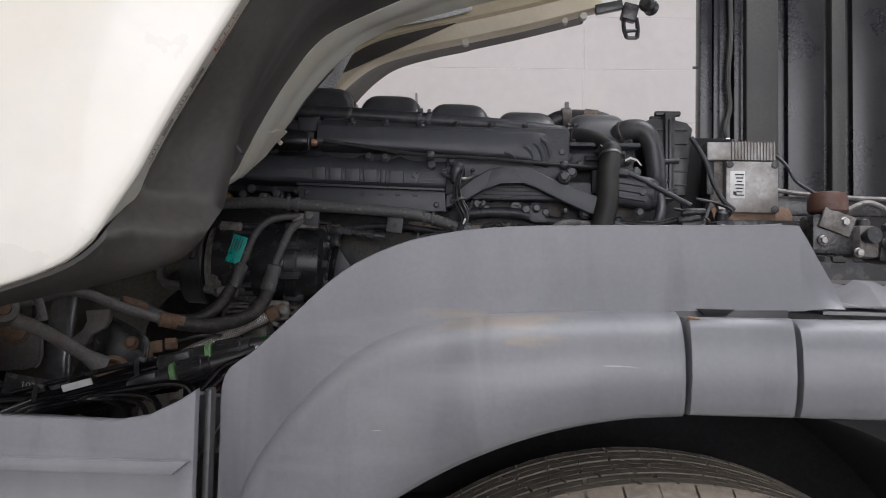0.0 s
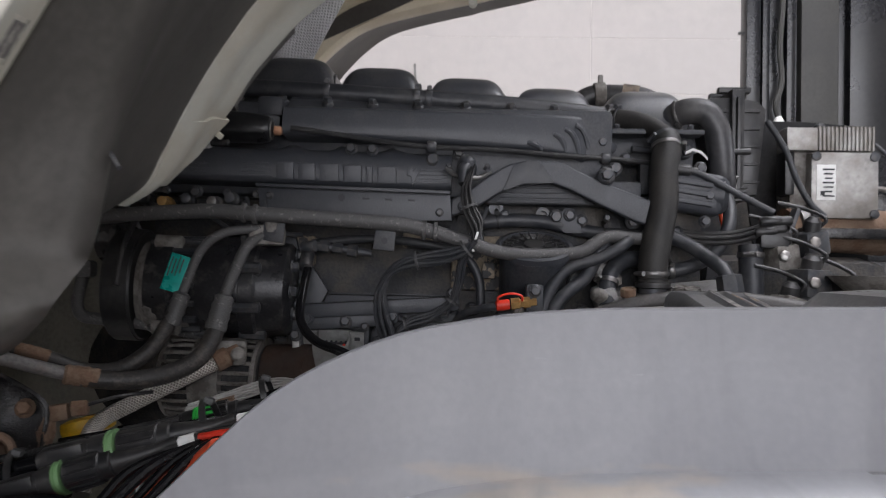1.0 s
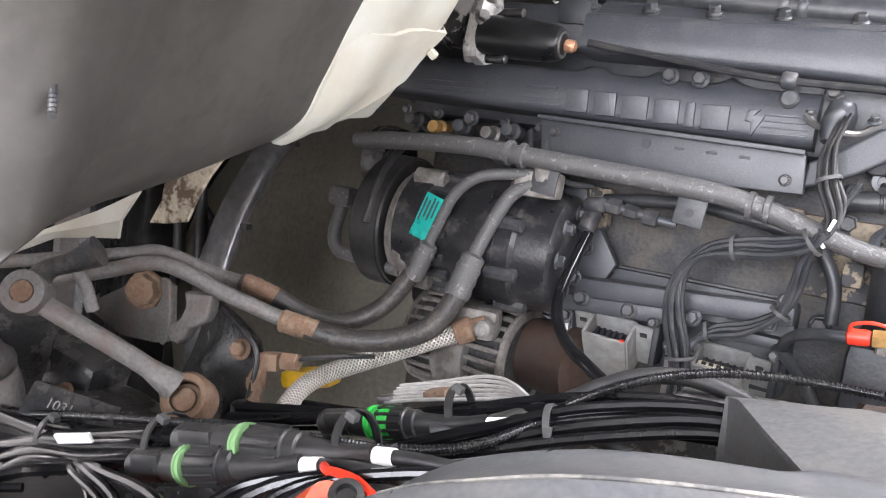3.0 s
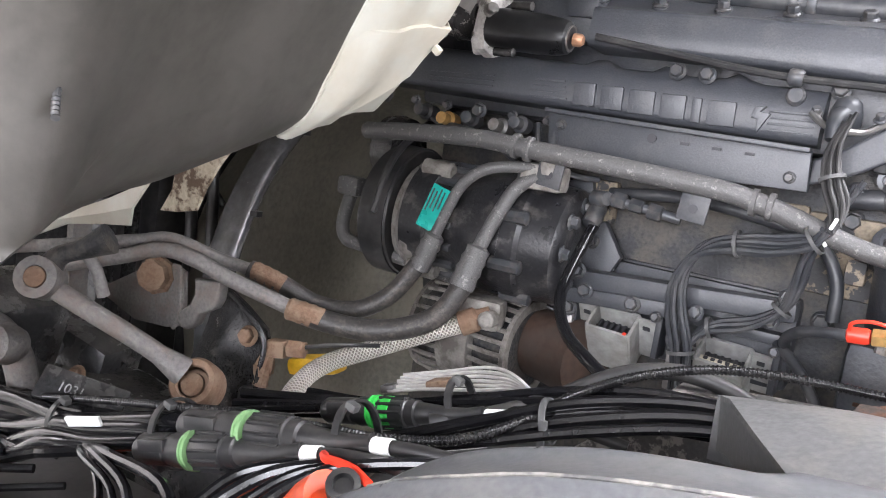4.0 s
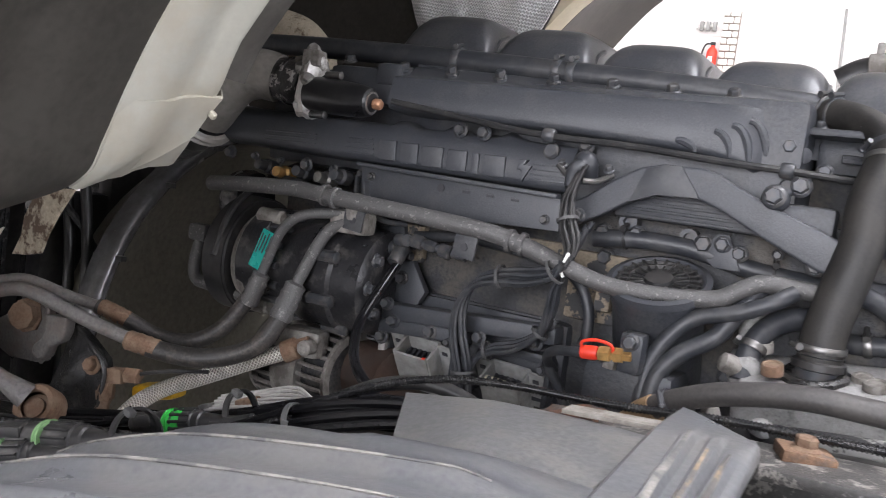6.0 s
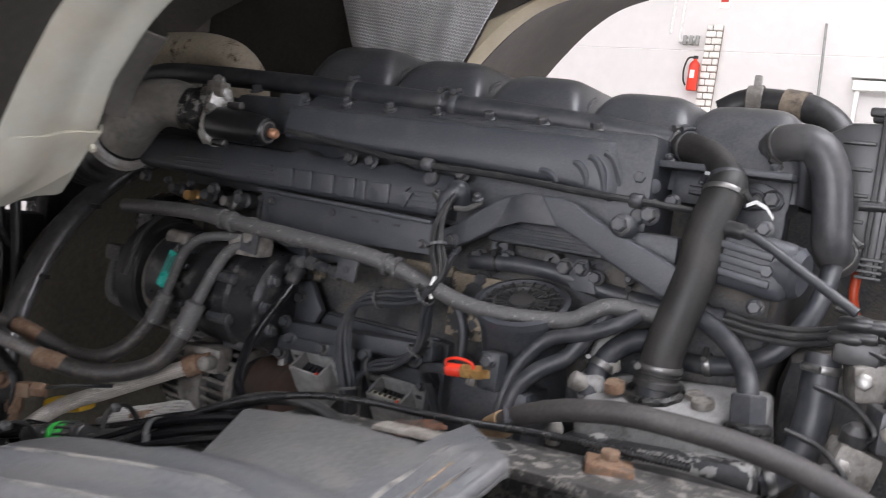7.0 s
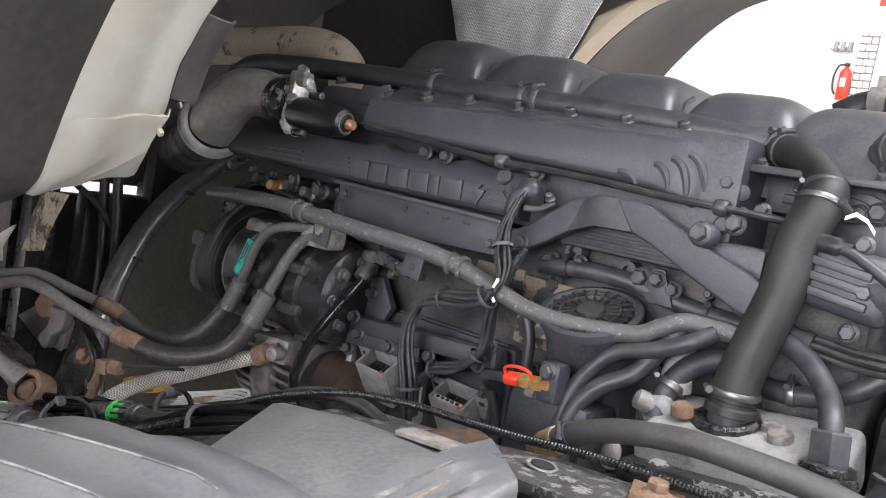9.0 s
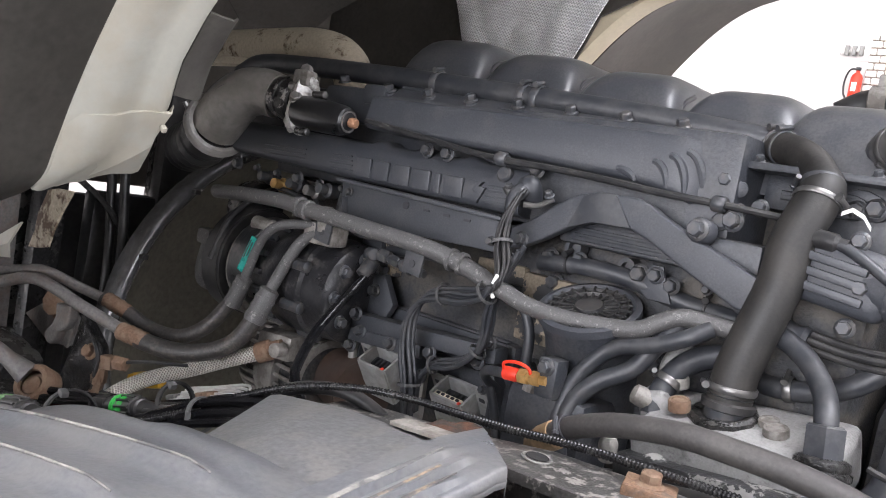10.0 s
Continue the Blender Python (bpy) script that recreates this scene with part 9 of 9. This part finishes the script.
for x, top in ((-2.30, 3.62), (-2.19, 3.63)):
    c = thing("wall_conduit", (x, 10.0, 3.6), "white conduit pipe running up the wall", "conduit", "wall conduits")
    part("conduit_pipe", tubed([(x, 9.985, top), (x + 0.02, 9.985, 5.2), (x + 0.04, 9.985, 7.0)], 0.016, 8, 3), white_label, c)
vl = thing("wall_valve", (-2.07, 9.95, 3.5), "pale valve manifold mounted on the wall", "valve manifold")
part("manifold", tubed([(-2.18, 9.96, 3.53), (-1.96, 9.96, 3.56)], 0.018, 8), white_label, vl)
for x in (-2.12, -2.05, -1.98):
    part("valve_body", boxed((x, 9.95, 3.545), (0.04, 0.05, 0.10), 0.008), conn_grey, vl)
part("bend", tubed([(-2.19, 9.98, 3.63), (-2.18, 9.97, 3.55), (-2.12, 9.96, 3.51)], 0.012, 8), white_label, vl)
sg = thing("wall_sign", (-1.76, 9.97, 3.95), "small red and white safety sign", "sign")
part("sign_board", boxed((-1.76, 9.985, 4.05), (0.12, 0.01, 0.30), 0.003), white_label, sg)
part("sign_symbol", boxed((-1.76, 9.977, 4.02), (0.08, 0.006, 0.10), 0.002), ink_red, sg)
tb = thing("leaning_tube", (-0.68, 9.85, 2.9), "thin grey tube leaning on the wall", "tube")
part("tube_rod", tubed([(-0.70, 9.93, 3.75), (-0.67, 9.90, 3.2), (-0.64, 9.86, 2.4), (-0.60, 9.75, 0.0)], 0.014, 8), conn_grey, tb)
fx = thing("wall_cabinet", (-0.1, 9.9, 3.0), "white shallow wall cabinet", "cabinet")
part("cabinet_body", boxed((-0.05, 9.93, 3.14), (0.62, 0.12, 0.10), 0.008), white_label, fx)
part("cabinet_lip", boxed((-0.05, 9.92, 3.22), (0.66, 0.14, 0.02), 0.004), white_label, fx)
part("cabinet_leg", boxed((-0.31, 9.93, 2.9), (0.04, 0.06, 0.40), 0.004), white_label, fx)

# wall panels and bricks, one piece each
panel_me = finish(boxed((0, 0, 0), (5.99, 0.06, 0.642), 0.004, seg=1), "panel", wall_mat)
for row in range(11):
    for col in range(4):
        cx, cz = 1.355 - 3.0 - 6.0 + 6.0 * col, 0.19 + 0.65 * row - 0.325
        shared("panel", panel_me, Matrix.Translation((cx, 10.02, cz)), wall_north)
brick_me = finish(boxed((0, 0, 0), (0.10, 0.04, 0.060), 0.006, seg=1), "brick", brick_mat)
half_me = finish(boxed((0, 0, 0), (0.055, 0.04, 0.060), 0.006, seg=1), "brick", brick_mat)
for row in range(50):
    z = 0.04 + 0.0745 * row
    flip = row % 2
    shared("brick", brick_me, Matrix.Translation((-1.81 + (0.034 if flip else -0.034), 9.955, z)), pil)
    shared("brick", half_me, Matrix.Translation((-1.81 + (-0.054 if flip else 0.054), 9.955, z)), pil)
